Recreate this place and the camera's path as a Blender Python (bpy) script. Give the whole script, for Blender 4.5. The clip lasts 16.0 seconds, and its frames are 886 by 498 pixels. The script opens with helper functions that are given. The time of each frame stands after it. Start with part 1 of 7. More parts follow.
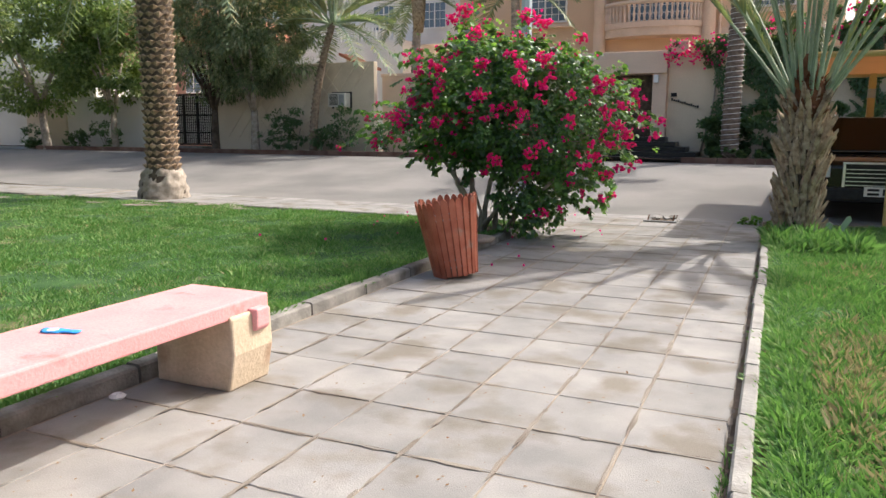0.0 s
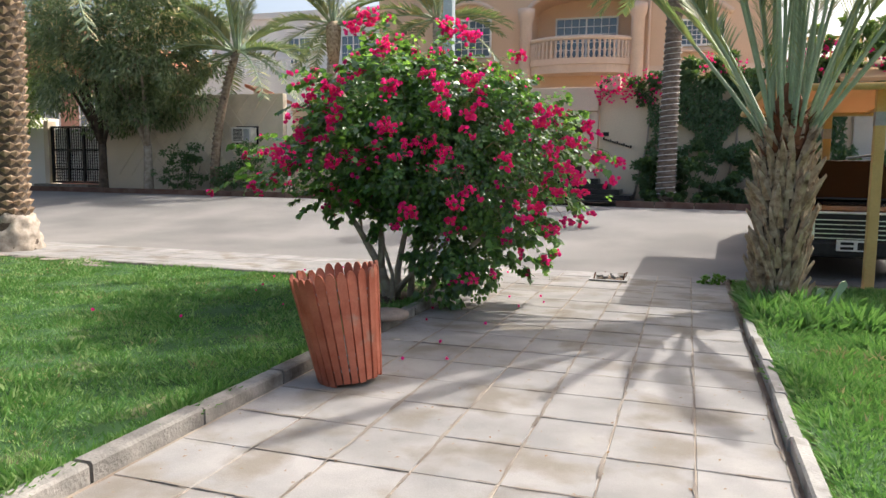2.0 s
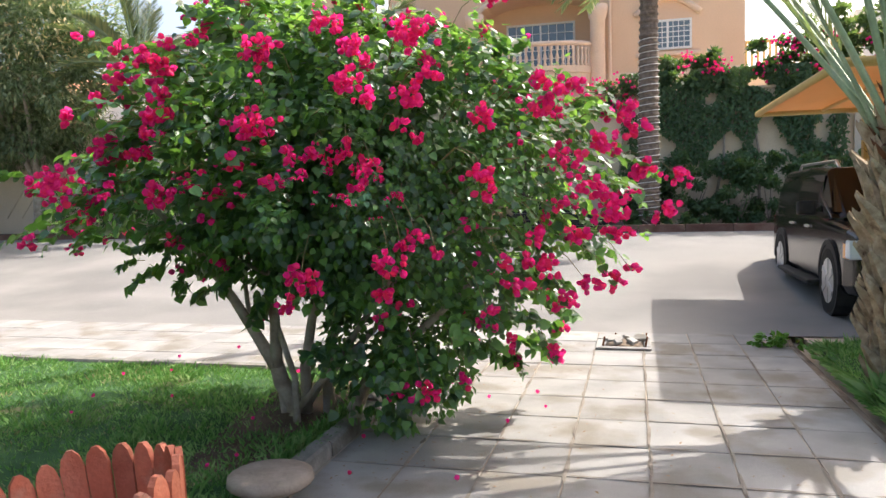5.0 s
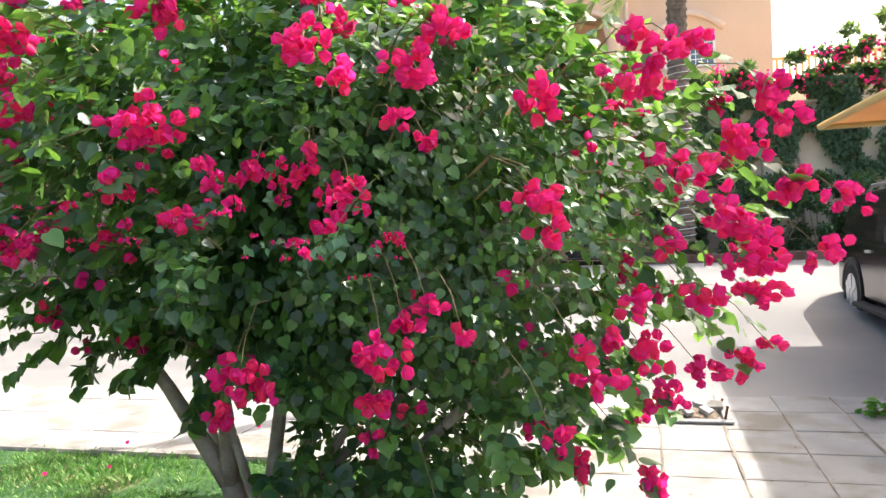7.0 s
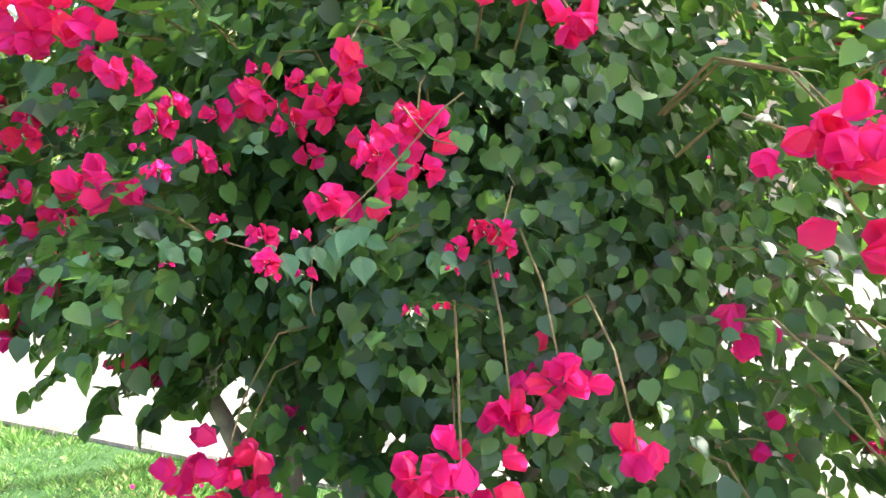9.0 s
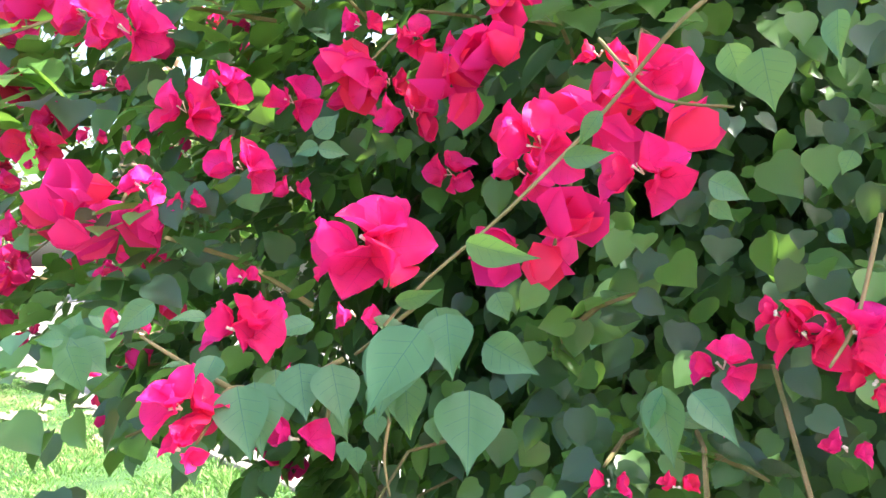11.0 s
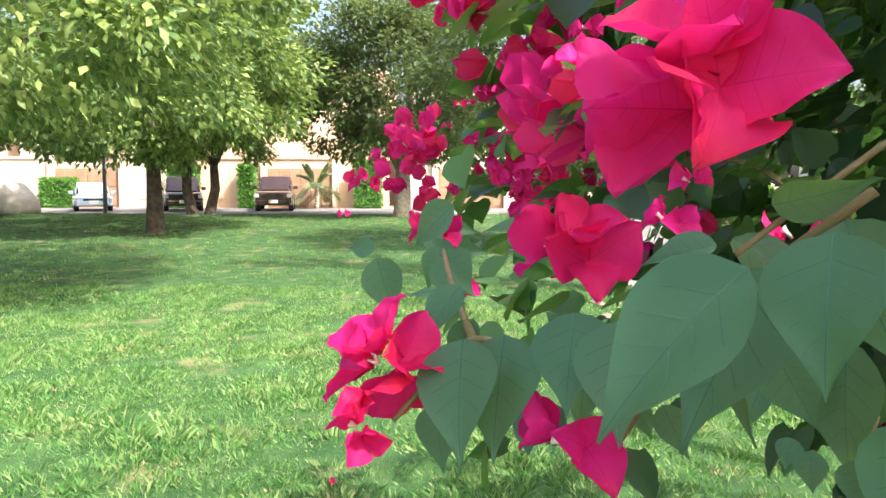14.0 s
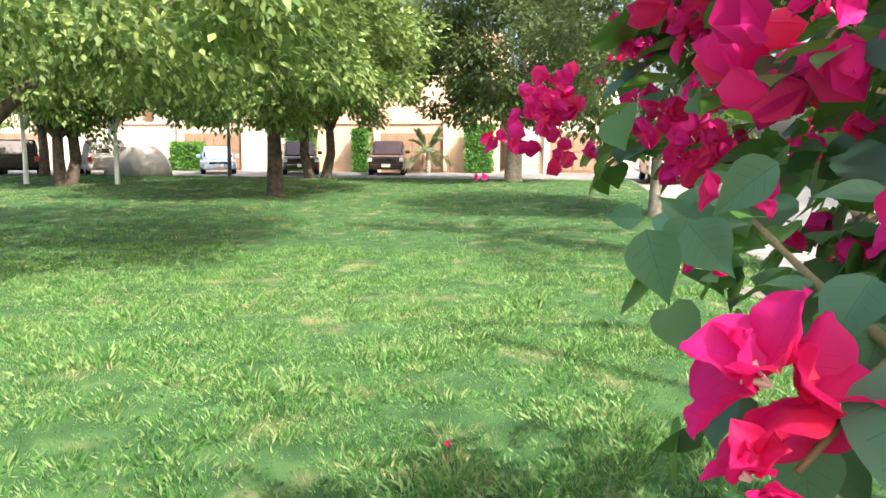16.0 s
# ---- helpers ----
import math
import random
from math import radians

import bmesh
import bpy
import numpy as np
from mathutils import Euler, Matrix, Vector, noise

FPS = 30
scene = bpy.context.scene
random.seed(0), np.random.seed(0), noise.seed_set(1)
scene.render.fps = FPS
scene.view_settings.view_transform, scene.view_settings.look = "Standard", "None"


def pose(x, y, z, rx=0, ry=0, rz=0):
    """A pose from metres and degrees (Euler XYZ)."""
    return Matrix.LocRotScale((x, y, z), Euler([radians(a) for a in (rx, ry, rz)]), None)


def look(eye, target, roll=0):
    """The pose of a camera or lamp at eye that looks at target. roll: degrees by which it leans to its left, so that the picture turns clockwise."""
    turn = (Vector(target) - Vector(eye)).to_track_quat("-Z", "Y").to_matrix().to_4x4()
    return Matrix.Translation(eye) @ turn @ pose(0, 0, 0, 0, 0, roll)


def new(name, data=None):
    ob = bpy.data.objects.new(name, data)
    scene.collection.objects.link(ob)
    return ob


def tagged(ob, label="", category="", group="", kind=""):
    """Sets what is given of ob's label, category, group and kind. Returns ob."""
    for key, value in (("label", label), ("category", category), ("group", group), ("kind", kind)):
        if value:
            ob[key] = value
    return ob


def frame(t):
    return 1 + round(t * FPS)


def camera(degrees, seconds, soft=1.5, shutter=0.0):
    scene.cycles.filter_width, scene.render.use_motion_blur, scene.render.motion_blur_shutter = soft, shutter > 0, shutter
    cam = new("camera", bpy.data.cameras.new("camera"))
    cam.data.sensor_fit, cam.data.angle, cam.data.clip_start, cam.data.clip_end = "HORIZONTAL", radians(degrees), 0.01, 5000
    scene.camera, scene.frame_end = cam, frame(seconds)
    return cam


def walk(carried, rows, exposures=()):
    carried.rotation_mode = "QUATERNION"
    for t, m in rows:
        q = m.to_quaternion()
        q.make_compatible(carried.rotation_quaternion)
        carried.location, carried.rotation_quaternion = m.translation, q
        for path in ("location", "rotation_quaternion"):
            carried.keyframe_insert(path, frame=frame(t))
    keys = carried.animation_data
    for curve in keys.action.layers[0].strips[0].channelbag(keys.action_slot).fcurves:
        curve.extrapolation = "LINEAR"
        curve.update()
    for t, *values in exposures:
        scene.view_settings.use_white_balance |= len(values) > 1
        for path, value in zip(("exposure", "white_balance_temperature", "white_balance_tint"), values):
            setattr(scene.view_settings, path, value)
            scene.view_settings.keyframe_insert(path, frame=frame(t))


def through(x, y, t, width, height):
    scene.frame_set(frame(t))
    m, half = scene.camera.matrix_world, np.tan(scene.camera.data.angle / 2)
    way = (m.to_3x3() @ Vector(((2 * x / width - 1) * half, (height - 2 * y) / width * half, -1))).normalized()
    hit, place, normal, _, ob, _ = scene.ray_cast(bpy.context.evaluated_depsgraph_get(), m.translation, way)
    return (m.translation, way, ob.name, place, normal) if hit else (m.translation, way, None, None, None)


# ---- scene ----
cam = camera(62.0, 16.0)
PATH = [
    (0, (0.0, 0.0, 1.5), (-0.805, 1.803, 1.184), 0.3),
    (0.5, (-0.265, 0.557, 1.484), (-0.913, 2.419, 1.151), -2.2),
    (1, (-0.417, 1.111, 1.508), (-1.116, 2.967, 1.25), -1.1),
    (1.5, (-0.583, 1.678, 1.524), (-1.167, 3.572, 1.263), -0.4),
    (2, (-0.694, 2.199, 1.54), (-1.315, 4.088, 1.327), 0.8),
    (2.5, (-0.815, 2.724, 1.54), (-1.419, 4.623, 1.365), 0.7),
    (3, (-0.929, 3.27, 1.555), (-1.475, 5.188, 1.398), 0.1),
    (5.5, (-1.73, 5.828, 1.579), (-2.237, 7.757, 1.436), -1.7),
    (6, (-1.843, 6.218, 1.603), (-2.436, 8.128, 1.54), -1.6),
    (6.5, (-1.963, 6.546, 1.603), (-2.522, 8.465, 1.557), -1.7),
    (7, (-2.027, 6.863, 1.603), (-2.557, 8.791, 1.54), -2.7),
    (7.5, (-2.043, 7.211, 1.603), (-2.711, 9.094, 1.515), -0.5),
    (8, (-2.109, 7.475, 1.587), (-2.817, 9.343, 1.482), -1.2),
    (10.5, (-2.57, 8.496, 1.605), (-3.95, 9.944, 1.63), 0.8),
    (11, (-2.601, 8.505, 1.606), (-4.039, 9.894, 1.661), 0.5),
    (11.5, (-2.649, 8.509, 1.607), (-4.198, 9.773, 1.647), -0.1),
    (12, (-2.702, 8.543, 1.6), (-4.371, 9.646, 1.608), -1.7),
    (12.5, (-2.724, 8.609, 1.604), (-4.543, 9.436, 1.534), 0.2),
    (13, (-2.714, 8.643, 1.605), (-4.675, 9.031, 1.521), 1.9),
    (13.5, (-2.714, 8.649, 1.603), (-4.708, 8.748, 1.489), 0.4),
    (14, (-2.7, 8.658, 1.595), (-4.692, 8.636, 1.423), 0.1),
    (14.5, (-2.687, 8.66, 1.59), (-4.672, 8.547, 1.374), 0.2),
    (15, (-2.69, 8.636, 1.586), (-4.666, 8.449, 1.339), 0.3),
    (15.5, (-2.699, 8.607, 1.577), (-4.665, 8.358, 1.308), 0.9),
    (16, (-2.753, 8.6, 1.591), (-4.71, 8.287, 1.324), 0.2),
]
walk(cam, [(t, look(e, g, r)) for t, e, g, r in PATH],
     [(0, 0.84), (2.5, 1.05), (5.5, 1.55), (8, 2.22), (10.5, 2.85), (11.5, 2.85), (12.5, 2.4), (14, 1.85), (16, 1.7)])

# ---- light ----
SUN_DIR = Vector((0.6, 0.72, 1.0)).normalized()
world = bpy.data.worlds.new("world")
scene.world = world
world.use_nodes = True
wn = world.node_tree
sky = wn.nodes.new("ShaderNodeTexSky")
sky.sky_type = 'NISHITA'
sky.sun_disc = False
sky.sun_elevation = math.asin(SUN_DIR.z)
sky.sun_rotation = math.atan2(SUN_DIR.x, SUN_DIR.y)
sky.dust_density = 6.5
wn.nodes["Background"].inputs["Strength"].default_value = 0.14
wn.links.new(sky.outputs[0], wn.nodes["Background"].inputs["Color"])
sun = new("sun", bpy.data.lights.new("sun", 'SUN'))
sun.data.energy = 2.7
sun.data.angle = radians(0.55)
sun.data.color = (1.0, 0.95, 0.88)
sun.matrix_world = look((20, 20, 30), Vector((20, 20, 30)) - SUN_DIR)

# ---- materials ----


def surf(name, c1, c2, scale=4.0, rough=0.8, bump=0.3, fine=60.0, metal=0.0, spec=0.3, stain=None, stain_scale=0.8, stain_at=0.56, coat=0.0, own=0.0):
    """A worn surface: two colours by coarse noise, fine grain and relief, and stains; own: how far each object differs."""
    m = bpy.data.materials.new(name)
    m.use_nodes = True
    nt = m.node_tree
    b = nt.nodes["Principled BSDF"]
    geo = nt.nodes.new("ShaderNodeNewGeometry")

    def grain(s, detail=6.0):
        n = nt.nodes.new("ShaderNodeTexNoise")
        n.inputs["Scale"].default_value = s
        n.inputs["Detail"].default_value = detail
        nt.links.new(geo.outputs["Position"], n.inputs["Vector"])
        return n.outputs["Fac"]

    def blend(fac, a, bb, lo=0.35, hi=0.65):
        r = nt.nodes.new("ShaderNodeMapRange")
        r.inputs[1].default_value, r.inputs[2].default_value = lo, hi
        nt.links.new(fac, r.inputs[0])
        x = nt.nodes.new("ShaderNodeMix")
        x.data_type = 'RGBA'
        nt.links.new(r.outputs[0], x.inputs[0])
        for sock, v in ((x.inputs[6], a), (x.inputs[7], bb)):
            if isinstance(v, tuple):
                sock.default_value = (*v, 1)
            else:
                nt.links.new(v, sock)
        return x.outputs[2]

    col = blend(grain(scale), c1, c2)
    if stain:
        col = blend(grain(stain_scale, 9.0), col, stain, stain_at, stain_at + 0.14)
    f = grain(fine)
    hsv = nt.nodes.new("ShaderNodeHueSaturation")
    r = nt.nodes.new("ShaderNodeMapRange")
    r.inputs[3].default_value, r.inputs[4].default_value = 0.8, 1.2
    nt.links.new(f, r.inputs[0])
    if own:
        oi = nt.nodes.new("ShaderNodeObjectInfo")
        q = nt.nodes.new("ShaderNodeMapRange")
        q.inputs[3].default_value, q.inputs[4].default_value = 1 - own, 1 + own
        nt.links.new(oi.outputs["Random"], q.inputs[0])
        mu = nt.nodes.new("ShaderNodeMath")
        mu.operation = 'MULTIPLY'
        nt.links.new(r.outputs[0], mu.inputs[0])
        nt.links.new(q.outputs[0], mu.inputs[1])
        nt.links.new(mu.outputs[0], hsv.inputs["Value"])
    else:
        nt.links.new(r.outputs[0], hsv.inputs["Value"])
    nt.links.new(col, hsv.inputs["Color"])
    nt.links.new(hsv.outputs[0], b.inputs["Base Color"])
    b.inputs["Roughness"].default_value = rough
    b.inputs["Metallic"].default_value = metal
    b.inputs["Specular IOR Level"].default_value = spec
    b.inputs["Coat Weight"].default_value = coat
    b.inputs["Coat Roughness"].default_value = 0.06
    if bump:
        bu = nt.nodes.new("ShaderNodeBump")
        bu.inputs["Strength"].default_value = bump
        bu.inputs["Distance"].default_value = 0.01
        nt.links.new(f, bu.inputs["Height"])
        nt.links.new(bu.outputs[0], b.inputs["Normal"])
    return m


def leafy(name, c1, c2, through=(0.3, 0.45, 0.05), share=0.35, rough=0.5, patch=1.3, spec=0.3, old=None):
    """Leaves: colour by leaf and by patch, light coming through."""
    m = bpy.data.materials.new(name)
    m.use_nodes = True
    nt = m.node_tree
    b = nt.nodes["Principled BSDF"]
    geo = nt.nodes.new("ShaderNodeNewGeometry")
    n = nt.nodes.new("ShaderNodeTexNoise")
    n.inputs["Scale"].default_value = patch
    n.inputs["Detail"].default_value = 4.0
    nt.links.new(geo.outputs["Position"], n.inputs["Vector"])
    add = nt.nodes.new("ShaderNodeMath")
    add.operation = 'ADD'
    nt.links.new(n.outputs["Fac"], add.inputs[0])
    nt.links.new(geo.outputs["Random Per Island"], add.inputs[1])
    r = nt.nodes.new("ShaderNodeMapRange")
    r.inputs[1].default_value, r.inputs[2].default_value = 0.35, 1.35
    nt.links.new(add.outputs[0], r.inputs[0])
    x = nt.nodes.new("ShaderNodeValToRGB")
    x.color_ramp.elements[0].color = (*c1, 1)
    x.color_ramp.elements[1].color = (*c2, 1)
    if old:
        x.color_ramp.elements[1].position = 0.62
        e = x.color_ramp.elements.new(0.9)
        e.color = (*old, 1)
    nt.links.new(r.outputs[0], x.inputs[0])
    nt.links.new(x.outputs[0], b.inputs["Base Color"])
    b.inputs["Roughness"].default_value = rough
    b.inputs["Specular IOR Level"].default_value = spec
    tr = nt.nodes.new("ShaderNodeBsdfTranslucent")
    tr.inputs["Color"].default_value = (*through, 1)
    mix = nt.nodes.new("ShaderNodeMixShader")
    mix.inputs[0].default_value = share
    nt.links.new(b.outputs[0], mix.inputs[1])
    nt.links.new(tr.outputs[0], mix.inputs[2])
    nt.links.new(mix.outputs[0], nt.nodes["Material Output"].inputs["Surface"])
    return m


def glassy(name, tint, rough=0.03):
    """Dark or tinted glazing that mirrors the sky."""
    m = bpy.data.materials.new(name)
    m.use_nodes = True
    b = m.node_tree.nodes["Principled BSDF"]
    b.inputs["Base Color"].default_value = (*tint, 1)
    b.inputs["Roughness"].default_value = rough
    b.inputs["Specular IOR Level"].default_value = 0.8
    return m


M_TILE = surf("paving_concrete", (0.225, 0.218, 0.21), (0.305, 0.29, 0.275), 2.6, 0.8, 0.3, 130, stain=(0.19, 0.168, 0.14), stain_scale=1.9, stain_at=0.51, own=0.11)
M_JOINT = surf("joint_sand", (0.2, 0.155, 0.12), (0.42, 0.36, 0.29), 1.6, 0.95, 0.8, 80)
M_KERB = surf("kerb_concrete", (0.17, 0.16, 0.145), (0.28, 0.262, 0.235), 6, 0.9, 0.9, 50, stain=(0.11, 0.095, 0.075), stain_scale=2.5, own=0.12)
M_KERBPALE = surf("pale_kerb_concrete", (0.26, 0.25, 0.235), (0.36, 0.345, 0.32), 5, 0.9, 0.8, 50, stain=(0.17, 0.155, 0.13), stain_scale=3.5, own=0.08)
M_ROAD = surf("road_dusty_asphalt", (0.165, 0.158, 0.152), (0.24, 0.228, 0.215), 0.5, 0.9, 0.5, 120, stain=(0.17, 0.165, 0.16), stain_scale=0.25)
M_SAND = surf("sandy_soil", (0.4, 0.31, 0.22), (0.5, 0.4, 0.29), 0.7, 0.95, 0.5, 60)
M_BED = surf("planting_soil", (0.07, 0.045, 0.03), (0.14, 0.09, 0.06), 5, 0.95, 0.8, 40)
M_GUTTER = surf("gutter_dirt", (0.1, 0.075, 0.055), (0.24, 0.18, 0.13), 5, 0.95, 0.8, 60)
M_DRIFT = surf("joint_drift_sand", (0.17, 0.14, 0.115), (0.29, 0.255, 0.215), 2.5, 0.95, 0.6, 120)
M_TURF = surf("turf_soil", (0.025, 0.07, 0.02), (0.055, 0.125, 0.036), 3.5, 0.95, 0.9, 90, stain=(0.2, 0.18, 0.09), stain_scale=1.6, stain_at=0.57)
M_GRASS = leafy("grass_blades", (0.02, 0.07, 0.018), (0.095, 0.23, 0.055), (0.22, 0.46, 0.09), 0.3, 0.6, 3.2, old=(0.24, 0.33, 0.13))
M_STRAW = leafy("dry_grass", (0.24, 0.19, 0.1), (0.42, 0.36, 0.2), (0.5, 0.42, 0.2), 0.25, 0.7, 3.0)
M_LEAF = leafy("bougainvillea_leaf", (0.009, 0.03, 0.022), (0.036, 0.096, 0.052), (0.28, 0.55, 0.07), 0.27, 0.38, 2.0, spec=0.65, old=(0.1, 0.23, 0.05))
M_BRACT = leafy("magenta_bract", (0.62, 0.008, 0.17), (0.88, 0.03, 0.34), (1.0, 0.05, 0.34), 0.45, 0.6, 3.0, old=(0.88, 0.05, 0.14))
M_YOUNG = leafy("young_leaf", (0.12, 0.3, 0.05), (0.22, 0.42, 0.09), (0.4, 0.7, 0.1), 0.4, 0.45, 3.0)
M_STYLE = surf("cream_flower_tube", (0.8, 0.78, 0.68), (0.7, 0.66, 0.5), 60, 0.6, 0)
M_BARK = surf("grey_bark", (0.27, 0.225, 0.18), (0.43, 0.375, 0.315), 9, 0.9, 1.0, 45)
M_TWIG = surf("green_brown_twig", (0.16, 0.15, 0.06), (0.27, 0.2, 0.1), 20, 0.7, 0.3, 90)
M_DARKBARK = surf("dark_bark", (0.06, 0.045, 0.035), (0.13, 0.1, 0.075), 7, 0.95, 1.0, 35)
M_BOOT = surf("palm_leaf_base", (0.26, 0.19, 0.12), (0.48, 0.39, 0.27), 12, 0.9, 0.8, 70, stain=(0.1, 0.06, 0.035), stain_scale=9)
M_FIBRE = surf("palm_fibre", (0.11, 0.045, 0.022), (0.2, 0.085, 0.04), 14, 0.95, 1.0, 90)
M_PALMBARK = surf("palm_trunk_bark", (0.19, 0.14, 0.1), (0.33, 0.26, 0.19), 10, 0.9, 0.9, 60, stain=(0.08, 0.055, 0.04), stain_scale=6)
M_SCAR = surf("palm_leaf_scar", (0.24, 0.16, 0.1), (0.44, 0.33, 0.23), 9, 0.9, 0.9, 60, stain=(0.09, 0.06, 0.04), stain_scale=7, own=0.25)
M_STALK = surf("palm_stalk", (0.24, 0.32, 0.2), (0.34, 0.42, 0.29), 5, 0.5, 0.1, 50)
M_FROND = leafy("palm_leaflet", (0.085, 0.125, 0.08), (0.19, 0.235, 0.15), (0.3, 0.42, 0.12), 0.25, 0.45, 1.5, old=(0.36, 0.35, 0.18))
M_MANGO = leafy("mango_leaf", (0.04, 0.08, 0.042), (0.14, 0.2, 0.11), (0.3, 0.42, 0.14), 0.3, 0.4, 0.9, spec=0.5, old=(0.3, 0.33, 0.19))
M_TREE = leafy("tree_leaf", (0.018, 0.045, 0.014), (0.085, 0.15, 0.045), (0.4, 0.56, 0.12), 0.22, 0.5, 0.6, old=(0.24, 0.31, 0.1))
M_DARKTREE = leafy("dark_tree_leaf", (0.03, 0.055, 0.022), (0.085, 0.125, 0.045), (0.28, 0.36, 0.1), 0.28, 0.5, 0.5)
M_SHRUB = leafy("shrub_leaf", (0.035, 0.08, 0.045), (0.1, 0.17, 0.09), (0.2, 0.35, 0.05), 0.25, 0.5, 1.0)
M_VINE = leafy("vine_leaf", (0.05, 0.1, 0.04), (0.13, 0.2, 0.09), (0.28, 0.42, 0.08), 0.3, 0.5, 1.0)
M_HEDGE = leafy("hedge_leaf", (0.04, 0.12, 0.02), (0.1, 0.24, 0.04), (0.25, 0.5, 0.06), 0.3, 0.5, 1.0)
M_WOOD = surf("painted_terracotta_wood", (0.33, 0.09, 0.05), (0.42, 0.14, 0.085), 7, 0.65, 0.4, 70, stain=(0.33, 0.22, 0.17), stain_scale=5, stain_at=0.6, own=0.15)
M_PINK = surf("pink_painted_concrete", (0.78, 0.36, 0.36), (0.72, 0.31, 0.31), 3, 0.6, 0.25, 60, stain=(0.45, 0.2, 0.19), stain_scale=5, stain_at=0.6)
M_CREAM = surf("cream_painted_concrete", (0.52, 0.41, 0.29), (0.62, 0.5, 0.37), 4, 0.8, 0.5, 40, stain=(0.4, 0.27, 0.18), stain_scale=3)
M_VILLA = surf("tan_villa_stucco", (0.7, 0.49, 0.34), (0.75, 0.54, 0.38), 0.6, 0.9, 0.3, 30)
M_VILLALIGHT = surf("beige_moulding", (0.7, 0.53, 0.41), (0.75, 0.58, 0.46), 1.5, 0.85, 0.2, 30)
M_WALL = surf("grey_beige_garden_wall", (0.64, 0.55, 0.43), (0.7, 0.61, 0.49), 0.8, 0.9, 0.4, 30, stain=(0.54, 0.46, 0.36), stain_scale=0.6)
M_WALLCREAM = surf("cream_garden_wall", (0.66, 0.55, 0.41), (0.72, 0.61, 0.47), 0.8, 0.9, 0.3, 30, stain=(0.52, 0.42, 0.31), stain_scale=0.5, stain_at=0.6)
M_WHITE = surf("white_stucco", (0.74, 0.72, 0.68), (0.8, 0.78, 0.74), 0.8, 0.9, 0.3, 30)
M_WHITEPAINT = surf("white_paint", (0.78, 0.77, 0.75), (0.82, 0.81, 0.79), 3, 0.5, 0.05, 50)
M_BLACKIRON = surf("black_iron", (0.012, 0.012, 0.014), (0.025, 0.025, 0.027), 8, 0.45, 0.1, 60, metal=0.4)
M_BLACKSTONE = surf("black_granite", (0.012, 0.013, 0.016), (0.03, 0.03, 0.033), 12, 0.3, 0.05, 90)
M_REDKERB = surf("red_painted_kerb", (0.12, 0.06, 0.045), (0.2, 0.13, 0.1), 3, 0.85, 0.4, 40, own=0.15)
M_ROOFTILE = surf("red_roof_tile", (0.36, 0.13, 0.08), (0.46, 0.19, 0.12), 4, 0.85, 0.4, 20)
M_CANOPY = leafy("orange_canopy_fabric", (0.6, 0.38, 0.2), (0.68, 0.45, 0.25), (0.72, 0.46, 0.24), 0.32, 0.8, 1.2, spec=0.1)
M_POST = surf("ochre_painted_steel", (0.52, 0.36, 0.13), (0.58, 0.42, 0.17), 3, 0.5, 0.1, 50)
M_CARBLACK = surf("dark_maroon_car_paint", (0.006, 0.005, 0.005), (0.009, 0.007, 0.007), 2, 0.2, 0, 60, spec=0.25, coat=0.35)
M_CHROME = surf("chrome", (0.82, 0.82, 0.83), (0.88, 0.88, 0.88), 4, 0.3, 0, metal=1.0)
M_ALLOY = surf("alloy_wheel", (0.55, 0.55, 0.56), (0.62, 0.62, 0.62), 4, 0.35, 0, metal=0.8)
M_TYRE = surf("tyre_rubber", (0.014, 0.014, 0.014), (0.03, 0.028, 0.026), 9, 0.85, 0.3, 60)
M_PLASTIC = surf("black_plastic", (0.015, 0.015, 0.016), (0.03, 0.03, 0.03), 9, 0.6, 0.1, 60)
M_LAMP = glassy("clear_lamp_glass", (0.6, 0.63, 0.66))
M_AMBER = glassy("amber_lamp", (0.75, 0.25, 0.03), 0.2)
M_RED = glassy("red_lamp", (0.5, 0.02, 0.02), 0.2)
M_CARGLASS = glassy("dark_car_glass", (0.03, 0.022, 0.018))
M_PANE = glassy("window_pane", (0.12, 0.17, 0.22), 0.05)
M_ROLLER = surf("white_roller_shutter", (0.66, 0.62, 0.55), (0.72, 0.68, 0.6), 2, 0.6, 0.1, 40)
M_STEEL = surf("grey_galvanised_steel", (0.32, 0.33, 0.34), (0.4, 0.41, 0.42), 6, 0.5, 0.1, 50, metal=0.6)
M_ACGREY = surf("aged_white_metal", (0.6, 0.58, 0.53), (0.68, 0.66, 0.6), 6, 0.6, 0.1, 50)
M_CARWHITE = surf("white_car_paint", (0.72, 0.73, 0.75), (0.76, 0.77, 0.78), 2, 0.3, 0, coat=1.0)
M_CARBLUE = surf("pale_blue_car_paint", (0.36, 0.47, 0.62), (0.4, 0.5, 0.65), 2, 0.3, 0, coat=1.0)
M_CARRED = surf("dark_red_car_paint", (0.035, 0.018, 0.015), (0.05, 0.026, 0.022), 2, 0.3, 0, coat=1.0)
M_COVER = surf("grey_car_cover", (0.4, 0.37, 0.34), (0.5, 0.46, 0.42), 3, 0.85, 0.4, 20)
M_PLATE = surf("white_number_plate", (0.7, 0.7, 0.68), (0.75, 0.75, 0.72), 30, 0.4, 0)
M_CABLE = surf("white_cable", (0.75, 0.74, 0.7), (0.8, 0.79, 0.75), 20, 0.5, 0)
M_BLUE = surf("blue_plastic_wrapper", (0.03, 0.25, 0.7), (0.06, 0.4, 0.8), 40, 0.4, 0)
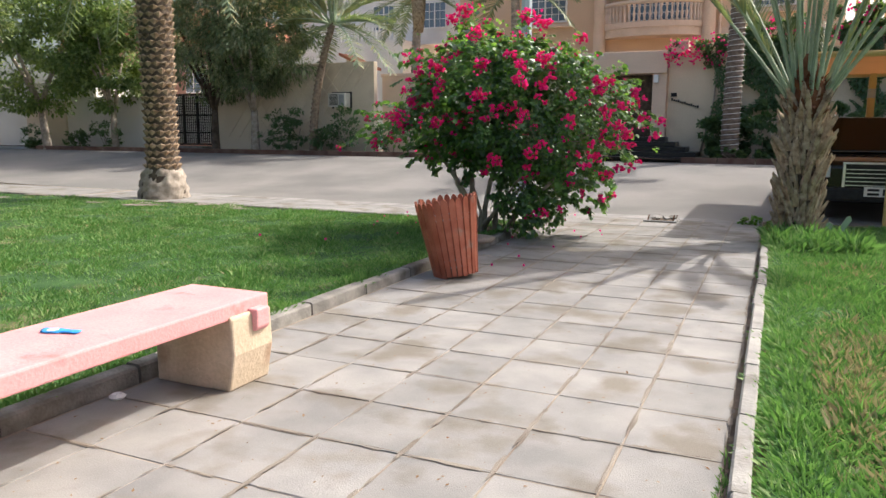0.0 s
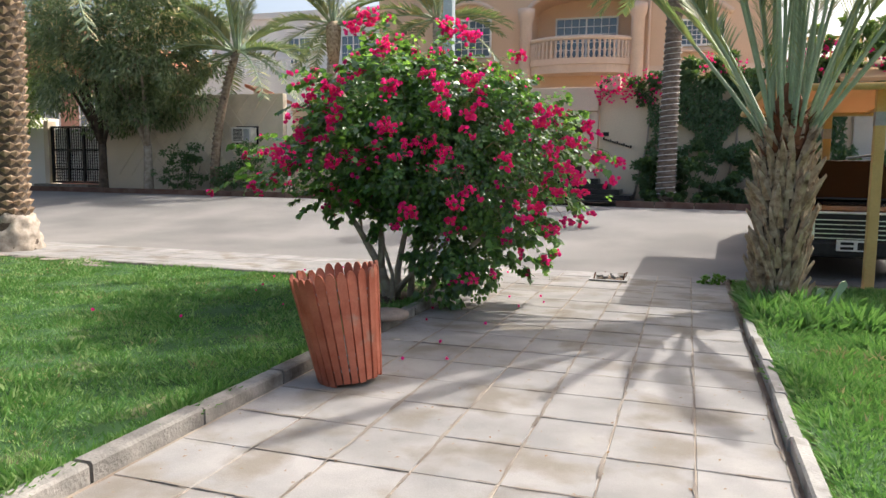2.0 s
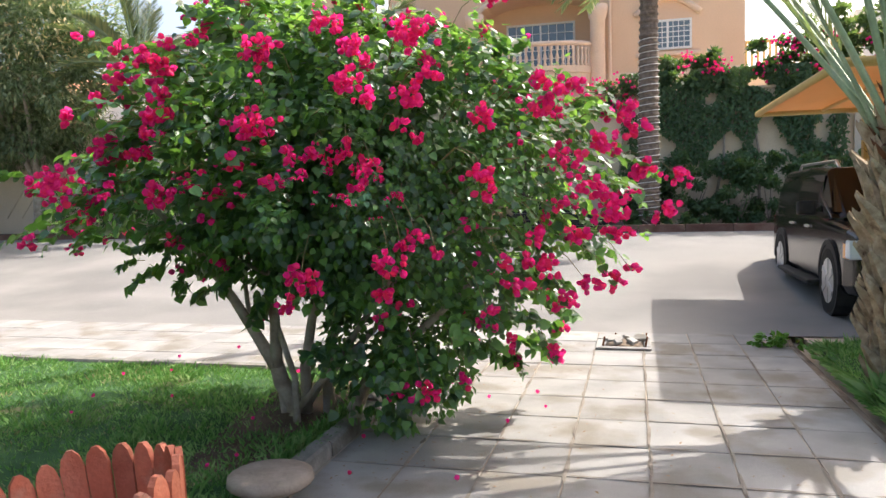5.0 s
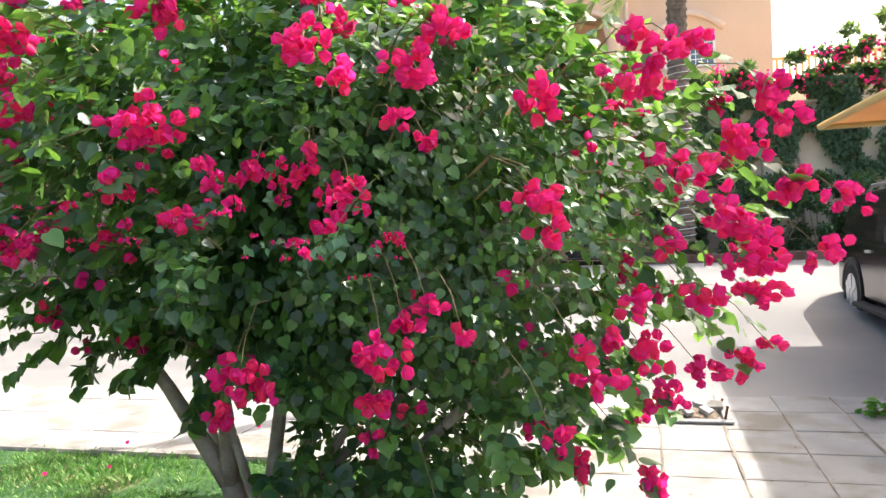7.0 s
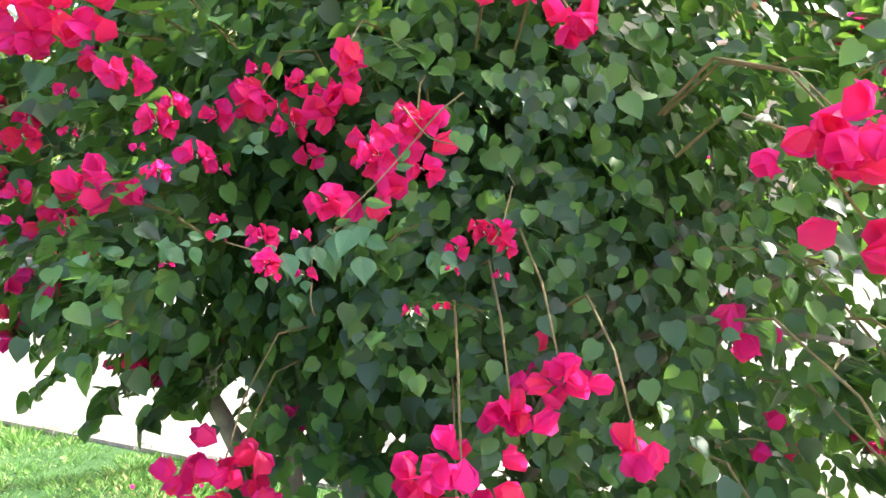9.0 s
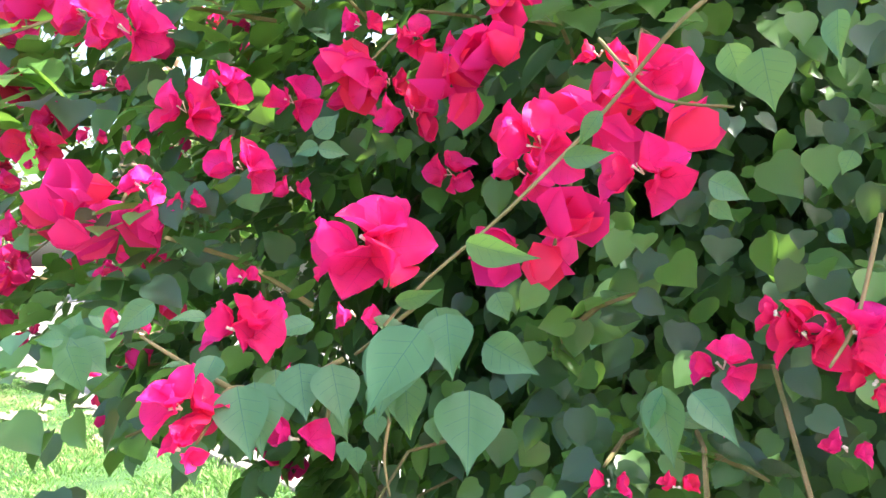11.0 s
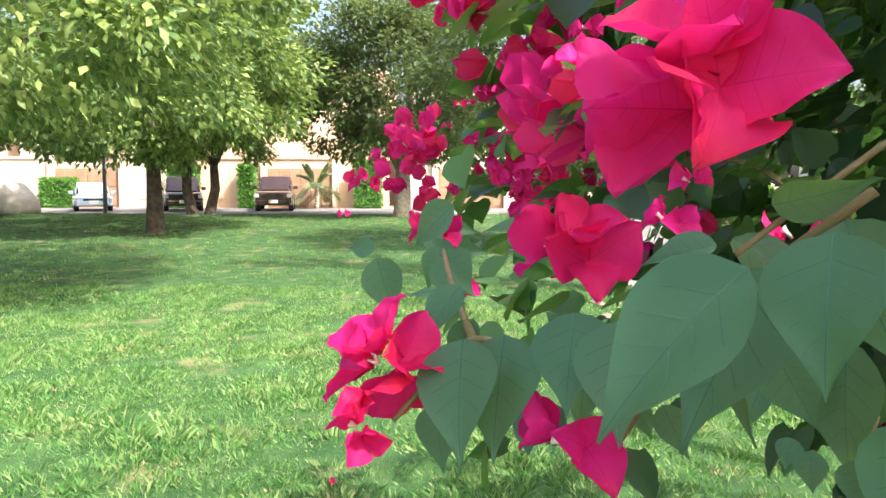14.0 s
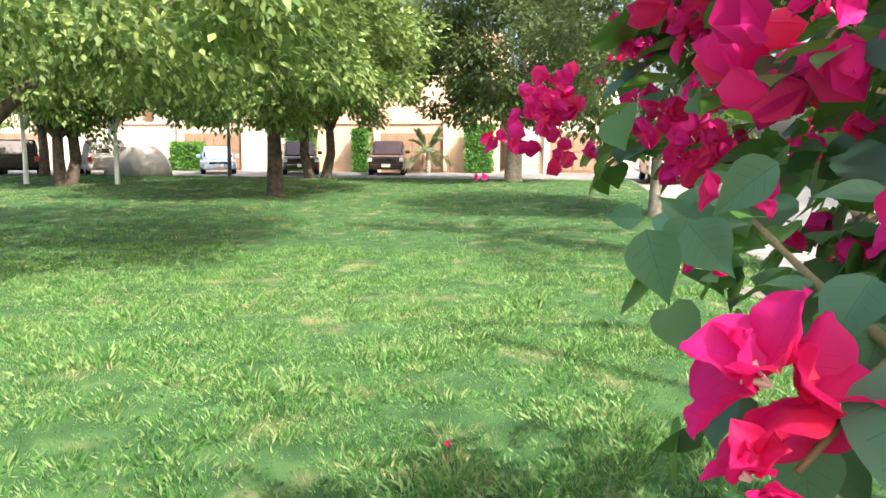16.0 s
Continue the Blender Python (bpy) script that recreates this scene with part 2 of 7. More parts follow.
M_SLAB = surf("grey_stone_slab", (0.24, 0.19, 0.15), (0.32, 0.26, 0.21), 8, 0.9, 0.4, 50)
M_DRYLEAF = surf("dry_leaf", (0.16, 0.08, 0.035), (0.28, 0.17, 0.08), 30, 0.85, 0.2, 90)
M_STREETBARK = surf("street_palm_bark", (0.13, 0.1, 0.08), (0.23, 0.18, 0.145), 12, 0.9, 0.8, 60)
M_PANICLE = leafy("mango_panicle", (0.5, 0.4, 0.2), (0.68, 0.58, 0.36), (0.65, 0.55, 0.25), 0.3, 0.7, 1.0)
M_GATEWOOD = surf("brown_gate_paint", (0.3, 0.19, 0.12), (0.36, 0.24, 0.16), 2, 0.6, 0.2, 40)
M_POLE = surf("pale_painted_steel", (0.45, 0.53, 0.58), (0.52, 0.6, 0.65), 2, 0.5, 0.05, 40)
M_BRICK = surf("brick_tower", (0.42, 0.22, 0.16), (0.52, 0.3, 0.22), 3, 0.9, 0.4, 30)

# ---- mesh helpers ----


class Geo:
    """Gathers corners and faces of one mesh."""

    def __init__(self):
        self.v, self.f = [], []

    def add(self, v, f):
        k = len(self.v)
        self.v += [tuple(p) for p in v]
        self.f += [tuple(i + k for i in q) for q in f]
        return self

    def box(self, a, b, m=None):
        (x0, y0, z0), (x1, y1, z1) = a, b
        v = [Vector(p) for p in ((x0, y0, z0), (x1, y0, z0), (x1, y1, z0), (x0, y1, z0), (x0, y0, z1), (x1, y0, z1), (x1, y1, z1), (x0, y1, z1))]
        if m is not None:
            v = [m @ p for p in v]
        return self.add(v, [(3, 2, 1, 0), (4, 5, 6, 7), (0, 1, 5, 4), (1, 2, 6, 5), (2, 3, 7, 6), (3, 0, 4, 7)])

    def tube(self, pts, radii, n=8, cap=True):
        pts = [Vector(p) for p in pts]
        if not hasattr(radii, "__len__"):
            radii = [radii] * len(pts)
        v, f = [], []
        side = None
        for i, p in enumerate(pts):
            d = (pts[min(i + 1, len(pts) - 1)] - pts[max(i - 1, 0)]).normalized()
            if side is None:
                side = d.orthogonal().normalized()
            side = (side - d * side.dot(d)).normalized()
            up = d.cross(side)
            for k in range(n):
                a = 2 * math.pi * k / n
                v.append(p + radii[i] * (math.cos(a) * side + math.sin(a) * up))
        for i in range(len(pts) - 1):
            for k in range(n):
                f.append((i * n + k, i * n + (k + 1) % n, (i + 1) * n + (k + 1) % n, (i + 1) * n + k))
        if cap:
            f.append(tuple(range(n - 1, -1, -1)))
            f.append(tuple((len(pts) - 1) * n + k for k in range(n)))
        return self.add(v, f)

    def lathe(self, prof, n=16, at=(0, 0, 0)):
        """Turns a profile of (radius, height) round the upright through at."""
        v, f = [], []
        for r, z in prof:
            for k in range(n):
                a = 2 * math.pi * k / n
                v.append((at[0] + r * math.cos(a), at[1] + r * math.sin(a), at[2] + z))
        for i in range(len(prof) - 1):
            for k in range(n):
                f.append((i * n + k, i * n + (k + 1) % n, (i + 1) * n + (k + 1) % n, (i + 1) * n + k))
        f.append(tuple(range(n - 1, -1, -1)))
        f.append(tuple((len(prof) - 1) * n + k for k in range(n)))
        return self.add(v, f)

    def slab(self, outline, axis, lo, hi):
        """A flat outline pushed along an axis (0, 1 or 2) from lo to hi."""
        n = len(outline)
        v = []
        for w in (lo, hi):
            for p in outline:
                q = list(p)
                q.insert(axis, w)
                v.append(q)
        f = [tuple(range(n - 1, -1, -1)), tuple(range(n, 2 * n))]
        f += [(i, (i + 1) % n, n + (i + 1) % n, n + i) for i in range(n)]
        return self.add(v, f)

    def mesh(self, name, smooth=False):
        me = bpy.data.meshes.new(name)
        me.from_pydata(self.v, [], self.f)
        if smooth:
            me.polygons.foreach_set("use_smooth", [True] * len(me.polygons))
        bm = bmesh.new()
        bm.from_mesh(me)
        bmesh.ops.recalc_face_normals(bm, faces=bm.faces)
        bm.to_mesh(me)
        bm.free()
        return me


def part(name, geo, material, parent=None, label="", smooth=False, bevel=0.0):
    """Links a Geo or a mesh as one object under a thing or part."""
    me = geo.mesh(name, smooth) if isinstance(geo, Geo) else geo
    if not me.materials:
        me.materials.append(material)
    ob = new(name, me)
    if parent is not None:
        ob.parent = parent
    if label:
        ob["label"] = label
    if bevel:
        b = ob.modifiers.new("bevel", 'BEVEL')
        b.width, b.segments, b.limit_method = bevel, 2, 'ANGLE'
    return ob


def thing(name, label, category, at=(0, 0, 0), group="", kind=""):
    ob = new(name)
    ob.location = at
    return tagged(ob, label, category, group, kind)


def solid(name, geo, material, label, category, group="", kind="", smooth=False, bevel=0.0):
    """A thing that is one mesh."""
    return tagged(part(name, geo, material, None, "", smooth, bevel), label, category, group, kind)


def spread(name, tv, tf, places, turns, sizes, smooth=True):
    """One mesh of many small pieces: a template set at places (N,3), with turns (N,3,3) and sizes (N,) or (N,3)."""
    tv = np.asarray(tv, float)
    n, k = len(places), len(tv)
    sizes = np.asarray(sizes, float)
    if sizes.ndim == 1:
        sizes = sizes[:, None].repeat(3, 1)
    v = np.einsum("nij,nkj->nki", turns, tv[None] * sizes[:, None, :]) + np.asarray(places)[:, None, :]
    loops = np.concatenate([np.array(q) for q in tf])
    lens = np.array([len(q) for q in tf])
    starts = np.concatenate([[0], np.cumsum(lens)[:-1]])
    L = len(loops)
    me = bpy.data.meshes.new(name)
    me.vertices.add(n * k)
    me.vertices.foreach_set("co", v.astype(np.float32).ravel())
    me.loops.add(n * L)
    me.loops.foreach_set("vertex_index", (loops[None] + (np.arange(n) * k)[:, None]).astype(np.int32).ravel())
    me.polygons.add(n * len(tf))
    me.polygons.foreach_set("loop_start", (starts[None] + (np.arange(n) * L)[:, None]).astype(np.int32).ravel())
    if smooth:
        me.polygons.foreach_set("use_smooth", np.ones(n * len(tf), bool))
    me.update(calc_edges=True)
    me.validate()
    return me


def frames_of(along, normal):
    """Turns whose y runs along and whose z leans to normal; arrays (N,3)."""
    y = along / np.linalg.norm(along, axis=1, keepdims=True)
    x = np.cross(y, normal)
    x /= np.linalg.norm(x, axis=1, keepdims=True) + 1e-9
    z = np.cross(x, y)
    return np.stack([x, y, z], axis=2)


rng = np.random.default_rng(7)
# leaf and bract templates: y from stalk to tip, z up
HEART_V = [(0, 0.02, 0), (-0.22, -0.04, 0.04), (-0.39, 0.12, 0.08), (-0.43, 0.36, 0.09), (-0.31, 0.64, 0.06), (-0.12, 0.86, 0.0), (0, 1.0, -0.08), (0.12, 0.86, 0.0), (0.31, 0.64, 0.06), (0.43, 0.36, 0.09), (0.39, 0.12, 0.08), (0.22, -0.04, 0.04), (0, 0.45, 0.0)]
HEART_F = [(0, 12, 2, 1), (12, 4, 3, 2), (12, 6, 5, 4), (12, 8, 7, 6), (12, 10, 9, 8), (0, 11, 10, 12)]
HEART2_V = [(0, 0.03, 0), (-0.36, 0.08, 0.06), (-0.43, 0.4, 0.08), (0, 1.0, -0.08), (0.43, 0.4, 0.08), (0.36, 0.08, 0.06), (0, 0.42, -0.01)]
HEART2_F = [(0, 6, 2, 1), (6, 3, 2), (6, 4, 3), (0, 5, 4, 6)]
LONG_V = [(0, 0, 0), (-0.13, 0.4, 0.03), (0, 1, -0.12), (0.13, 0.4, 0.03), (0, 0.45, -0.01)]
LONG_F = [(0, 4, 2, 1), (0, 3, 2, 4)]
OVAL_V = [(0, 0, 0), (-0.27, 0.45, 0.04), (0, 1, -0.06), (0.27, 0.45, 0.04)]
OVAL_F = [(0, 2, 1), (0, 3, 2)]


def bract_v(bend=0.25, n=3):
    v, f = [], []
    for k in range(3):
        a = 2 * math.pi * k / 3
        turn = Matrix.Rotation(a, 3, 'Z') @ Matrix.Rotation(radians(48 + 10 * k), 3, 'X')
        base = len(v)
        for p in ((0, 0.02, 0), (-0.43, 0.36, 0.16), (0, 0.42, -0.04), (0.43, 0.36, 0.16), (-0.38, 0.76, 0.1 + bend), (0, 0.78, bend * 0.4), (0.38, 0.76, 0.06 + bend * 0.6), (0, 1.02, bend)):
            v.append(tuple(turn @ Vector(p)))
        f += [tuple(base + i for i in q) for q in ((0, 2, 1), (0, 3, 2), (1, 2, 5, 4), (2, 3, 6, 5), (4, 5, 7), (5, 6, 7))]
    return v, f

# ---- ground ----


def gz(x, y):
    """Height of the ground: level park, the street climbing to the villas, a slight rise far across the lawn."""
    s = min(max((y - 14.0) / 8.5, 0), 1)
    w = min(max((-x - 16.0) / 18.0, 0), 1)
    return 0.62 * s * s * (3 - 2 * s) + 0.3 * w * w * (3 - 2 * w) * (1 - s)


def sheet(name, x0, x1, y0, y1, step, lift, material, label, category, rough=0.0):
    nx, ny = max(2, int((x1 - x0) / step) + 1), max(2, int((y1 - y0) / step) + 1)
    g = Geo()
    for j in range(ny):
        for i in range(nx):
            x, y = x0 + (x1 - x0) * i / (nx - 1), y0 + (y1 - y0) * j / (ny - 1)
            g.v.append((x, y, gz(x, y) + lift + rough * noise.noise((x * 1.1, y * 1.1, 0))))
    g.f = [(j * nx + i, j * nx + i + 1, (j + 1) * nx + i + 1, (j + 1) * nx + i) for j in range(ny - 1) for i in range(nx - 1)]
    return solid(name, g, material, label, category, kind="structure", smooth=True)


g = Geo()
xs = [-900, -300, -120] + list(range(-60, 44, 2)) + [60, 120, 300, 900]
ys = [-900, -300, -100] + list(range(-50, 60, 2)) + [80, 120, 300, 900]
g.v = [(x, y, gz(x, y) - 0.09) for y in ys for x in xs]
nx = len(xs)
g.f = [(j * nx + i, j * nx + i + 1, (j + 1) * nx + i + 1, (j + 1) * nx + i) for j in range(len(ys) - 1) for i in range(nx - 1)]
solid("ground", g, M_SAND, "dusty sandy ground reaching out to the horizon", "ground", kind="structure", smooth=True)
sheet("road", -110, 90, 13.66, 22.4, 0.8, 0.0, M_ROAD, "dusty grey asphalt street in front of the villas", "road")
sheet("side_road", -45.5, -35.2, -60, 13.6, 1.0, -0.03, M_ROAD, "grey asphalt side street beyond the lawn", "road")
sheet("lawn_west", -35.0, -3.56, -30, 11.42, 0.5, 0.03, M_TURF, "wide mown lawn with worn yellow patches", "lawn", rough=0.03)
sheet("lawn_east", 0.06, 16, -30, 12.9, 0.5, 0.05, M_TURF, "thick bright green lawn beside the paved path", "lawn", rough=0.04)
sheet("parking_apron", 0.1, 16, 12.95, 13.64, 0.5, -0.01, M_SAND, "sandy parking apron under the carport", "ground")
bed = sheet("planting_bed", -110, 60, 22.7, 24.0, 1.0, 0.1, M_BED, "dark planting bed along the garden walls", "flower bed", rough=0.05)

# ---- street furniture of the path ----


def bench():
    t = thing("bench", "pink painted concrete bench on cream concrete supports beside the path", "bench", (-3.03, 0, 0))
    g = Geo().box((-0.35, 1.2, 0.42), (0.25, 3.6, 0.52))
    part("seat", g, M_PINK, t, "worn pink painted seat slab", bevel=0.012)
    for y in (3.22, 1.3):
        g = Geo().slab([(-0.3, 0.0), (0.25, 0.0), (0.29, 0.22), (0.28, 0.44), (0.252, 0.45), (0.252, 0.418), (-0.3, 0.418)], 1, y, y + 0.36)
        part("support", g, M_CREAM, t, "cream concrete support", bevel=0.02)
    part("bracket", Geo().slab([(0.255, 0.325), (0.3, 0.325), (0.32, 0.35), (0.32, 0.46), (0.245, 0.46), (0.245, 0.42), (0.275, 0.42), (0.275, 0.365), (0.255, 0.36)], 1, 3.4, 3.52), M_PINK, t, "pink bracket hooked under the seat end", bevel=0.01)
    w = Geo().lathe([(0.062, 0.0), (0.068, 0.006), (0.05, 0.012), (0.025, 0.009), (0.0, 0.011)], 13, (0, 0, 0))
    w.lathe([(0.045, 0.0), (0.05, 0.007), (0.03, 0.014), (0.0, 0.012)], 11, (0.085, 0.03, 0.001))
    w.v = [(x * (1 + 0.16 * math.sin(9 * y + 60 * x)), y * 0.72 + 0.008 * math.sin(70 * x), z * 0.5 + 0.002 * math.sin(90 * x + 50 * y) + 0.003) for x, y, z in w.v]
    o = solid("wrapper", w, M_BLUE, "crumpled blue and white plastic wrapper lying on the bench seat", "litter", smooth=True)
    o.location = (-3.17, 2.42, 0.521)
    part("print", Geo().lathe([(0.03, 0.009), (0.02, 0.011), (0.0, 0.012)], 9), M_WHITEPAINT, o, "white printed patch")


bench()


def bin_():
    """A leaning bin of round-topped wooden slats."""
    t = thing("litter_bin", "leaning terracotta wooden slat litter bin on the path", "litter bin", (-2.98, 7.02, 0))
    t.rotation_euler = (radians(3), radians(-8), 0)
    t.location.z = 0.004
    n = 26
    g = Geo()
    prof = [(-0.5, 0), (0.5, 0), (0.5, 0.93), (0.36, 0.975), (0.12, 1.0), (-0.12, 1.0), (-0.36, 0.975), (-0.5, 0.93)]
    g.slab(prof, 1, -0.5, 0.5)
    slat = g.mesh("slat")
    slat.materials.append(M_WOOD)
    bm = bmesh.new()
    bm.from_mesh(slat)
    for v in bm.verts:
        w = 0.044 + 0.026 * v.co.z
        v.co.x *= w
        v.co.y *= 0.02
        v.co.z *= 0.81
    bm.to_mesh(slat)
    bm.free()
    for k in range(n):
        a = 2 * math.pi * k / n
        o = part("slat", slat, M_WOOD, t)
        r0, r1 = 0.225, 0.325
        tilt = math.atan2(r1 - r0, 0.86) + rng.normal(0, 0.012)
        o.matrix_local = Matrix.Translation((r0 * math.cos(a), r0 * math.sin(a), 0.015 + rng.uniform(-0.012, 0.015))) @ Matrix.Rotation(a - math.pi / 2, 4, 'Z') @ Matrix.Rotation(-tilt, 4, 'X')
    for z, r in ((0.12, 0.222), (0.62, 0.28)):
        g = Geo()
        g.tube([((r) * math.cos(2 * math.pi * k / 28), r * math.sin(2 * math.pi * k / 28), z) for k in range(29)], 0.012, 6)
        part("hoop", g, M_STEEL, t, "grey steel hoop inside the slats")
    part("base", Geo().lathe([(0.21, 0.02), (0.215, 0.05), (0.0, 0.05)], 24), M_DARKBARK, t)


bin_()


def stepping_stone():
    g = Geo()
    g.lathe([(0.2, 0), (0.225, 0.02), (0.22, 0.055), (0.18, 0.07), (0.0, 0.072)], 18, (-3.42, 8.75, 0.1))
    solid("stone_slab", g, M_SLAB, "round brown stone slab lying on the kerb", "stone", smooth=True)


stepping_stone()


def drain():
    t = thing("broken_drain", "broken concrete drain box with bent steel posts in the paving", "drain", (-1.7, 13.0, 0))
    g = Geo()
    for a, b in (((-0.27, -0.27, 0.005), (0.27, -0.19, 0.025)), ((-0.27, 0.19, 0.005), (0.27, 0.27, 0.03)), ((-0.27, -0.187, 0.005), (-0.2, 0.187, 0.022)), ((0.2, -0.187, 0.005), (0.27, 0.187, 0.028))):
        g.box(a, b)
    part("rim", g, M_KERBPALE, t, bevel=0.01)
    part("rubble", Geo().lathe([(0.19, 0.006), (0.16, 0.03), (0.08, 0.045), (0.0, 0.05)], 9), M_GUTTER, t, "dirt and rubble filling")
    for x, y, a, w in ((-0.1, 0.05, 0.4, 0.09), (0.08, -0.06, 1.2, 0.07), (0.04, 0.11, 2.0, 0.06), (-0.06, -0.12, 0.9, 0.05), (0.15, 0.12, 0.2, 0.08)):
        o = part("broken_piece", Geo().slab([(-w, -w * 0.6), (w * 0.8, -w * 0.7), (w, w * 0.5), (-w * 0.3, w * 0.8)], 2, -0.012, 0.022), M_KERBPALE, t, bevel=0.006)
        o.matrix_local = Matrix.Translation((x, y, 0.05)) @ Matrix.Rotation(a, 4, 'Z') @ Matrix.Rotation(0.3, 4, 'X')
    for x, y, h in ((-0.2, -0.2, 0.09), (0.21, -0.21, 0.1), (0.21, 0.2, 0.06), (-0.1, 0.22, 0.05)):
        part("steel_peg", Geo().tube([(x, y, 0.03), (x + 0.02, y, 0.03 + h)], 0.01, 6), M_FIBRE, t)


drain()

# ---- foliage ----


def unit(a):
    return a / (np.linalg.norm(a, axis=-1, keepdims=True) + 1e-9)


def crown(name, at, radii, n, size, material, parent, tv=OVAL_V, tf=OVAL_F, clumps=60, seed=1, droop=0.3, hollow=0.5, flat=0.0, label=""):
    """A crown of leaves in clumps, with gaps and an uneven outline."""
    r = np.random.default_rng(seed)
    d = unit(r.normal(size=(clumps, 3)))
    rad = hollow + (1 - hollow) * r.random((clumps, 1)) ** 0.5
    c = d * rad * np.array(radii) * r.uniform(0.85, 1.12, (clumps, 1))
    if flat:
        c[:, 2] = np.maximum(c[:, 2], -flat * radii[2])
    cs = r.uniform(0.13, 0.3, clumps) * min(radii)
    k = r.integers(0, clumps, n)
    off = unit(r.normal(size=(n, 3))) * (r.random((n, 1)) ** 0.4)
    p = c[k] + off * cs[k][:, None] * np.array([1.25, 1.25, 0.8])
    along = unit(off * 0.8 + unit(c[k]) * 0.5 + np.array([0, 0, -droop]) + r.normal(size=(n, 3)) * 0.5)
    nor = unit(off * 0.4 + np.array([0, 0, 1.0]) + r.normal(size=(n, 3)) * 0.5)
    me = spread(name, tv, tf, p + np.array(at), frames_of(along, nor), size * r.uniform(0.65, 1.3, n))
    return part(name, me, material, parent, label)


def tree(name, label, at, height, radii, n, size, material, bark, seed, lean=(0, 0), trunk_r=0.16, fork=0.45, group="", stems=1, tv=OVAL_V, tf=OVAL_F, clumps=70, droop=0.3, flat=0.0):
    r = random.Random(seed)
    t = thing(name, label, "tree", at, group)
    c = Vector((lean[0], lean[1], height))
    for s in range(stems):
        g = Geo()
        ox, oy = (0, 0) if stems == 1 else (r.uniform(-0.35, 0.35), r.uniform(-0.35, 0.35))
        top = c * fork + Vector((ox * 1.5, oy * 1.5, 0))
        g.tube([(ox, oy, -0.1), (ox * 1.0, oy, 0.12), (ox + top.x * 0.4 + r.uniform(-0.06, 0.06), oy + top.y * 0.4, top.z * 0.5), top], [trunk_r * 1.5, trunk_r * 1.1, trunk_r * 0.92, trunk_r * 0.8], 10)
        part("trunk", g, bark, t, smooth=True)
        for k in range(5):
            a = r.uniform(0, 6.28)
            e = c + Vector((math.cos(a) * radii[0] * 0.62, math.sin(a) * radii[1] * 0.62, r.uniform(-0.25, 0.5) * radii[2]))
            mid = top.lerp(e, 0.5) + Vector((r.uniform(-0.2, 0.2), r.uniform(-0.2, 0.2), 0.25))
            part("limb", Geo().tube([top - Vector((0, 0, 0.15)), top.lerp(mid, 0.5), mid, e], [trunk_r * 0.62, trunk_r * 0.5, trunk_r * 0.35, trunk_r * 0.12], 7), bark, t, smooth=True)
    crown("crown", c, radii, n, size, material, t, tv, tf, clumps, seed, droop, flat=flat)
    return t


def frond(length, rise, droop, leaflets, leaf, width, seed, start=0.15, lift=0.35):
    """Stalk points and leaflet mesh of one feather palm leaf that runs out along y."""
    r = np.random.default_rng(seed)
    pts = []
    for i in range(13):
        s = i / 12
        pts.append((0, length * (math.cos(rise) * s * (1 - 0.12 * droop * s)), length * (math.sin(rise) * s - droop * s * s * 0.6)))
    pts = np.array(pts)
    s = np.repeat(np.linspace(start, 0.99, leaflets), 2)
    side = np.tile([-1.0, 1.0], leaflets)
    p = np.stack([np.interp(s, np.linspace(0, 1, 13), pts[:, k]) for k in range(3)], 1)
    tan = unit(np.stack([np.gradient(pts[:, k]) for k in range(3)], 1))
    tg = np.stack([np.interp(s, np.linspace(0, 1, 13), tan[:, k]) for k in range(3)], 1)
    ln = leaf * (0.45 + 0.55 * np.sin(np.pi * np.clip(s * 0.9 + 0.08, 0, 1))) * r.uniform(0.85, 1.1, len(s))
    along = unit(tg * 0.75 + np.stack([side, 0 * s, 0 * s], 1) * 0.75 + np.array([0, 0, lift]) + r.normal(size=(len(s), 3)) * 0.1 - np.array([0, 0, 1]) * (s[:, None] * droop * 0.5))
    nor = unit(np.stack([-side * 0.5, 0 * s, 1 + 0 * s], 1))
    me = spread("leaflets", [(-0.5, 0, 0), (-0.5, 0.55, 0.02), (0, 1, -0.03), (0.5, 0.55, 0.02), (0.5, 0, 0)], [(0, 4, 3, 1), (1, 3, 2)], p, frames_of(along, nor), np.stack([np.full(len(s), width), ln, ln * 0.3], 1))
    return [tuple(q) for q in pts], me


def palm_head(parent, at, count, length, rises, droops, leaflets, leaf, width, seed, stalk=0.022, stalk_mat=M_STALK, mat=M_FROND, start=0.15, r0=0.12, lift=0.35, bearings=None):
    """A head of fronds; four shapes are made and shared."""
    r = random.Random(seed)
    kinds = []
    for k in range(4):
        u = k / 3
        pts, me = frond(length * r.uniform(0.9, 1.08), radians(rises[0] + (rises[1] - rises[0]) * u), droops[0] + (droops[1] - droops[0]) * u, leaflets, leaf, width, seed + k, start, lift)
        me.materials.append(mat)
        sm = Geo().tube(pts, [stalk * (1.25 - 1.1 * i / 12) + 0.002 for i in range(13)], 6).mesh("stalk", True)
        sm.materials.append(stalk_mat)
        kinds.append((sm, me))
    for i in range(count):
        sm, me = kinds[i % 4]
        a = i * 2.39996 + r.uniform(-0.25, 0.25) if bearings is None else radians(bearings[i % len(bearings)] + r.uniform(-8, 8))
        m = Matrix.Translation(Vector(at) + Vector((-math.sin(a) * r0, math.cos(a) * r0, (i % 4) * -0.02))) @ Matrix.Rotation(a, 4, 'Z') @ Matrix.Rotation(r.uniform(-0.1, 0.1), 4, 'X')
        s = part("frond", sm, stalk_mat, parent)
        s.matrix_local = m
        part("leaf_blade", me, mat, s)


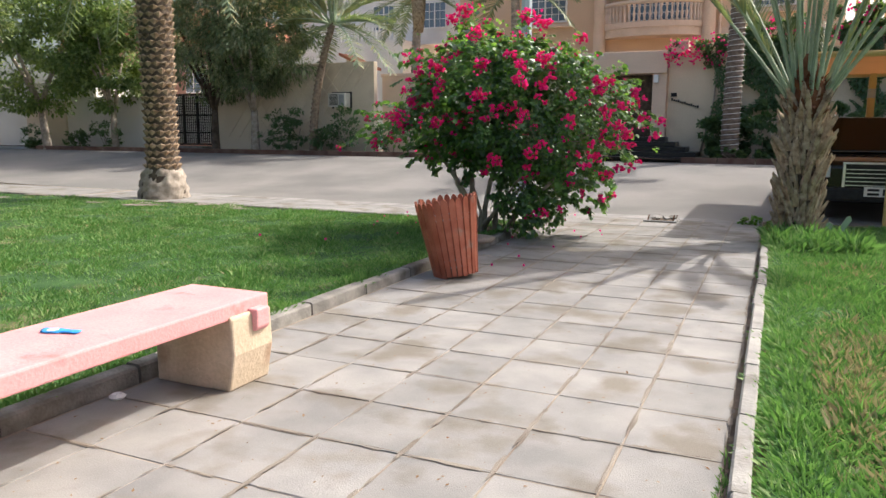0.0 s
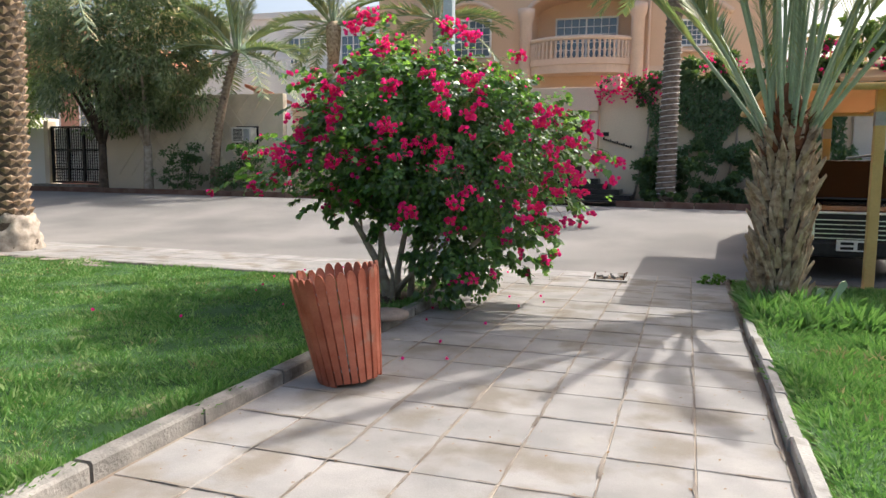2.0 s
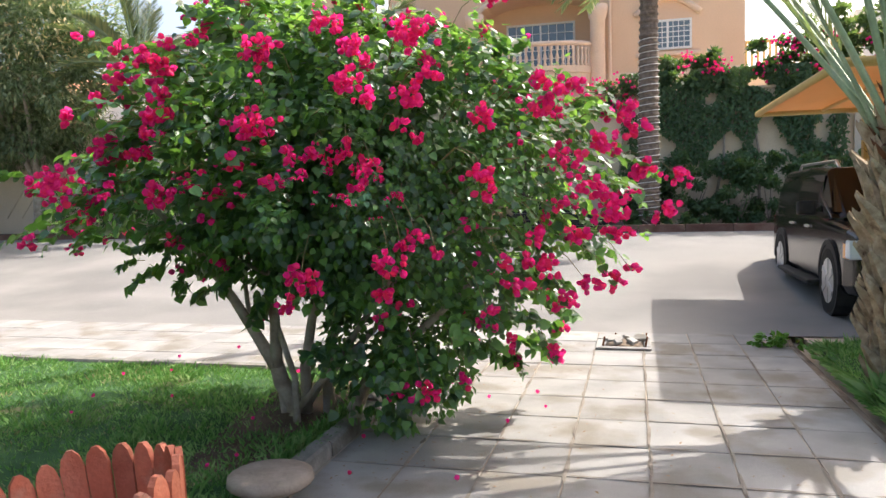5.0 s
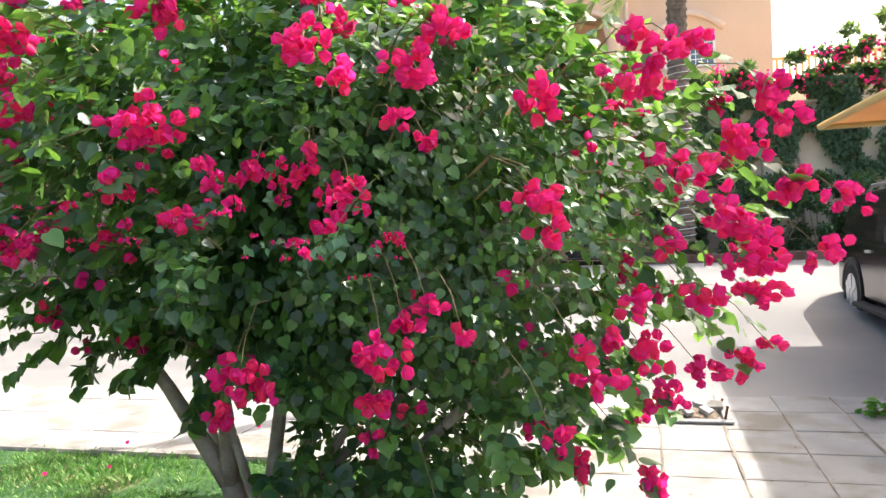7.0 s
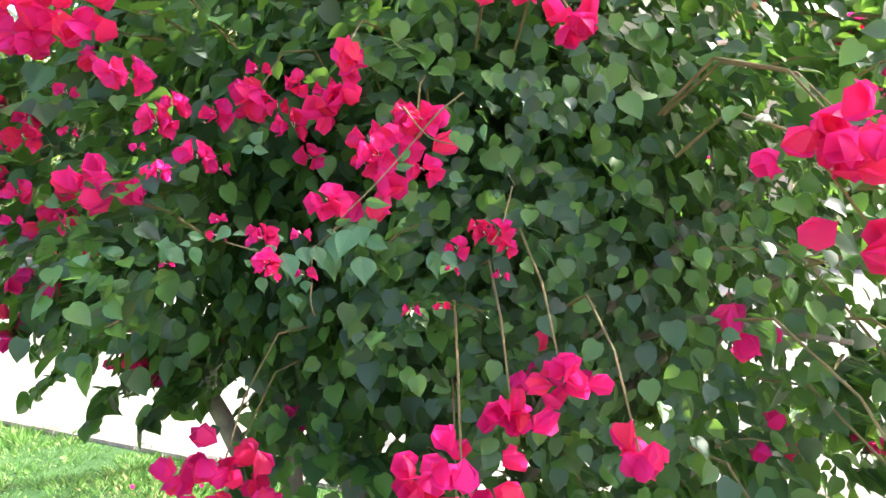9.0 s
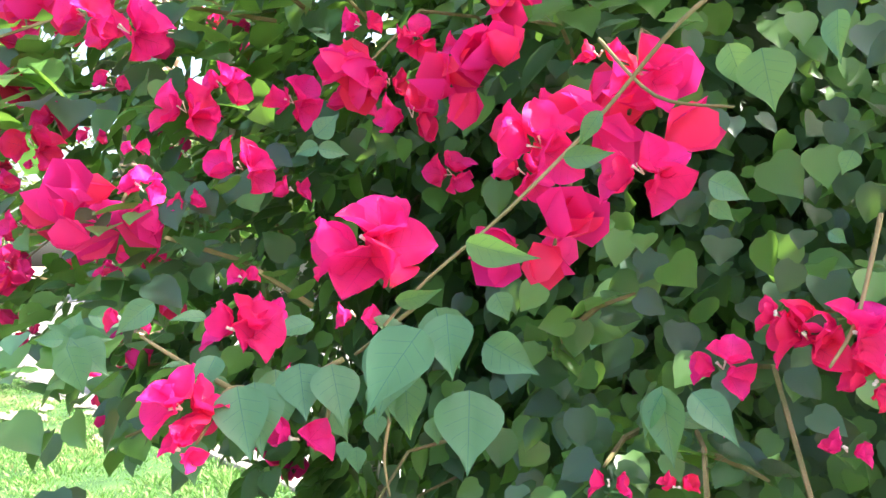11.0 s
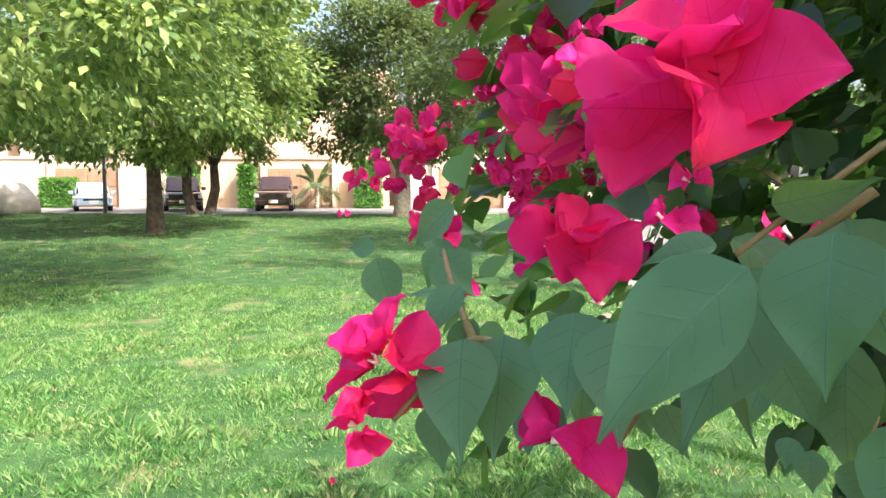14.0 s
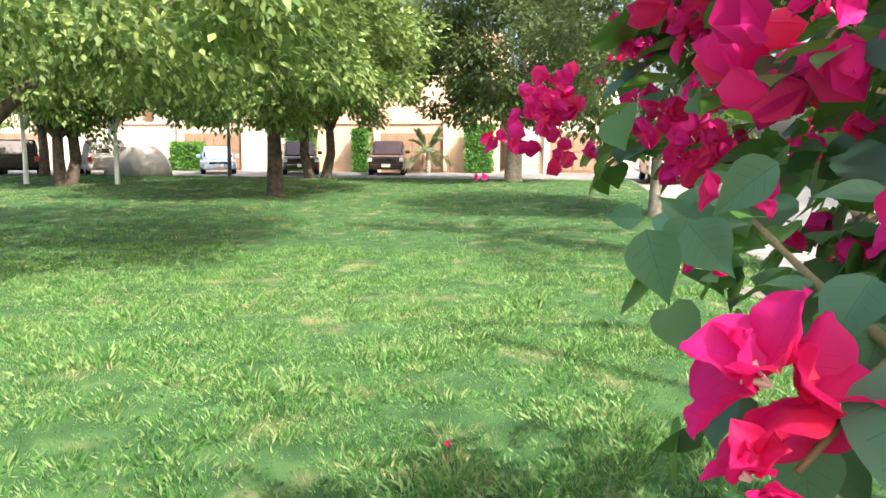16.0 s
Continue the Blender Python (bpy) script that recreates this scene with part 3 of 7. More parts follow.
def date_palm():
    t = thing("date_palm", "young date palm with shaggy cut leaf bases in the lawn", "palm tree", (0.34, 11.3, 0.0))
    prof = [(0.22, -0.05), (0.2, 0.25), (0.23, 0.7), (0.25, 1.2), (0.22, 1.6), (0.19, 1.95), (0.16, 2.3), (0.08, 2.45)]
    part("trunk", Geo().lathe(prof, 16), M_DARKBARK, t, smooth=True)
    g = Geo()
    g.add([(-0.05, 0, 0), (0.05, 0, 0), (0.036, 0.0, 0.16), (-0.036, 0, 0.16), (-0.04, 0.03, 0.0), (0.04, 0.03, 0.0), (0.016, 0.075, 0.25), (-0.01, 0.08, 0.26), (0.008, 0.06, 0.29), (-0.008, 0.06, 0.27)],
          [(0, 1, 5, 4), (4, 5, 6, 7), (7, 6, 8, 9), (9, 8, 2, 3), (1, 2, 8, 6, 5), (0, 4, 7, 9, 3), (0, 3, 2, 1)])
    boot = g.mesh("leaf_base")
    boot.materials.append(M_BOOT)
    r = random.Random(3)
    k = 0
    for ring in range(17):
        z = 0.04 + ring * 0.113
        rad = float(np.interp(z, [p[1] for p in prof], [p[0] for p in prof]))
        n = 15 if ring < 12 else 11
        for i in range(n):
            a = 2 * math.pi * (i + 0.5 * (ring % 2)) / n + r.uniform(-0.09, 0.09)
            o = part("leaf_base", boot, M_BOOT, t)
            s = r.uniform(0.75, 1.25)
            o.matrix_local = Matrix.Translation((rad * math.cos(a), rad * math.sin(a), z + r.uniform(-0.025, 0.025))) @ Matrix.Rotation(a - math.pi / 2, 4, 'Z') @ Matrix.Rotation(r.uniform(-0.4, 0.12), 4, 'X') @ Matrix.Rotation(r.uniform(-0.2, 0.2), 4, 'Y') @ Matrix.Diagonal((s, s, s * r.uniform(0.9, 1.3), 1))
    fib = Geo()
    for i in range(90):
        a, z = r.uniform(0, 6.28), r.uniform(1.72, 2.25)
        rad = 0.25 - (z - 1.72) * 0.12
        p = Vector((rad * math.cos(a), rad * math.sin(a), z))
        q = p + Vector((0.09 * math.cos(a), 0.09 * math.sin(a), r.uniform(-0.06, 0.16)))
        fib.add([p + Vector((-0.05 * math.sin(a), 0.05 * math.cos(a), 0)), p - Vector((-0.05 * math.sin(a), 0.05 * math.cos(a), 0)), q], [(0, 1, 2)])
    part("fibre", fib, M_FIBRE, t, "torn red-brown fibre round the heart")
    part("heart", Geo().lathe([(0.24, 1.7), (0.23, 2.0), (0.17, 2.3), (0.05, 2.55)], 14), M_FIBRE, t, smooth=True)
    palm_head(t, (0, 0, 1.9), 28, 5.2, (88, 60), (0.06, 0.45), 120, 0.5, 0.022, 11, 0.02, start=0.3, r0=0.15)
    palm_head(t, (0, 0, 1.85), 8, 3.2, (82, 68), (0.25, 0.6), 64, 0.32, 0.011, 31, 0.016, start=0.26, r0=0.19)
    for x, y, h, ln in ((0.3, -0.42, 0.3, 0.08), (0.4, -0.4, 0.42, 0.16), (0.22, -0.45, 0.22, -0.06)):
        part("sucker", Geo().slab([(-0.03, 0), (0.03, 0), (0.045, h), (0, h * 1.08), (-0.03, h)], 1, -0.012, 0.012), M_STALK, t, "cut green sucker stub").matrix_local = Matrix.Translation((x, y, 0.03)) @ Matrix.Rotation(ln * 3, 4, 'Y')


date_palm()


def old_palm():
    t = thing("tall_palm", "tall date palm with scaly trunk and swollen foot", "palm tree", (-12.36, 12.45, 0.0))
    prof = [(0.5, -0.06), (0.5, 0.1), (0.45, 0.38), (0.36, 0.62), (0.32, 0.9), (0.32, 2.0), (0.34, 3.2), (0.35, 4.4), (0.32, 7.0)]
    part("trunk", Geo().lathe(prof, 18), M_DARKBARK, t, smooth=True)
    g = Geo().add([(-0.1, 0, 0), (0, 0.01, -0.08), (0.1, 0, 0), (0, 0.06, 0.0), (0, -0.02, 0.06), (0, 0.075, 0.03)], [(0, 1, 3), (1, 2, 3), (0, 3, 5), (3, 2, 5), (0, 5, 4), (5, 2, 4)])
    scar = g.mesh("leaf_scar")
    scar.materials.append(M_SCAR)
    r = random.Random(5)
    for ring in range(27):
        z = 0.72 + ring * 0.145
        rad = float(np.interp(z, [p[1] for p in prof], [p[0] for p in prof])) - 0.01
        for i in range(11):
            a = 2 * math.pi * (i + 0.5 * (ring % 2)) / 11 + r.uniform(-0.04, 0.04)
            o = part("leaf_scar", scar, M_SCAR, t)
            o.matrix_local = Matrix.Translation((rad * math.cos(a), rad * math.sin(a), z)) @ Matrix.Rotation(a - math.pi / 2, 4, 'Z') @ Matrix.Diagonal((1.05, r.uniform(0.8, 1.2), r.uniform(0.9, 1.15), 1))
    foot = Geo()
    cols = 48
    for j in range(15):
        z = -0.05 + 0.052 * j
        for i in range(cols):
            a = 2 * math.pi * i / cols
            rad = float(np.interp(z, [p[1] for p in prof], [p[0] for p in prof])) + 0.02
            rad += 0.09 * noise.noise((3 * math.cos(a), 3 * math.sin(a), z * 5)) + 0.05 * noise.noise((11 * math.cos(a), 11 * math.sin(a), z * 14)) - (0.06 if j == 14 else 0)
            foot.v.append((rad * math.cos(a), rad * math.sin(a), z))
    foot.f += [(j * cols + i, j * cols + (i + 1) % cols, (j + 1) * cols + (i + 1) % cols, (j + 1) * cols + i) for j in range(14) for i in range(cols)]
    part("root_boss", foot, M_BARK, t, "grey knobbly root mass", smooth=True)["kind"] = "stuff"
    palm_head(t, (0, 0, 7.0), 22, 3.6, (60, -20), (0.4, 0.9), 34, 0.5, 0.035, 41, 0.04, start=0.12)


old_palm()


def plain_palm(name, label, at, height, r0, lean, head, length, seed, bark=M_PALMBARK, cable=False, bulge=1.0):
    t = thing(name, label, "palm tree", at)
    pts = [(lean[0] * s * s, lean[1] * s * s, -0.1 + (height + 0.1) * s) for s in [i / 8 for i in range(9)]]
    part("trunk", Geo().tube(pts, [r0 * (1.2 - 0.35 * i / 8) for i in range(9)], 12), bark, t, smooth=True)
    g = Geo()
    n = int(height / 0.16)
    for i in range(n):
        s = (i + 0.5) / n
        g.lathe([(r0 * (1.2 - 0.35 * s) + 0.004, 0), (r0 * (1.2 - 0.35 * s) + 0.022, 0.045), (r0 * (1.2 - 0.35 * s), 0.09)], 12, (lean[0] * s * s, lean[1] * s * s, height * s))
    part("ring_bark", g, bark, t, smooth=True)
    if cable:
        tubes = Geo()
        turns = 28
        pp = []
        for i in range(turns * 12):
            s = 0.02 + 0.61 * i / (turns * 12)
            a = 2 * math.pi * i / 12
            rr = r0 * (1.2 - 0.35 * s) + 0.03
            pp.append((lean[0] * s * s + rr * math.cos(a), lean[1] * s * s + rr * math.sin(a), height * s))
        tubes.tube(pp, 0.008, 5)
        part("light_cable", tubes, M_CABLE, t, "white light cable wound round the trunk", smooth=True)
    palm_head(t, (lean[0], lean[1], height), head, length, (68, -8), (0.35, 0.75), 44, 0.6, 0.045, seed, 0.035, M_STALK, M_FROND, start=0.12)
    if bulge > 1:
        part("dead_skirt", Geo().lathe([(r0 * 1.1, height - 1.5), (r0 * 1.5, height - 0.9), (r0 * 1.7, height - 0.2), (r0, height + 0.05)], 12, (lean[0], lean[1], 0)), M_BOOT, t, "hanging dead leaf bases", smooth=True)
    return t


# palms and trees in front of the garden walls
plain_palm("street_palm", "street palm with white light cable wound round its trunk", (-1.25, 23.3, 0.75), 6.8, 0.21, (0.05, 0), 20, 2.4, 61, M_STREETBARK, cable=True)
plain_palm("coconut_palm", "slender leaning coconut palm in front of the garden wall", (-15.7, 23.3, 0.7), 4.6, 0.13, (0.95, 0), 24, 2.7, 71, M_PALMBARK)
plain_palm("garden_palm", "palm rising behind the garden wall", (-13.6, 27.5, 0.7), 6.2, 0.17, (0.2, 0), 20, 2.7, 81, M_BARK, bulge=1.2)
plain_palm("garden_palm", "feathery palm beside the tan villa", (-9.6, 28.5, 0.7), 6.4, 0.18, (-0.1, 0), 22, 2.9, 91, M_BARK)
tree("mango_tree", "broad mango tree with pale flower heads by the iron gate", (-20.2, 23.2, 0.65), 4.9, (3.5, 2.2, 2.8), 26000, 0.21, M_MANGO, M_DARKBARK, 11, trunk_r=0.15, fork=0.35, tv=LONG_V, tf=LONG_F, clumps=150, group="trees by the gate")
tree("mango_tree", "dense mango tree hanging over the garden wall", (-18.2, 23.1, 0.65), 4.9, (2.7, 2.0, 2.8), 21000, 0.21, M_MANGO, M_BARK, 12, trunk_r=0.16, fork=0.33, tv=LONG_V, tf=LONG_F, clumps=120, group="trees by the gate")
for i, (x, z, rx, rz, n) in enumerate(((-20.2, 6.6, 3.4, 2.1, 420), (-18.2, 6.7, 2.6, 2.1, 330))):
    t = thing("mango_blossom", "pale tan flower heads all over the mango tree", "blossom", (x, 23.15, z))
    crown("panicle", (0, -0.2, 0), (rx, 2.1, rz), n * 7, 0.17, M_PANICLE, t, LONG_V, LONG_F, n // 2, 500 + i, 0.0, 0.9)
tree("neem_tree", "leafy neem tree in front of the white garage", (-29.0, 22.6, 0.6), 5.0, (4.8, 2.6, 3.3), 27000, 0.19, M_TREE, M_BARK, 13, trunk_r=0.17, fork=0.4, clumps=170, lean=(-0.6, 0))
tree("neem_tree", "pale green tree beside the white wall", (-25.6, 23.2, 0.6), 4.1, (2.5, 1.8, 2.4), 13000, 0.17, M_TREE, M_BARK, 14, trunk_r=0.14, fork=0.4, clumps=70)


def shrub(label, at, radii, n, size, material, seed, name="shrub"):
    t = thing(name, label, "shrub", at)
    r = random.Random(seed)
    for k in range(4):
        a = r.uniform(0, 6.28)
        part("stem", Geo().tube([(0.05 * math.cos(a), 0.05 * math.sin(a), -0.05), (radii[0] * 0.5 * math.cos(a), radii[1] * 0.5 * math.sin(a), radii[2])], [0.02, 0.008], 5), M_BARK, t)
    crown("crown", (0, 0, radii[2] * 0.95), radii, n, size, material, t, clumps=26, seed=seed, hollow=0.3)


for i, (x, rx, rz) in enumerate(((-30.6, 0.7, 0.5), (-28.0, 0.6, 0.45), (-26.2, 0.8, 0.7), (-17.2, 0.8, 0.75), (-16.6, 0.6, 0.9), (-15.2, 0.7, 0.6), (-14.4, 0.7, 0.9), (-12.4, 0.8, 0.7), (-10.9, 0.9, 0.8), (-8.9, 0.8, 0.7))):
    shrub("dark green garden shrub in the planting bed", (x, 23.3, 0.66), (rx, 0.5, rz), 900, 0.11, M_SHRUB, 200 + i)
for i, (x, y, rx, rz) in enumerate(((-0.3, 24.1, 0.9, 0.95), (0.7, 23.9, 0.9, 0.8), (1.5, 24.0, 1.0, 0.95), (2.6, 24.0, 0.9, 0.85), (-1.6, 24.0, 0.6, 0.85), (3.6, 24.1, 0.9, 0.8), (4.6, 24.2, 0.8, 0.7))):
    shrub("dense dark green shrub under the climbing vines", (x, y, 0.7), (rx, 0.65, rz), 4200, 0.11, M_SHRUB, 230 + i)
shrub("low mound of dark green ground cover round the street palm", (-1.0, 23.1, 0.68), (1.3, 0.45, 0.2), 3200, 0.09, M_SHRUB, 255, "ground_cover")
shrub("clump of green weeds growing from the paving edge", (-0.25, 13.15, 0.0), (0.3, 0.12, 0.06), 200, 0.07, M_HEDGE, 260, "weed")


BLOOMS = []


def bloom(at, radius, count):
    """Notes a large cluster of bracts on the bush."""
    BLOOMS.append((at, radius, count))


bloom((-3.406, 8.855, 2.328), 0.149, 27)
bloom((-2.945, 8.801, 2.137), 0.112, 17)
bloom((-2.913, 8.867, 2.301), 0.102, 15)
bloom((-3.444, 8.764, 1.947), 0.157, 29)
bloom((-4.008, 8.810, 2.034), 0.116, 18)
bloom((-4.078, 8.905, 2.315), 0.166, 32)
bloom((-4.362, 8.973, 2.280), 0.096, 14)
bloom((-4.523, 8.992, 2.154), 0.065, 7)
bloom((-4.409, 8.629, 2.013), 0.060, 6)
bloom((-4.384, 8.886, 1.873), 0.140, 24)
bloom((-4.146, 8.828, 1.832), 0.089, 12)
bloom((-4.480, 8.592, 1.669), 0.164, 31)
bloom((-4.535, 8.954, 1.572), 0.145, 26)
bloom((-4.031, 8.801, 1.616), 0.115, 18)
bloom((-3.302, 8.944, 1.121), 0.148, 27)
bloom((-3.467, 9.107, 0.970), 0.072, 9)
bloom((-2.782, 8.894, 1.232), 0.100, 15)
bloom((-2.863, 9.032, 1.045), 0.066, 8)
bloom((-2.656, 8.833, 2.051), 0.097, 14)
bloom((-2.552, 8.869, 2.143), 0.098, 14)
bloom((-2.652, 8.937, 2.377), 0.154, 28)
bloom((-2.300, 8.915, 1.945), 0.073, 9)
bloom((-1.995, 9.068, 2.016), 0.138, 24)
bloom((-2.051, 9.048, 2.112), 0.075, 9)
bloom((-1.902, 9.142, 2.104), 0.077, 10)
bloom((-1.739, 9.240, 1.810), 0.118, 19)
bloom((-1.918, 9.099, 1.725), 0.101, 15)
bloom((-1.638, 9.383, 1.995), 0.082, 11)
bloom((-1.573, 9.471, 1.897), 0.084, 11)
bloom((-1.533, 9.541, 1.687), 0.114, 18)
bloom((-1.351, 9.709, 1.643), 0.090, 12)
bloom((-1.417, 9.713, 1.449), 0.075, 9)
bloom((-1.766, 9.228, 1.573), 0.104, 16)
bloom((-1.718, 9.306, 1.469), 0.147, 26)
bloom((-1.707, 9.399, 1.333), 0.096, 14)
bloom((-1.879, 9.197, 1.349), 0.078, 10)
bloom((-2.303, 8.894, 1.661), 0.096, 14)
bloom((-2.294, 8.897, 1.578), 0.060, 6)
bloom((-2.079, 9.062, 1.361), 0.075, 9)
bloom((-2.044, 9.192, 1.197), 0.104, 16)
bloom((-2.182, 9.241, 1.072), 0.093, 13)
bloom((-1.991, 9.666, 0.938), 0.105, 16)
bloom((-1.847, 9.649, 1.044), 0.089, 12)
bloom((-1.707, 9.692, 1.053), 0.075, 9)
bloom((-1.623, 9.702, 1.139), 0.060, 6)
bloom((-2.439, 9.588, 0.825), 0.090, 12)
bloom((-2.048, 9.600, 0.640), 0.075, 9)
bloom((-2.770, 9.406, 0.427), 0.090, 12)
bloom((-2.561, 9.483, 0.503), 0.060, 6)
bloom((-2.293, 9.588, 0.710), 0.060, 6)
bloom((-3.076, 8.921, 2.437), 0.093, 13)
bloom((-3.763, 8.954, 2.495), 0.088, 12)
bloom((-3.692, 8.935, 3.006), 0.161, 30)
bloom((-3.840, 8.893, 2.881), 0.134, 23)
bloom((-3.575, 9.048, 2.721), 0.161, 30)
bloom((-2.938, 9.253, 2.906), 0.188, 38)
bloom((-2.769, 9.320, 2.835), 0.107, 16)
bloom((-2.324, 9.466, 2.664), 0.107, 16)
bloom((-2.896, 8.980, 1.722), 0.047, 5)
bloom((-2.965, 8.980, 1.623), 0.046, 4)
bloom((-2.292, 8.980, 1.671), 0.068, 7)
bloom((-2.741, 8.980, 1.301), 0.046, 4)
bloom((-2.558, 8.980, 1.278), 0.046, 4)
bloom((-2.663, 8.980, 1.363), 0.046, 4)
bloom((-2.824, 8.980, 1.065), 0.046, 4)
bloom((-3.056, 8.980, 1.772), 0.050, 5)
bloom((-3.029, 8.980, 1.862), 0.046, 4)
bloom((-2.636, 8.980, 1.852), 0.046, 4)
bloom((-2.734, 8.980, 1.909), 0.046, 4)
bloom((-2.924, 8.980, 2.063), 0.074, 8)
bloom((-2.305, 8.980, 1.911), 0.050, 5)
bloom((-2.657, 8.980, 2.061), 0.050, 5)
bloom((-3.216, 8.980, 1.817), 0.046, 4)
bloom((-2.219, 8.980, 1.231), 0.046, 4)
bloom((-2.305, 8.980, 0.985), 0.046, 4)


def bougainvillea():
    """The large bush: stems, leaves on arching sprays, and clusters of papery bracts."""
    t = thing("bougainvillea", "large bougainvillea bush covered in magenta bracts beside the path", "bush", (0, 0, 0))
    r = np.random.default_rng(21)
    C = np.array([-3.54, 10.25, 1.75])

    # the crown spreads wide and low to the west, slopes to the east and hangs to the ground there
    LEAN = ((-180, -160, -145, -130, -100, -70, -45, -20, 0, 20, 40, 55, 80, 100, 116, 137, 155, 180),
            (2.45, 2.05, 1.55, 1.2, 1.45, 1.85, 1.95, 2.05, 2.15, 1.75, 1.4, 1.15, 1.35, 1.3, 1.65, 1.6, 1.8, 2.45))

    def surface(d):
        """How far the crown reaches from its middle in direction d."""
        deg = np.degrees(np.arctan2(d[:, 2], d[:, 0]))
        R = 0.87 * np.interp(deg, LEAN[0], LEAN[1])
        e = 2.3
        q = ((np.hypot(d[:, 0], d[:, 2]) / R) ** e + np.abs(d[:, 1] / 1.42) ** e) ** (-1 / e)
        w = np.array([noise.noise(Vector(p) * 2.6 + Vector((5, 1, 3))) for p in d])
        w2 = np.array([noise.noise(Vector(p) * 6.5 + Vector((1, 8, 2))) for p in d])
        return q * (1 + 0.24 * w + 0.13 * w2)

    def clear(p):
        """True for places outside the walker's way."""
        way = [np.array(q) for q in ((-2.1, 7.6), (-2.35, 8.1), (-2.58, 8.5), (-2.77, 8.62))]
        far = np.full(len(p), 9.0)
        for a, b in zip(way[:-1], way[1:]):
            ab = b - a
            s = np.clip(((p[:, :2] - a) @ ab) / (ab @ ab), 0, 1)
            far = np.minimum(far, np.linalg.norm(p[:, :2] - (a + s[:, None] * ab), axis=1))
        low = np.where(p[:, 2] < 1.35, 0.3, 0.0)
        view = (p[:, 1] > 8.66 + low) | (p[:, 0] > -2.5)
        lump = np.array([noise.noise(Vector(q) * 3.2) for q in p])
        outer = np.linalg.norm(p - C, axis=1) > 0.95
        gap = (outer & (lump < np.where(p[:, 0] > -2.7, -0.16, -0.06))) | ((p[:, 2] < 0.95) & (p[:, 0] < -3.6) & (lump < 0.22)) | (p[:, 2] < 1.32) & (p[:, 0] < -2.95) & (p[:, 1] < 9.35)
        return (far > 0.5) & view & ~gap & (p[:, 2] > 0.05)

    # stems: a pale forked main trunk and thinner ones round it
    base = Vector((-3.85, 10.0, 0))
    rr = random.Random(4)
    part("stem", Geo().tube([(-3.9, 10.12, -0.05), (-3.93, 10.08, 0.12), (-3.98, 10.0, 0.3), (-4.0, 9.96, 0.46)], [0.085, 0.066, 0.058, 0.05], 10), M_BARK, t, "pale grey main trunk", smooth=True)
    for pts in (((-4.0, 9.96, 0.42), (-4.13, 9.93, 0.66), (-4.27, 9.92, 0.88), (-4.5, 9.9, 1.2), (-4.85, 9.8, 1.6)),
                ((-3.99, 9.96, 0.42), (-3.97, 9.92, 0.75), (-4.02, 9.95, 1.05), (-4.1, 10.1, 1.7)),
                ((-3.84, 10.1, -0.05), (-3.82, 10.05, 0.4), (-3.72, 10.0, 0.8), (-3.6, 9.95, 1.1), (-3.3, 9.9, 1.6)),
                ((-3.7, 10.15, -0.05), (-3.66, 10.08, 0.5), (-3.5, 10.0, 0.86), (-3.42, 9.95, 1.0), (-3.0, 9.85, 1.45)),
                ((-3.6, 10.2, -0.05), (-3.4, 10.15, 0.3), (-3.05, 10.05, 0.6), (-2.6, 9.95, 1.0))):
        part("stem", Geo().tube(pts, [0.046 - 0.026 * i / (len(pts) - 1) for i in range(len(pts))], 8), M_BARK, t, smooth=True)
    for k in range(5):
        a = k * 1.3 + 0.3
        e = Vector((-3.35 + 1.25 * math.cos(a), 10.25 + 0.6 * math.sin(a), 1.5 + 0.5 * rr.random()))
        b = base + Vector((rr.uniform(-0.2, 0.35), rr.uniform(-0.2, 0.25), 0))
        m = b.lerp(e, 0.45) + Vector((rr.uniform(-0.22, 0.22), rr.uniform(-0.2, 0.2), -0.08))
        part("stem", Geo().tube([b + Vector((0, 0, -0.05)), b.lerp(m, 0.4) + Vector((0.05, 0, 0.06)), m, m.lerp(e, 0.5) + Vector((0, 0, 0.1)), e], [0.03, 0.024, 0.02, 0.016, 0.009], 8), M_BARK, t, smooth=True)
        for j in range(3):
            f = m.lerp(e, 0.3 + 0.25 * j)
            g = f + Vector((rr.uniform(-0.7, 0.7), rr.uniform(-0.6, 0.6), rr.uniform(0.1, 0.6)))
            part("branch", Geo().tube([f, f.lerp(g, 0.5) + Vector((0, 0, 0.06)), g], [0.013, 0.01, 0.005], 6), M_BARK, t, smooth=True)

    # sprays: arching shoots that carry leaves
    n = 1400
    d = unit(r.normal(size=(n, 3)) * np.array([1, 1, 0.85]))
    d = d[(d[:, 2] > -0.85)]
    n = len(d)
    s0 = surface(d)
    reach = r.uniform(0.72, 0.98, n)
    long = r.uniform(0.25, 0.5, n)
    wild = (r.random(n) < 0.11) & (d[:, 2] > -0.5)
    long[wild] *= r.uniform(1.5, 2.4, wild.sum())
    long[d[:, 2] < -0.2] *= 0.45
    start = C + d * (s0 * reach)[:, None]
    head = unit(d * 0.9 + np.array([0, 0, 0.35]) + r.normal(size=(n, 3)) * 0.45)
    LV, LA, LN, ends, enddir, whole = [], [], [], [], [], []
    twigs = Geo()
    for i in range(n):
        m = 18
        u = np.linspace(0.05, 1, m)[:, None]
        pts = start[i] + head[i] * long[i] * u + np.array([0, 0, -0.4]) * long[i] * u * u
        tang = unit(head[i] + np.array([0, 0, -1.1]) * u)
        sd = np.cross(tang, [0, 0, 1.0])
        sd = unit(sd) * np.where(np.arange(m) % 2 == 0, 1, -1)[:, None]
        al = unit(sd * 0.9 + tang * 0.6 + np.array([0, 0, -0.22]) + r.normal(size=(m, 3)) * 0.35)
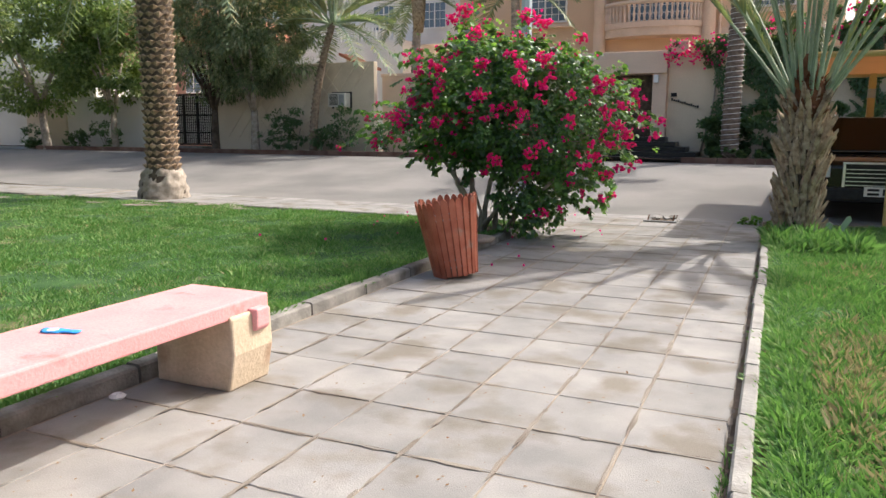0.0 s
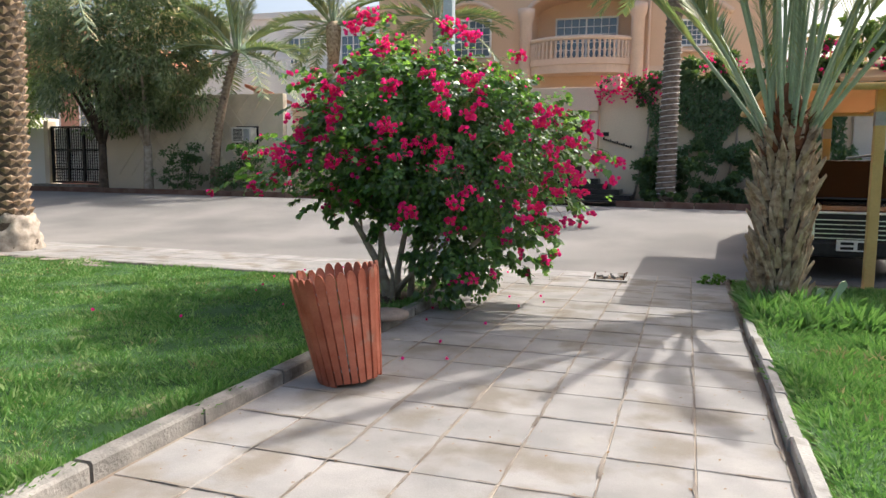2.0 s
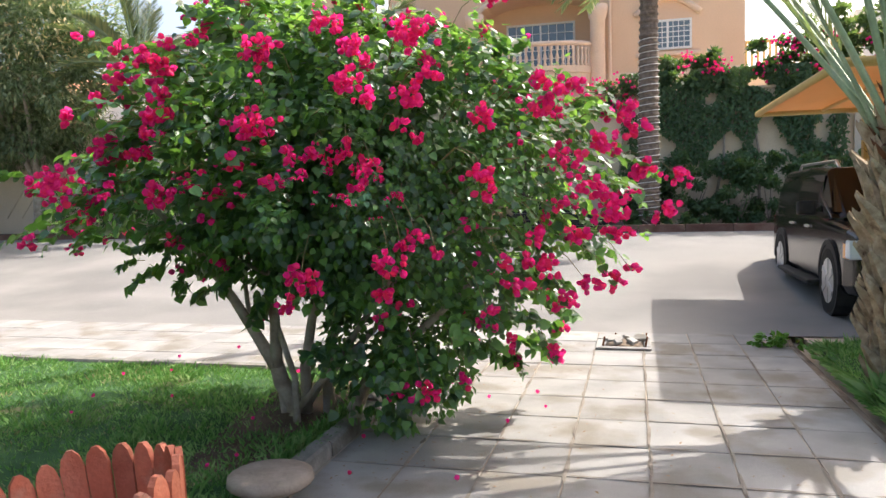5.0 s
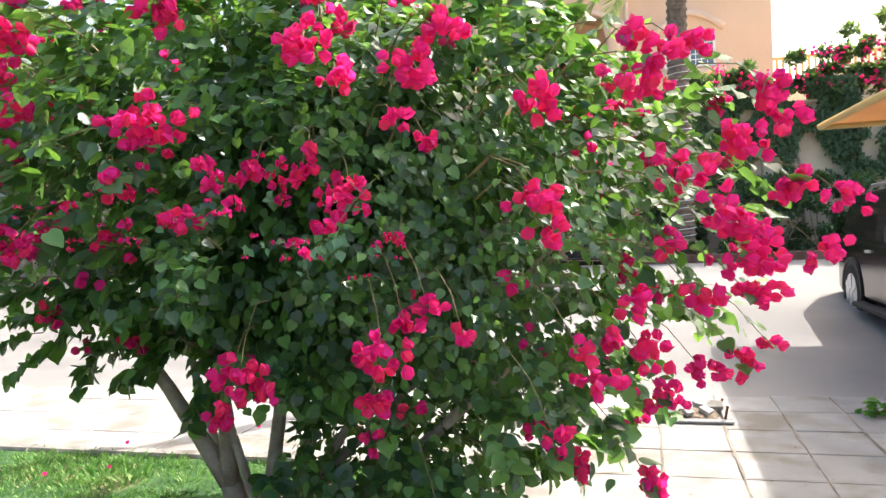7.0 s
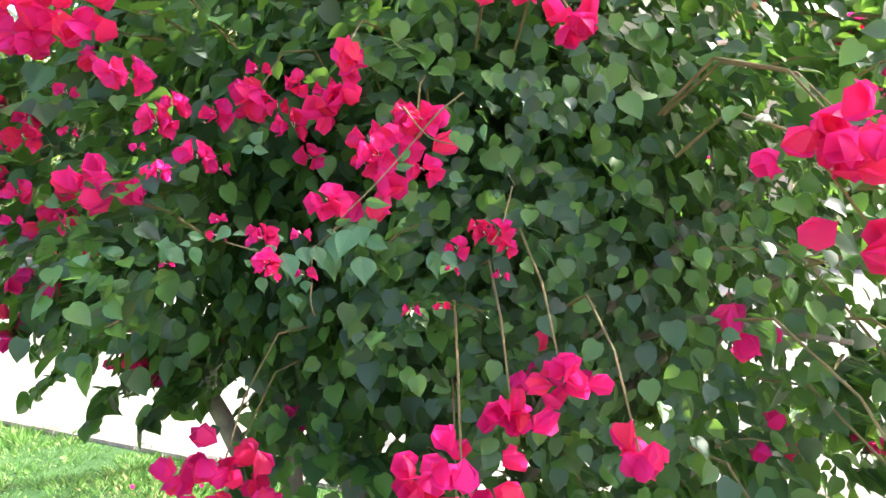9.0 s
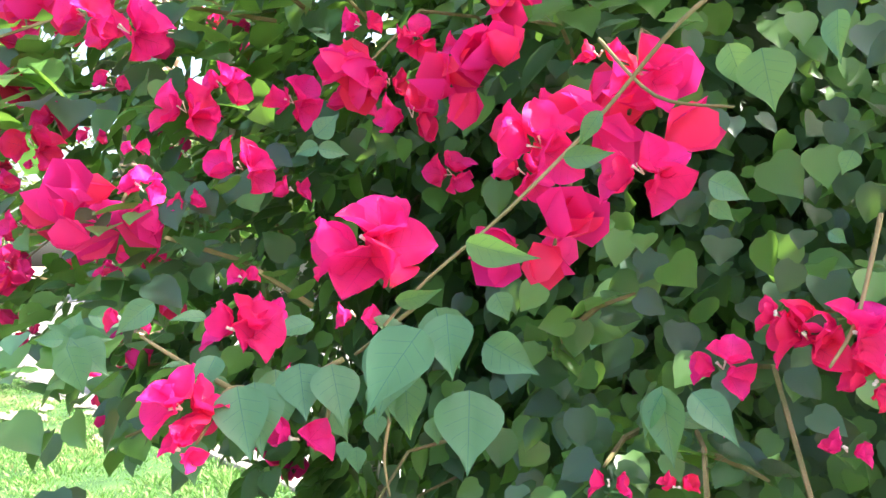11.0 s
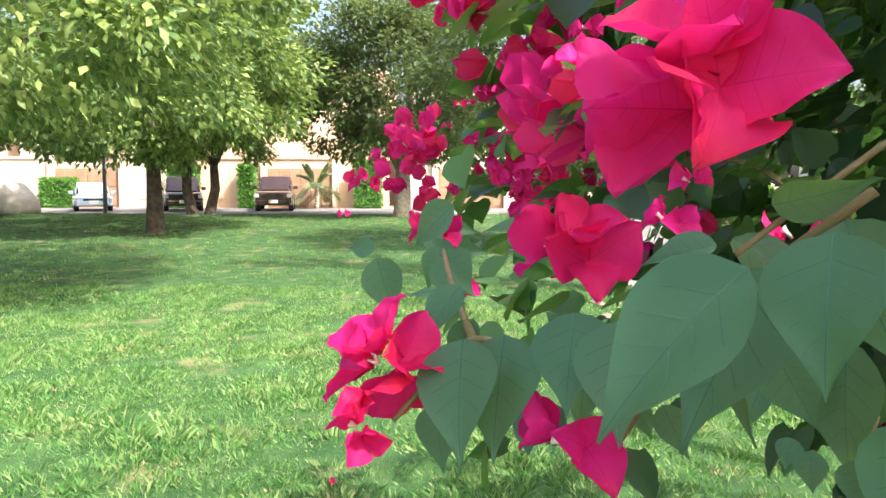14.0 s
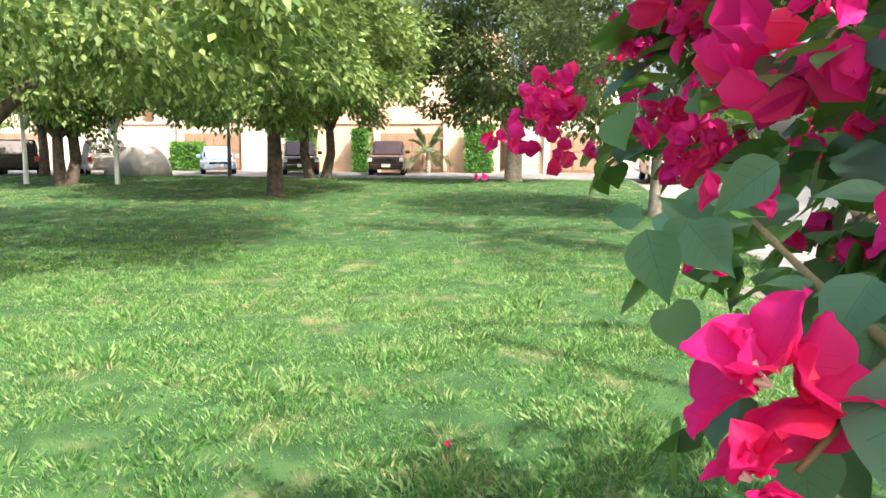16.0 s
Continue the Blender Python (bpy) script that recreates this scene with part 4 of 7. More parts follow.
        nn = unit(d[i] * 0.6 + np.array([0, 0, 1.0]) + r.normal(size=(m, 3)) * 0.4)
        # a shoot ends where it would leave the open crown
        free = clear(pts)
        lo = int(np.argmax(free))
        hi = lo
        while hi < m and free[hi]:
            hi += 1
        whole.append(hi - lo > 5 and lo < 6)
        if whole[-1]:
            LV.append(pts[lo:hi] + sd[lo:hi] * 0.012)
            LA.append(al[lo:hi])
            LN.append(nn[lo:hi])
        last = max(hi - 1, 0)
        ends.append(pts[last])
        enddir.append(tang[last])
        if (i % 3 == 0 or wild[i]) and whole[-1]:
            twigs.tube([tuple(pts[0]), tuple(pts[last // 3]), tuple(pts[2 * last // 3]), tuple(pts[last])], [0.004, 0.0035, 0.003, 0.0015], 4, False)
    # shoots that carry the large clusters
    for p, rad, q in BLOOMS:
        p = np.array(p)
        inward = unit(C + np.array([0, 0, 0.1]) - p)
        m = 12
        u = np.linspace(0, 1, m)[:, None]
        s0_ = p + inward * r.uniform(0.3, 0.5) + np.array([0, 0, 0.05])
        pts = s0_ + (p - s0_) * u + np.array([0, 0, 0.1]) * np.sin(u * 3.1)
        sd = unit(np.cross(inward, [0, 0, 1.0])) * np.where(np.arange(m) % 2 == 0, 1, -1)[:, None]
        LV.append(pts + sd * 0.015)
        LA.append(unit(sd * 0.9 - inward * 0.5 + np.array([0, 0, -0.2]) + r.normal(size=(m, 3)) * 0.35))
        LN.append(unit(-inward * 0.5 + np.array([0, 0, 1.0]) + r.normal(size=(m, 3)) * 0.4))
        if rad > 0.045:
            twigs.tube([tuple(pts[0]), tuple(pts[4]), tuple(pts[8]), tuple(p)], [0.003, 0.0026, 0.0022, 0.0016], 5, False)
    LV, LA, LN = np.concatenate(LV), np.concatenate(LA), np.concatenate(LN)
    outer = len(LV)
    # inner leaves
    k = 40000
    dd = unit(r.normal(size=(k, 3)))
    dd[:, 2] = np.maximum(dd[:, 2], -0.75)
    dd = unit(dd)
    pin = C + dd * (surface(dd) * r.uniform(0.3, 0.84, k))[:, None]
    LV = np.concatenate([LV, pin])
    LA = np.concatenate([LA, unit(dd * 0.4 + np.array([0, 0, -0.7]) + r.normal(size=(k, 3)) * 0.4)])
    LN = np.concatenate([LN, unit(dd * 0.9 + np.array([0, 0, 0.5]) + r.normal(size=(k, 3)) * 0.35)])
    # leafy shoots low on the path side
    k = 2600
    dd = unit(r.normal(size=(k, 3)))
    pin = np.array([-3.15, 9.95, 0.5]) + dd * np.array([0.6, 0.42, 0.48]) * (0.4 + 0.6 * r.random((k, 1)) ** 0.5)
    LV = np.concatenate([LV, pin])
    LA = np.concatenate([LA, unit(dd * 0.5 + np.array([0, 0, -0.6]) + r.normal(size=(k, 3)) * 0.4)])
    LN = np.concatenate([LN, unit(dd * 0.8 + np.array([0, 0, 0.6]) + r.normal(size=(k, 3)) * 0.4)])
    # small close-set leaves where the walker stands nearest
    k = 17000
    pin = np.array([-2.6, 8.6, 1.6]) + unit(r.normal(size=(k, 3))) * r.uniform(0.5, 1.7, k)[:, None]
    dd = unit(pin - C)
    depth = np.linalg.norm(pin - C, axis=1) / surface(dd)
    keep = (depth < 1.0) & (depth > 0.5)
    pin, dd = pin[keep], dd[keep]
    k = len(pin)
    LV = np.concatenate([LV, pin])
    LA = np.concatenate([LA, unit(dd * 0.3 + np.array([0, 0, -0.7]) + r.normal(size=(k, 3)) * 0.4)])
    LN = np.concatenate([LN, unit(dd * 0.9 + np.array([0, 0, 0.5]) + r.normal(size=(k, 3)) * 0.35)])
    ok = clear(LV)
    first = np.arange(len(LV))[ok] < outer
    LV, LA, LN = LV[ok], LA[ok], LN[ok]
    away = np.linalg.norm(LV - np.array([-2.6, 8.6, 1.6]), axis=1)
    size = r.uniform(0.042, 0.075, len(LV)) * np.clip(0.55 + 0.45 * (away - 0.6), 0.52, 1.0)
    size = size * np.where(first & (away > 0.9), 1.28, 1.0) * np.where(r.random(len(LV)) < 0.2, 1.25, 1.0)
    close = first | (away < 1.3)
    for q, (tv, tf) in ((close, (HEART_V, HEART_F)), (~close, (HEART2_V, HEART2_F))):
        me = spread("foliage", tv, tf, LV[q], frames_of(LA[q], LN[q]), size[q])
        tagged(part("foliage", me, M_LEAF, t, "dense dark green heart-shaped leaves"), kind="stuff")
    tagged(part("twig_mass", twigs, M_TWIG, t), kind="stuff")
    # bract clusters at spray ends, more on the outside
    ends, enddir = np.array(ends), np.array(enddir)
    pick = r.random(n) < np.where(d[:, 2] > -0.25, 0.36, 0.2) + 0.3 * wild
    pick &= clear(ends) & np.array(whole)
    pick &= (np.linalg.norm(ends - np.array([-2.6, 8.6, 1.6]), axis=1) > 0.75) | (r.random(n) < 0.4)
    FP, FA = [], []
    for p, dr in zip(ends[pick], enddir[pick]):
        q = r.integers(4, 13)
        sp = r.uniform(0.03, 0.08)
        FP.append(p + unit(r.normal(size=(q, 3))) * sp * r.random((q, 1)) ** 0.5 * np.array([1.2, 1.2, 0.8]))
        FA.append(unit(r.normal(size=(q, 3)) * 0.8 + dr * 0.5 + np.array([0, -0.2, 0.2])))
    FP, FA = np.concatenate(FP), np.concatenate(FA)
    ok = clear(FP)
    FP, FA = [FP[ok]], [FA[ok]]
    FS = [r.uniform(0.032, 0.05, len(FP[0]))]
    for p, rad, q in BLOOMS:
        p = np.array(p)
        small = rad < 0.045
        q = q if small else max(6, int(q * 1.25))
        FS.append(r.uniform(0.85, 1.15, q) * (rad * 1.0 if small else 0.043))
        FP.append(p + unit(r.normal(size=(q, 3))) * rad * (0.6 if small else 0.8) * r.random((q, 1)) ** 0.5 * np.array([1.15, 0.8, 0.8]))
        FA.append(unit(r.normal(size=(q, 3)) * 0.8 + unit(p - C) * 0.5))
    FP, FA = np.concatenate(FP), np.concatenate(FA)
    bv, bf = bract_v()
    x = unit(np.cross(FA, r.normal(size=FA.shape)))
    turns = np.stack([x, np.cross(FA, x), FA], axis=2)
    me = spread("bracts", bv, bf, FP, turns, np.concatenate(FS))
    tagged(part("bract_mass", me, M_BRACT, t, "papery magenta bracts in clusters"), kind="stuff")
    # young bright leaves near the top and the sunny side
    k = 2600
    i = r.choice(np.where((d[:, 2] > -0.3) & (d[:, 0] + 0.6 * d[:, 1] + d[:, 2] > -0.2))[0], k)
    p = ends[i] + r.normal(size=(k, 3)) * 0.03
    ok = clear(p) & (np.linalg.norm(p - np.array([-2.6, 8.6, 1.6]), axis=1) > 0.95)
    p, kk = p[ok], int(ok.sum())
    me = spread("young_leaves", HEART_V, HEART_F, p, frames_of(unit(enddir[i][ok] + r.normal(size=(kk, 3)) * 0.6), unit(r.normal(size=(kk, 3)) * 0.4 + np.array([0, 0, 1]))), r.uniform(0.035, 0.06, kk))
    tagged(part("young_foliage", me, M_YOUNG, t, "fresh yellow-green shoot leaves"), kind="stuff")
    return t


bush = bougainvillea()

# ---- the near shoots of the bush ----


def curved(name, rows, half, lift, wave, material, vein=None):
    """A thin papery or leafy blade: outline half widths along y, a folded midrib, curl and waves."""
    g = Geo()
    n = len(half)
    cols = (-1, -0.75, -0.5, -0.25, 0, 0.25, 0.5, 0.75, 1)
    for i, h in enumerate(half):
        u = i / (n - 1)
        for c in cols:
            z = lift[0] * abs(c) * h + lift[1] * u * u + wave * math.sin(u * 7 + c * 3) * abs(c) + 0.45 * wave * math.sin(u * 17 - c * 6) * abs(c) + lift[2] * c * c * h
            g.v.append((c * h, rows(u) - 0.06 * (1 - abs(c)) * (1 if i == 0 else 0), z))
    m = len(cols)
    g.f = [(i * m + j, i * m + j + 1, (i + 1) * m + j + 1, (i + 1) * m + j) for i in range(n - 1) for j in range(m - 1)]
    body = len(g.f)
    if vein:
        def at(u, c):
            i = min(int(u * (n - 1)), n - 2)
            f = u * (n - 1) - i
            j = min(int((c + 1) * 4), 7)
            k = (c + 1) * 4 - j
            a, b, d, e = (Vector(g.v[q]) for q in (i * m + j, i * m + j + 1, (i + 1) * m + j, (i + 1) * m + j + 1))
            return a.lerp(b, k).lerp(d.lerp(e, k), f)
        lines = [[(u / 8, 0.0) for u in range(9)]] + [[(s + 0.2 * c, side * c) for c in (0.02, 0.25, 0.5, 0.75)] for s in (0.12, 0.28, 0.44, 0.6) for side in (-1, 1)]
        for q, line in enumerate(lines):
            w = 0.008 if q == 0 else 0.003
            b0 = len(g.v)
            for u, c in line:
                p = at(min(u, 0.99), c) + Vector((0, 0, 0.0035))
                o = Vector((w * (1 - 0.7 * u), 0, 0)) if q == 0 else Vector((0, w, 0))
                g.v += [tuple(p - o), tuple(p + o)]
            g.f += [(b0 + 2 * i, b0 + 2 * i + 1, b0 + 2 * i + 3, b0 + 2 * i + 2) for i in range(len(line) - 1)]
    me = g.mesh(name, True)
    me.materials.append(material)
    if vein:
        me.materials.append(vein)
        for p in me.polygons:
            p.material_index = 1 if p.index >= body else 0
    return me


M_VEIN = surf("leaf_vein", (0.062, 0.17, 0.085), (0.08, 0.19, 0.1), 40, 0.5, 0)
M_BRACTVEIN = surf("bract_vein", (0.62, 0.008, 0.14), (0.7, 0.01, 0.18), 40, 0.6, 0)
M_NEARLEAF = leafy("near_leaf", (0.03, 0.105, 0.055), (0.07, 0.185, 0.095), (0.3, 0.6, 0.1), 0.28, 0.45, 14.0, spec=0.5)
M_NEARBRACT = leafy("near_bract", (0.72, 0.01, 0.16), (0.86, 0.025, 0.33), (0.85, 0.025, 0.24), 0.42, 0.6, 22.0, old=(0.8, 0.02, 0.07))
HEARTS = [(0.2, 0.36, 0.43, 0.44, 0.4, 0.33, 0.24, 0.14, 0.06, 0.004), (0.22, 0.4, 0.47, 0.47, 0.42, 0.34, 0.23, 0.12, 0.05, 0.004)]
leaves = [curved("leaf", lambda u: u, h, l, 0.014, M_NEARLEAF, M_VEIN) for h, l in ((HEARTS[0], (0.1, -0.16, 0.1)), (HEARTS[1], (0.16, -0.1, -0.1)), (HEARTS[0], (0.2, -0.28, 0.0)))]
PETAL = (0.08, 0.27, 0.39, 0.46, 0.49, 0.5, 0.49, 0.46, 0.4, 0.31, 0.18, 0.01)
petals = [curved("bract", lambda u: u, [p * k for p in PETAL], l, w, M_NEARBRACT, M_BRACTVEIN) for k, l, w in ((0.95, (0.08, -0.1, 0.3), 0.07), (0.9, (0.14, 0.05, 0.22), 0.085), (1.02, (0.05, -0.24, 0.4), 0.075))]
pr = random.Random(77)
EYE = Vector((-2.68, 8.5, 1.6))


def near_leaf(base, tip, width, tilt):
    base, tip = Vector(base), Vector(tip)
    y = tip - base
    ln = y.length
    y.normalize()
    z = (EYE - base.lerp(tip, 0.5)).normalized() + Vector((0.1, 0, 0.35))
    x = y.cross(z).normalized()
    z = x.cross(y)
    m = Matrix((x, y, z)).transposed().to_4x4()
    k = min(1.0, max(0.55, width)) * 1.05
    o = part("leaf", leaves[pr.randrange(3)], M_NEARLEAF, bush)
    o.matrix_local = Matrix.Translation(base) @ m @ Matrix.Rotation(radians(tilt), 4, 'Y') @ Matrix.Diagonal((ln * k, ln, ln, 1))


def near_shoot(*pts):
    pts = [Vector(p) for p in pts]
    fine = []
    for i in range(len(pts) - 1):
        p0, p1, p2, p3 = pts[max(i - 1, 0)], pts[i], pts[i + 1], pts[min(i + 2, len(pts) - 1)]
        for k in range(5):
            u = k / 5
            fine.append(0.5 * ((2 * p1) + (p2 - p0) * u + (2 * p0 - 5 * p1 + 4 * p2 - p3) * u * u + (3 * p1 - p0 - 3 * p2 + p3) * u ** 3))
    fine.append(pts[-1])
    n = len(fine)
    part("shoot", Geo().tube(fine, [0.0014 - 0.0007 * i / n for i in range(n)], 7), M_TWIG, bush, "slender green-brown shoot", smooth=True)


def near_bloom(at, width, count):
    """A cluster of papery bracts round cream flower tubes."""
    at = Vector(at)
    g = Geo()
    for k in range(2):
        d = Vector((pr.uniform(-0.5, 0.5), pr.uniform(-1, -0.3), pr.uniform(0, 0.8))).normalized()
        g.tube([at, at + d * width * 0.12, at + d * width * 0.17], [0.0005, 0.0006, 0.0011], 6)
    c = part("flower", g, M_STYLE, bush, "cluster of magenta bracts with a cream flower tube", smooth=True)
    view = (EYE - at).normalized()
    right = view.cross(Vector((0, 0, 1))).normalized()
    up = right.cross(view)
    flowers = max(2, round(count / 1.9))
    for k in range(flowers):
        a = 2 * math.pi * k / flowers + pr.uniform(-0.4, 0.4)
        off = pr.uniform(0.07, 0.17)
        base = at + (right * math.cos(a) + up * math.sin(a) * 0.7) * off * width - view * pr.uniform(0, 0.15) * width
        axis = (right * math.cos(a) * 0.9 + up * (0.35 + 0.6 * math.sin(a)) + view * pr.uniform(0.2, 0.8)).normalized()
        u = axis.orthogonal().normalized()
        w = axis.cross(u)
        ln = width * (0.36 if count == 3 else 0.5 if count == 8 else 0.46)
        turn0 = pr.uniform(0, 2)
        for q in range(3):
            b = turn0 + 2.094 * q + pr.uniform(-0.25, 0.25)
            out = u * math.cos(b) + w * math.sin(b)
            op = pr.uniform(0.45, 1.15)
            y = (axis * math.cos(op) + out * math.sin(op)).normalized()
            z = (axis * math.sin(op) - out * math.cos(op)).normalized()
            x = y.cross(z).normalized()
            s = ln * pr.uniform(0.85, 1.12)
            o = part("bract", petals[pr.randrange(3)], M_NEARBRACT, c)
            o.matrix_local = Matrix.Translation(base) @ Matrix((x, y, z)).transposed().to_4x4() @ Matrix.Diagonal((s * pr.uniform(0.9, 1.1), s, s, 1))


near_bloom((-4.120, 8.530, 1.649), 0.068, 3)
near_bloom((-4.119, 8.568, 1.708), 0.045, 3)
near_bloom((-4.095, 8.478, 1.610), 0.059, 3)
near_bloom((-4.091, 8.454, 1.540), 0.030, 3)
near_bloom((-3.803, 8.736, 1.640), 0.070, 3)
near_bloom((-3.806, 8.686, 1.615), 0.041, 3)
near_bloom((-3.780, 8.784, 1.606), 0.052, 3)
near_bloom((-3.833, 8.651, 1.684), 0.024, 3)
near_bloom((-3.617, 8.755, 1.758), 0.025, 3)
near_bloom((-3.619, 8.777, 1.731), 0.030, 3)
near_bloom((-3.780, 8.684, 1.712), 0.023, 3)
near_bloom((-3.460, 8.790, 1.749), 0.038, 3)
near_bloom((-3.733, 8.748, 1.582), 0.033, 3)
near_bloom((-3.672, 8.818, 1.653), 0.031, 3)
near_bloom((-4.151, 8.572, 1.669), 0.080, 3)
near_bloom((-4.129, 8.491, 1.597), 0.065, 3)
near_bloom((-3.733, 8.753, 1.714), 0.068, 3)
near_bloom((-3.796, 8.700, 1.656), 0.060, 3)
near_bloom((-3.787, 8.772, 1.648), 0.066, 3)
near_bloom((-3.737, 8.779, 1.610), 0.042, 3)
near_bloom((-3.843, 8.671, 1.718), 0.029, 3)
near_bloom((-3.631, 8.723, 1.745), 0.033, 3)
near_bloom((-3.739, 8.699, 1.726), 0.026, 3)
near_bloom((-3.222, 8.754, 1.669), 0.031, 3)
near_bloom((-3.610, 8.873, 1.608), 0.033, 3)
near_bloom((-3.210, 8.839, 1.695), 0.064, 6)
near_bloom((-3.276, 8.852, 1.784), 0.054, 6)
near_bloom((-3.270, 8.812, 1.752), 0.069, 6)
near_bloom((-3.174, 8.733, 1.668), 0.036, 6)
near_bloom((-3.247, 8.756, 1.708), 0.024, 4)
near_bloom((-3.228, 8.972, 1.777), 0.049, 4)
near_bloom((-3.244, 8.913, 1.773), 0.060, 6)
near_bloom((-3.129, 8.973, 1.751), 0.066, 6)
near_bloom((-3.160, 8.970, 1.788), 0.040, 4)
near_bloom((-3.069, 8.984, 1.809), 0.043, 4)
near_bloom((-3.112, 8.964, 1.822), 0.050, 6)
near_bloom((-3.189, 8.956, 1.851), 0.042, 4)
near_bloom((-3.165, 9.063, 1.708), 0.055, 6)
near_bloom((-2.972, 8.963, 1.718), 0.060, 6)
near_bloom((-2.968, 8.948, 1.680), 0.049, 6)
near_bloom((-2.814, 8.863, 1.659), 0.048, 6)
near_bloom((-2.873, 8.963, 1.743), 0.051, 6)
near_bloom((-2.897, 8.943, 1.757), 0.034, 4)
near_bloom((-3.247, 8.749, 1.808), 0.066, 6)
near_bloom((-3.238, 8.709, 1.811), 0.048, 6)
near_bloom((-3.510, 8.746, 1.739), 0.060, 6)
near_bloom((-3.521, 8.739, 1.650), 0.049, 6)
near_bloom((-3.524, 8.730, 1.600), 0.038, 4)
near_bloom((-3.547, 8.779, 1.781), 0.052, 6)
near_bloom((-3.520, 8.833, 1.826), 0.046, 4)
near_bloom((-3.440, 8.826, 1.664), 0.031, 4)
near_bloom((-3.230, 8.906, 1.682), 0.040, 4)
near_bloom((-3.280, 8.818, 1.667), 0.034, 4)
near_bloom((-3.543, 8.840, 1.593), 0.040, 4)
near_bloom((-3.126, 8.795, 1.597), 0.028, 4)
near_bloom((-2.742, 8.899, 1.572), 0.042, 6)
near_bloom((-2.754, 8.895, 1.583), 0.026, 4)
near_bloom((-2.723, 8.906, 1.576), 0.042, 6)
near_bloom((-2.714, 8.906, 1.552), 0.032, 6)
near_bloom((-2.791, 8.909, 1.551), 0.038, 6)
near_bloom((-2.796, 8.902, 1.524), 0.021, 4)
near_bloom((-2.732, 8.925, 1.513), 0.024, 4)
near_bloom((-2.891, 8.948, 1.457), 0.030, 4)
near_bloom((-2.852, 8.972, 1.459), 0.025, 4)
near_bloom((-2.958, 8.777, 1.577), 0.028, 4)
near_bloom((-2.856, 8.709, 1.615), 0.050, 8)
near_bloom((-2.952, 8.697, 1.572), 0.044, 6)
near_bloom((-2.982, 8.650, 1.579), 0.027, 3)
near_bloom((-2.892, 8.639, 1.548), 0.031, 8)
near_bloom((-2.882, 8.634, 1.534), 0.020, 5)
near_bloom((-2.881, 8.688, 1.530), 0.028, 4)
near_bloom((-3.021, 8.780, 1.528), 0.030, 4)
near_bloom((-3.015, 8.750, 1.580), 0.034, 3)
near_bloom((-2.899, 8.881, 1.685), 0.061, 5)
near_leaf((-2.851, 8.723, 1.576), (-2.847, 8.702, 1.542), 0.85, 20.0)
near_leaf((-2.871, 8.698, 1.562), (-2.856, 8.694, 1.539), 0.80, -15.0)
near_leaf((-2.892, 8.672, 1.554), (-2.877, 8.667, 1.527), 0.78, 0.0)
near_leaf((-2.842, 8.734, 1.587), (-2.831, 8.736, 1.562), 0.90, 10.0)
near_leaf((-2.874, 8.727, 1.566), (-2.865, 8.720, 1.537), 0.50, 35.0)
near_leaf((-2.921, 8.700, 1.554), (-2.909, 8.695, 1.523), 0.70, -20.0)
near_leaf((-2.971, 8.754, 1.573), (-2.978, 8.729, 1.568), 0.75, 30.0)
near_leaf((-2.864, 8.730, 1.591), (-2.847, 8.742, 1.595), 0.40, 50.0)
near_leaf((-2.875, 8.726, 1.582), (-2.858, 8.740, 1.570), 0.55, -40.0)
near_leaf((-2.906, 8.660, 1.566), (-2.899, 8.649, 1.554), 0.80, 10.0)
near_leaf((-2.909, 8.664, 1.556), (-2.902, 8.657, 1.543), 0.70, 0.0)
near_leaf((-2.905, 8.750, 1.547), (-2.897, 8.758, 1.528), 0.80, 0.0)
near_leaf((-2.893, 8.715, 1.536), (-2.888, 8.720, 1.523), 0.70, 10.0)
near_leaf((-2.904, 8.711, 1.533), (-2.901, 8.714, 1.524), 0.70, -10.0)
near_leaf((-2.959, 8.769, 1.524), (-2.958, 8.761, 1.509), 0.90, 15.0)
near_leaf((-2.994, 8.797, 1.492), (-2.992, 8.793, 1.480), 0.90, 0.0)
near_leaf((-2.990, 8.803, 1.488), (-2.985, 8.801, 1.473), 0.90, 0.0)
near_leaf((-2.981, 8.811, 1.510), (-2.977, 8.810, 1.493), 0.90, 10.0)
near_leaf((-2.975, 8.689, 1.579), (-2.977, 8.670, 1.580), 0.50, 30.0)
near_leaf((-2.979, 8.703, 1.539), (-2.982, 8.694, 1.547), 0.80, 0.0)
near_leaf((-2.925, 8.655, 1.562), (-2.925, 8.644, 1.562), 0.40, 40.0)
near_leaf((-2.823, 8.706, 1.580), (-2.826, 8.680, 1.553), 0.85, 15.0)
near_leaf((-2.822, 8.721, 1.586), (-2.812, 8.714, 1.563), 0.90, 0.0)
near_leaf((-2.841, 8.773, 1.594), (-2.836, 8.777, 1.581), 1.00, 0.0)
near_leaf((-2.843, 8.769, 1.570), (-2.818, 8.776, 1.558), 0.80, 10.0)
near_leaf((-2.847, 8.761, 1.546), (-2.835, 8.748, 1.513), 0.90, -10.0)
near_leaf((-2.857, 8.748, 1.535), (-2.854, 8.747, 1.523), 1.00, 0.0)
near_leaf((-2.887, 8.661, 1.554), (-2.871, 8.658, 1.529), 0.85, 0.0)
near_leaf((-2.883, 8.689, 1.562), (-2.870, 8.684, 1.541), 0.90, 0.0)
near_leaf((-2.919, 8.654, 1.528), (-2.913, 8.655, 1.509), 0.80, 0.0)
near_leaf((-2.899, 8.766, 1.551), (-2.894, 8.762, 1.516), 0.80, 20.0)
near_leaf((-2.776, 8.815, 1.551), (-2.769, 8.811, 1.517), 0.60, 10.0)
near_leaf((-2.763, 8.821, 1.550), (-2.741, 8.818, 1.534), 0.70, -10.0)
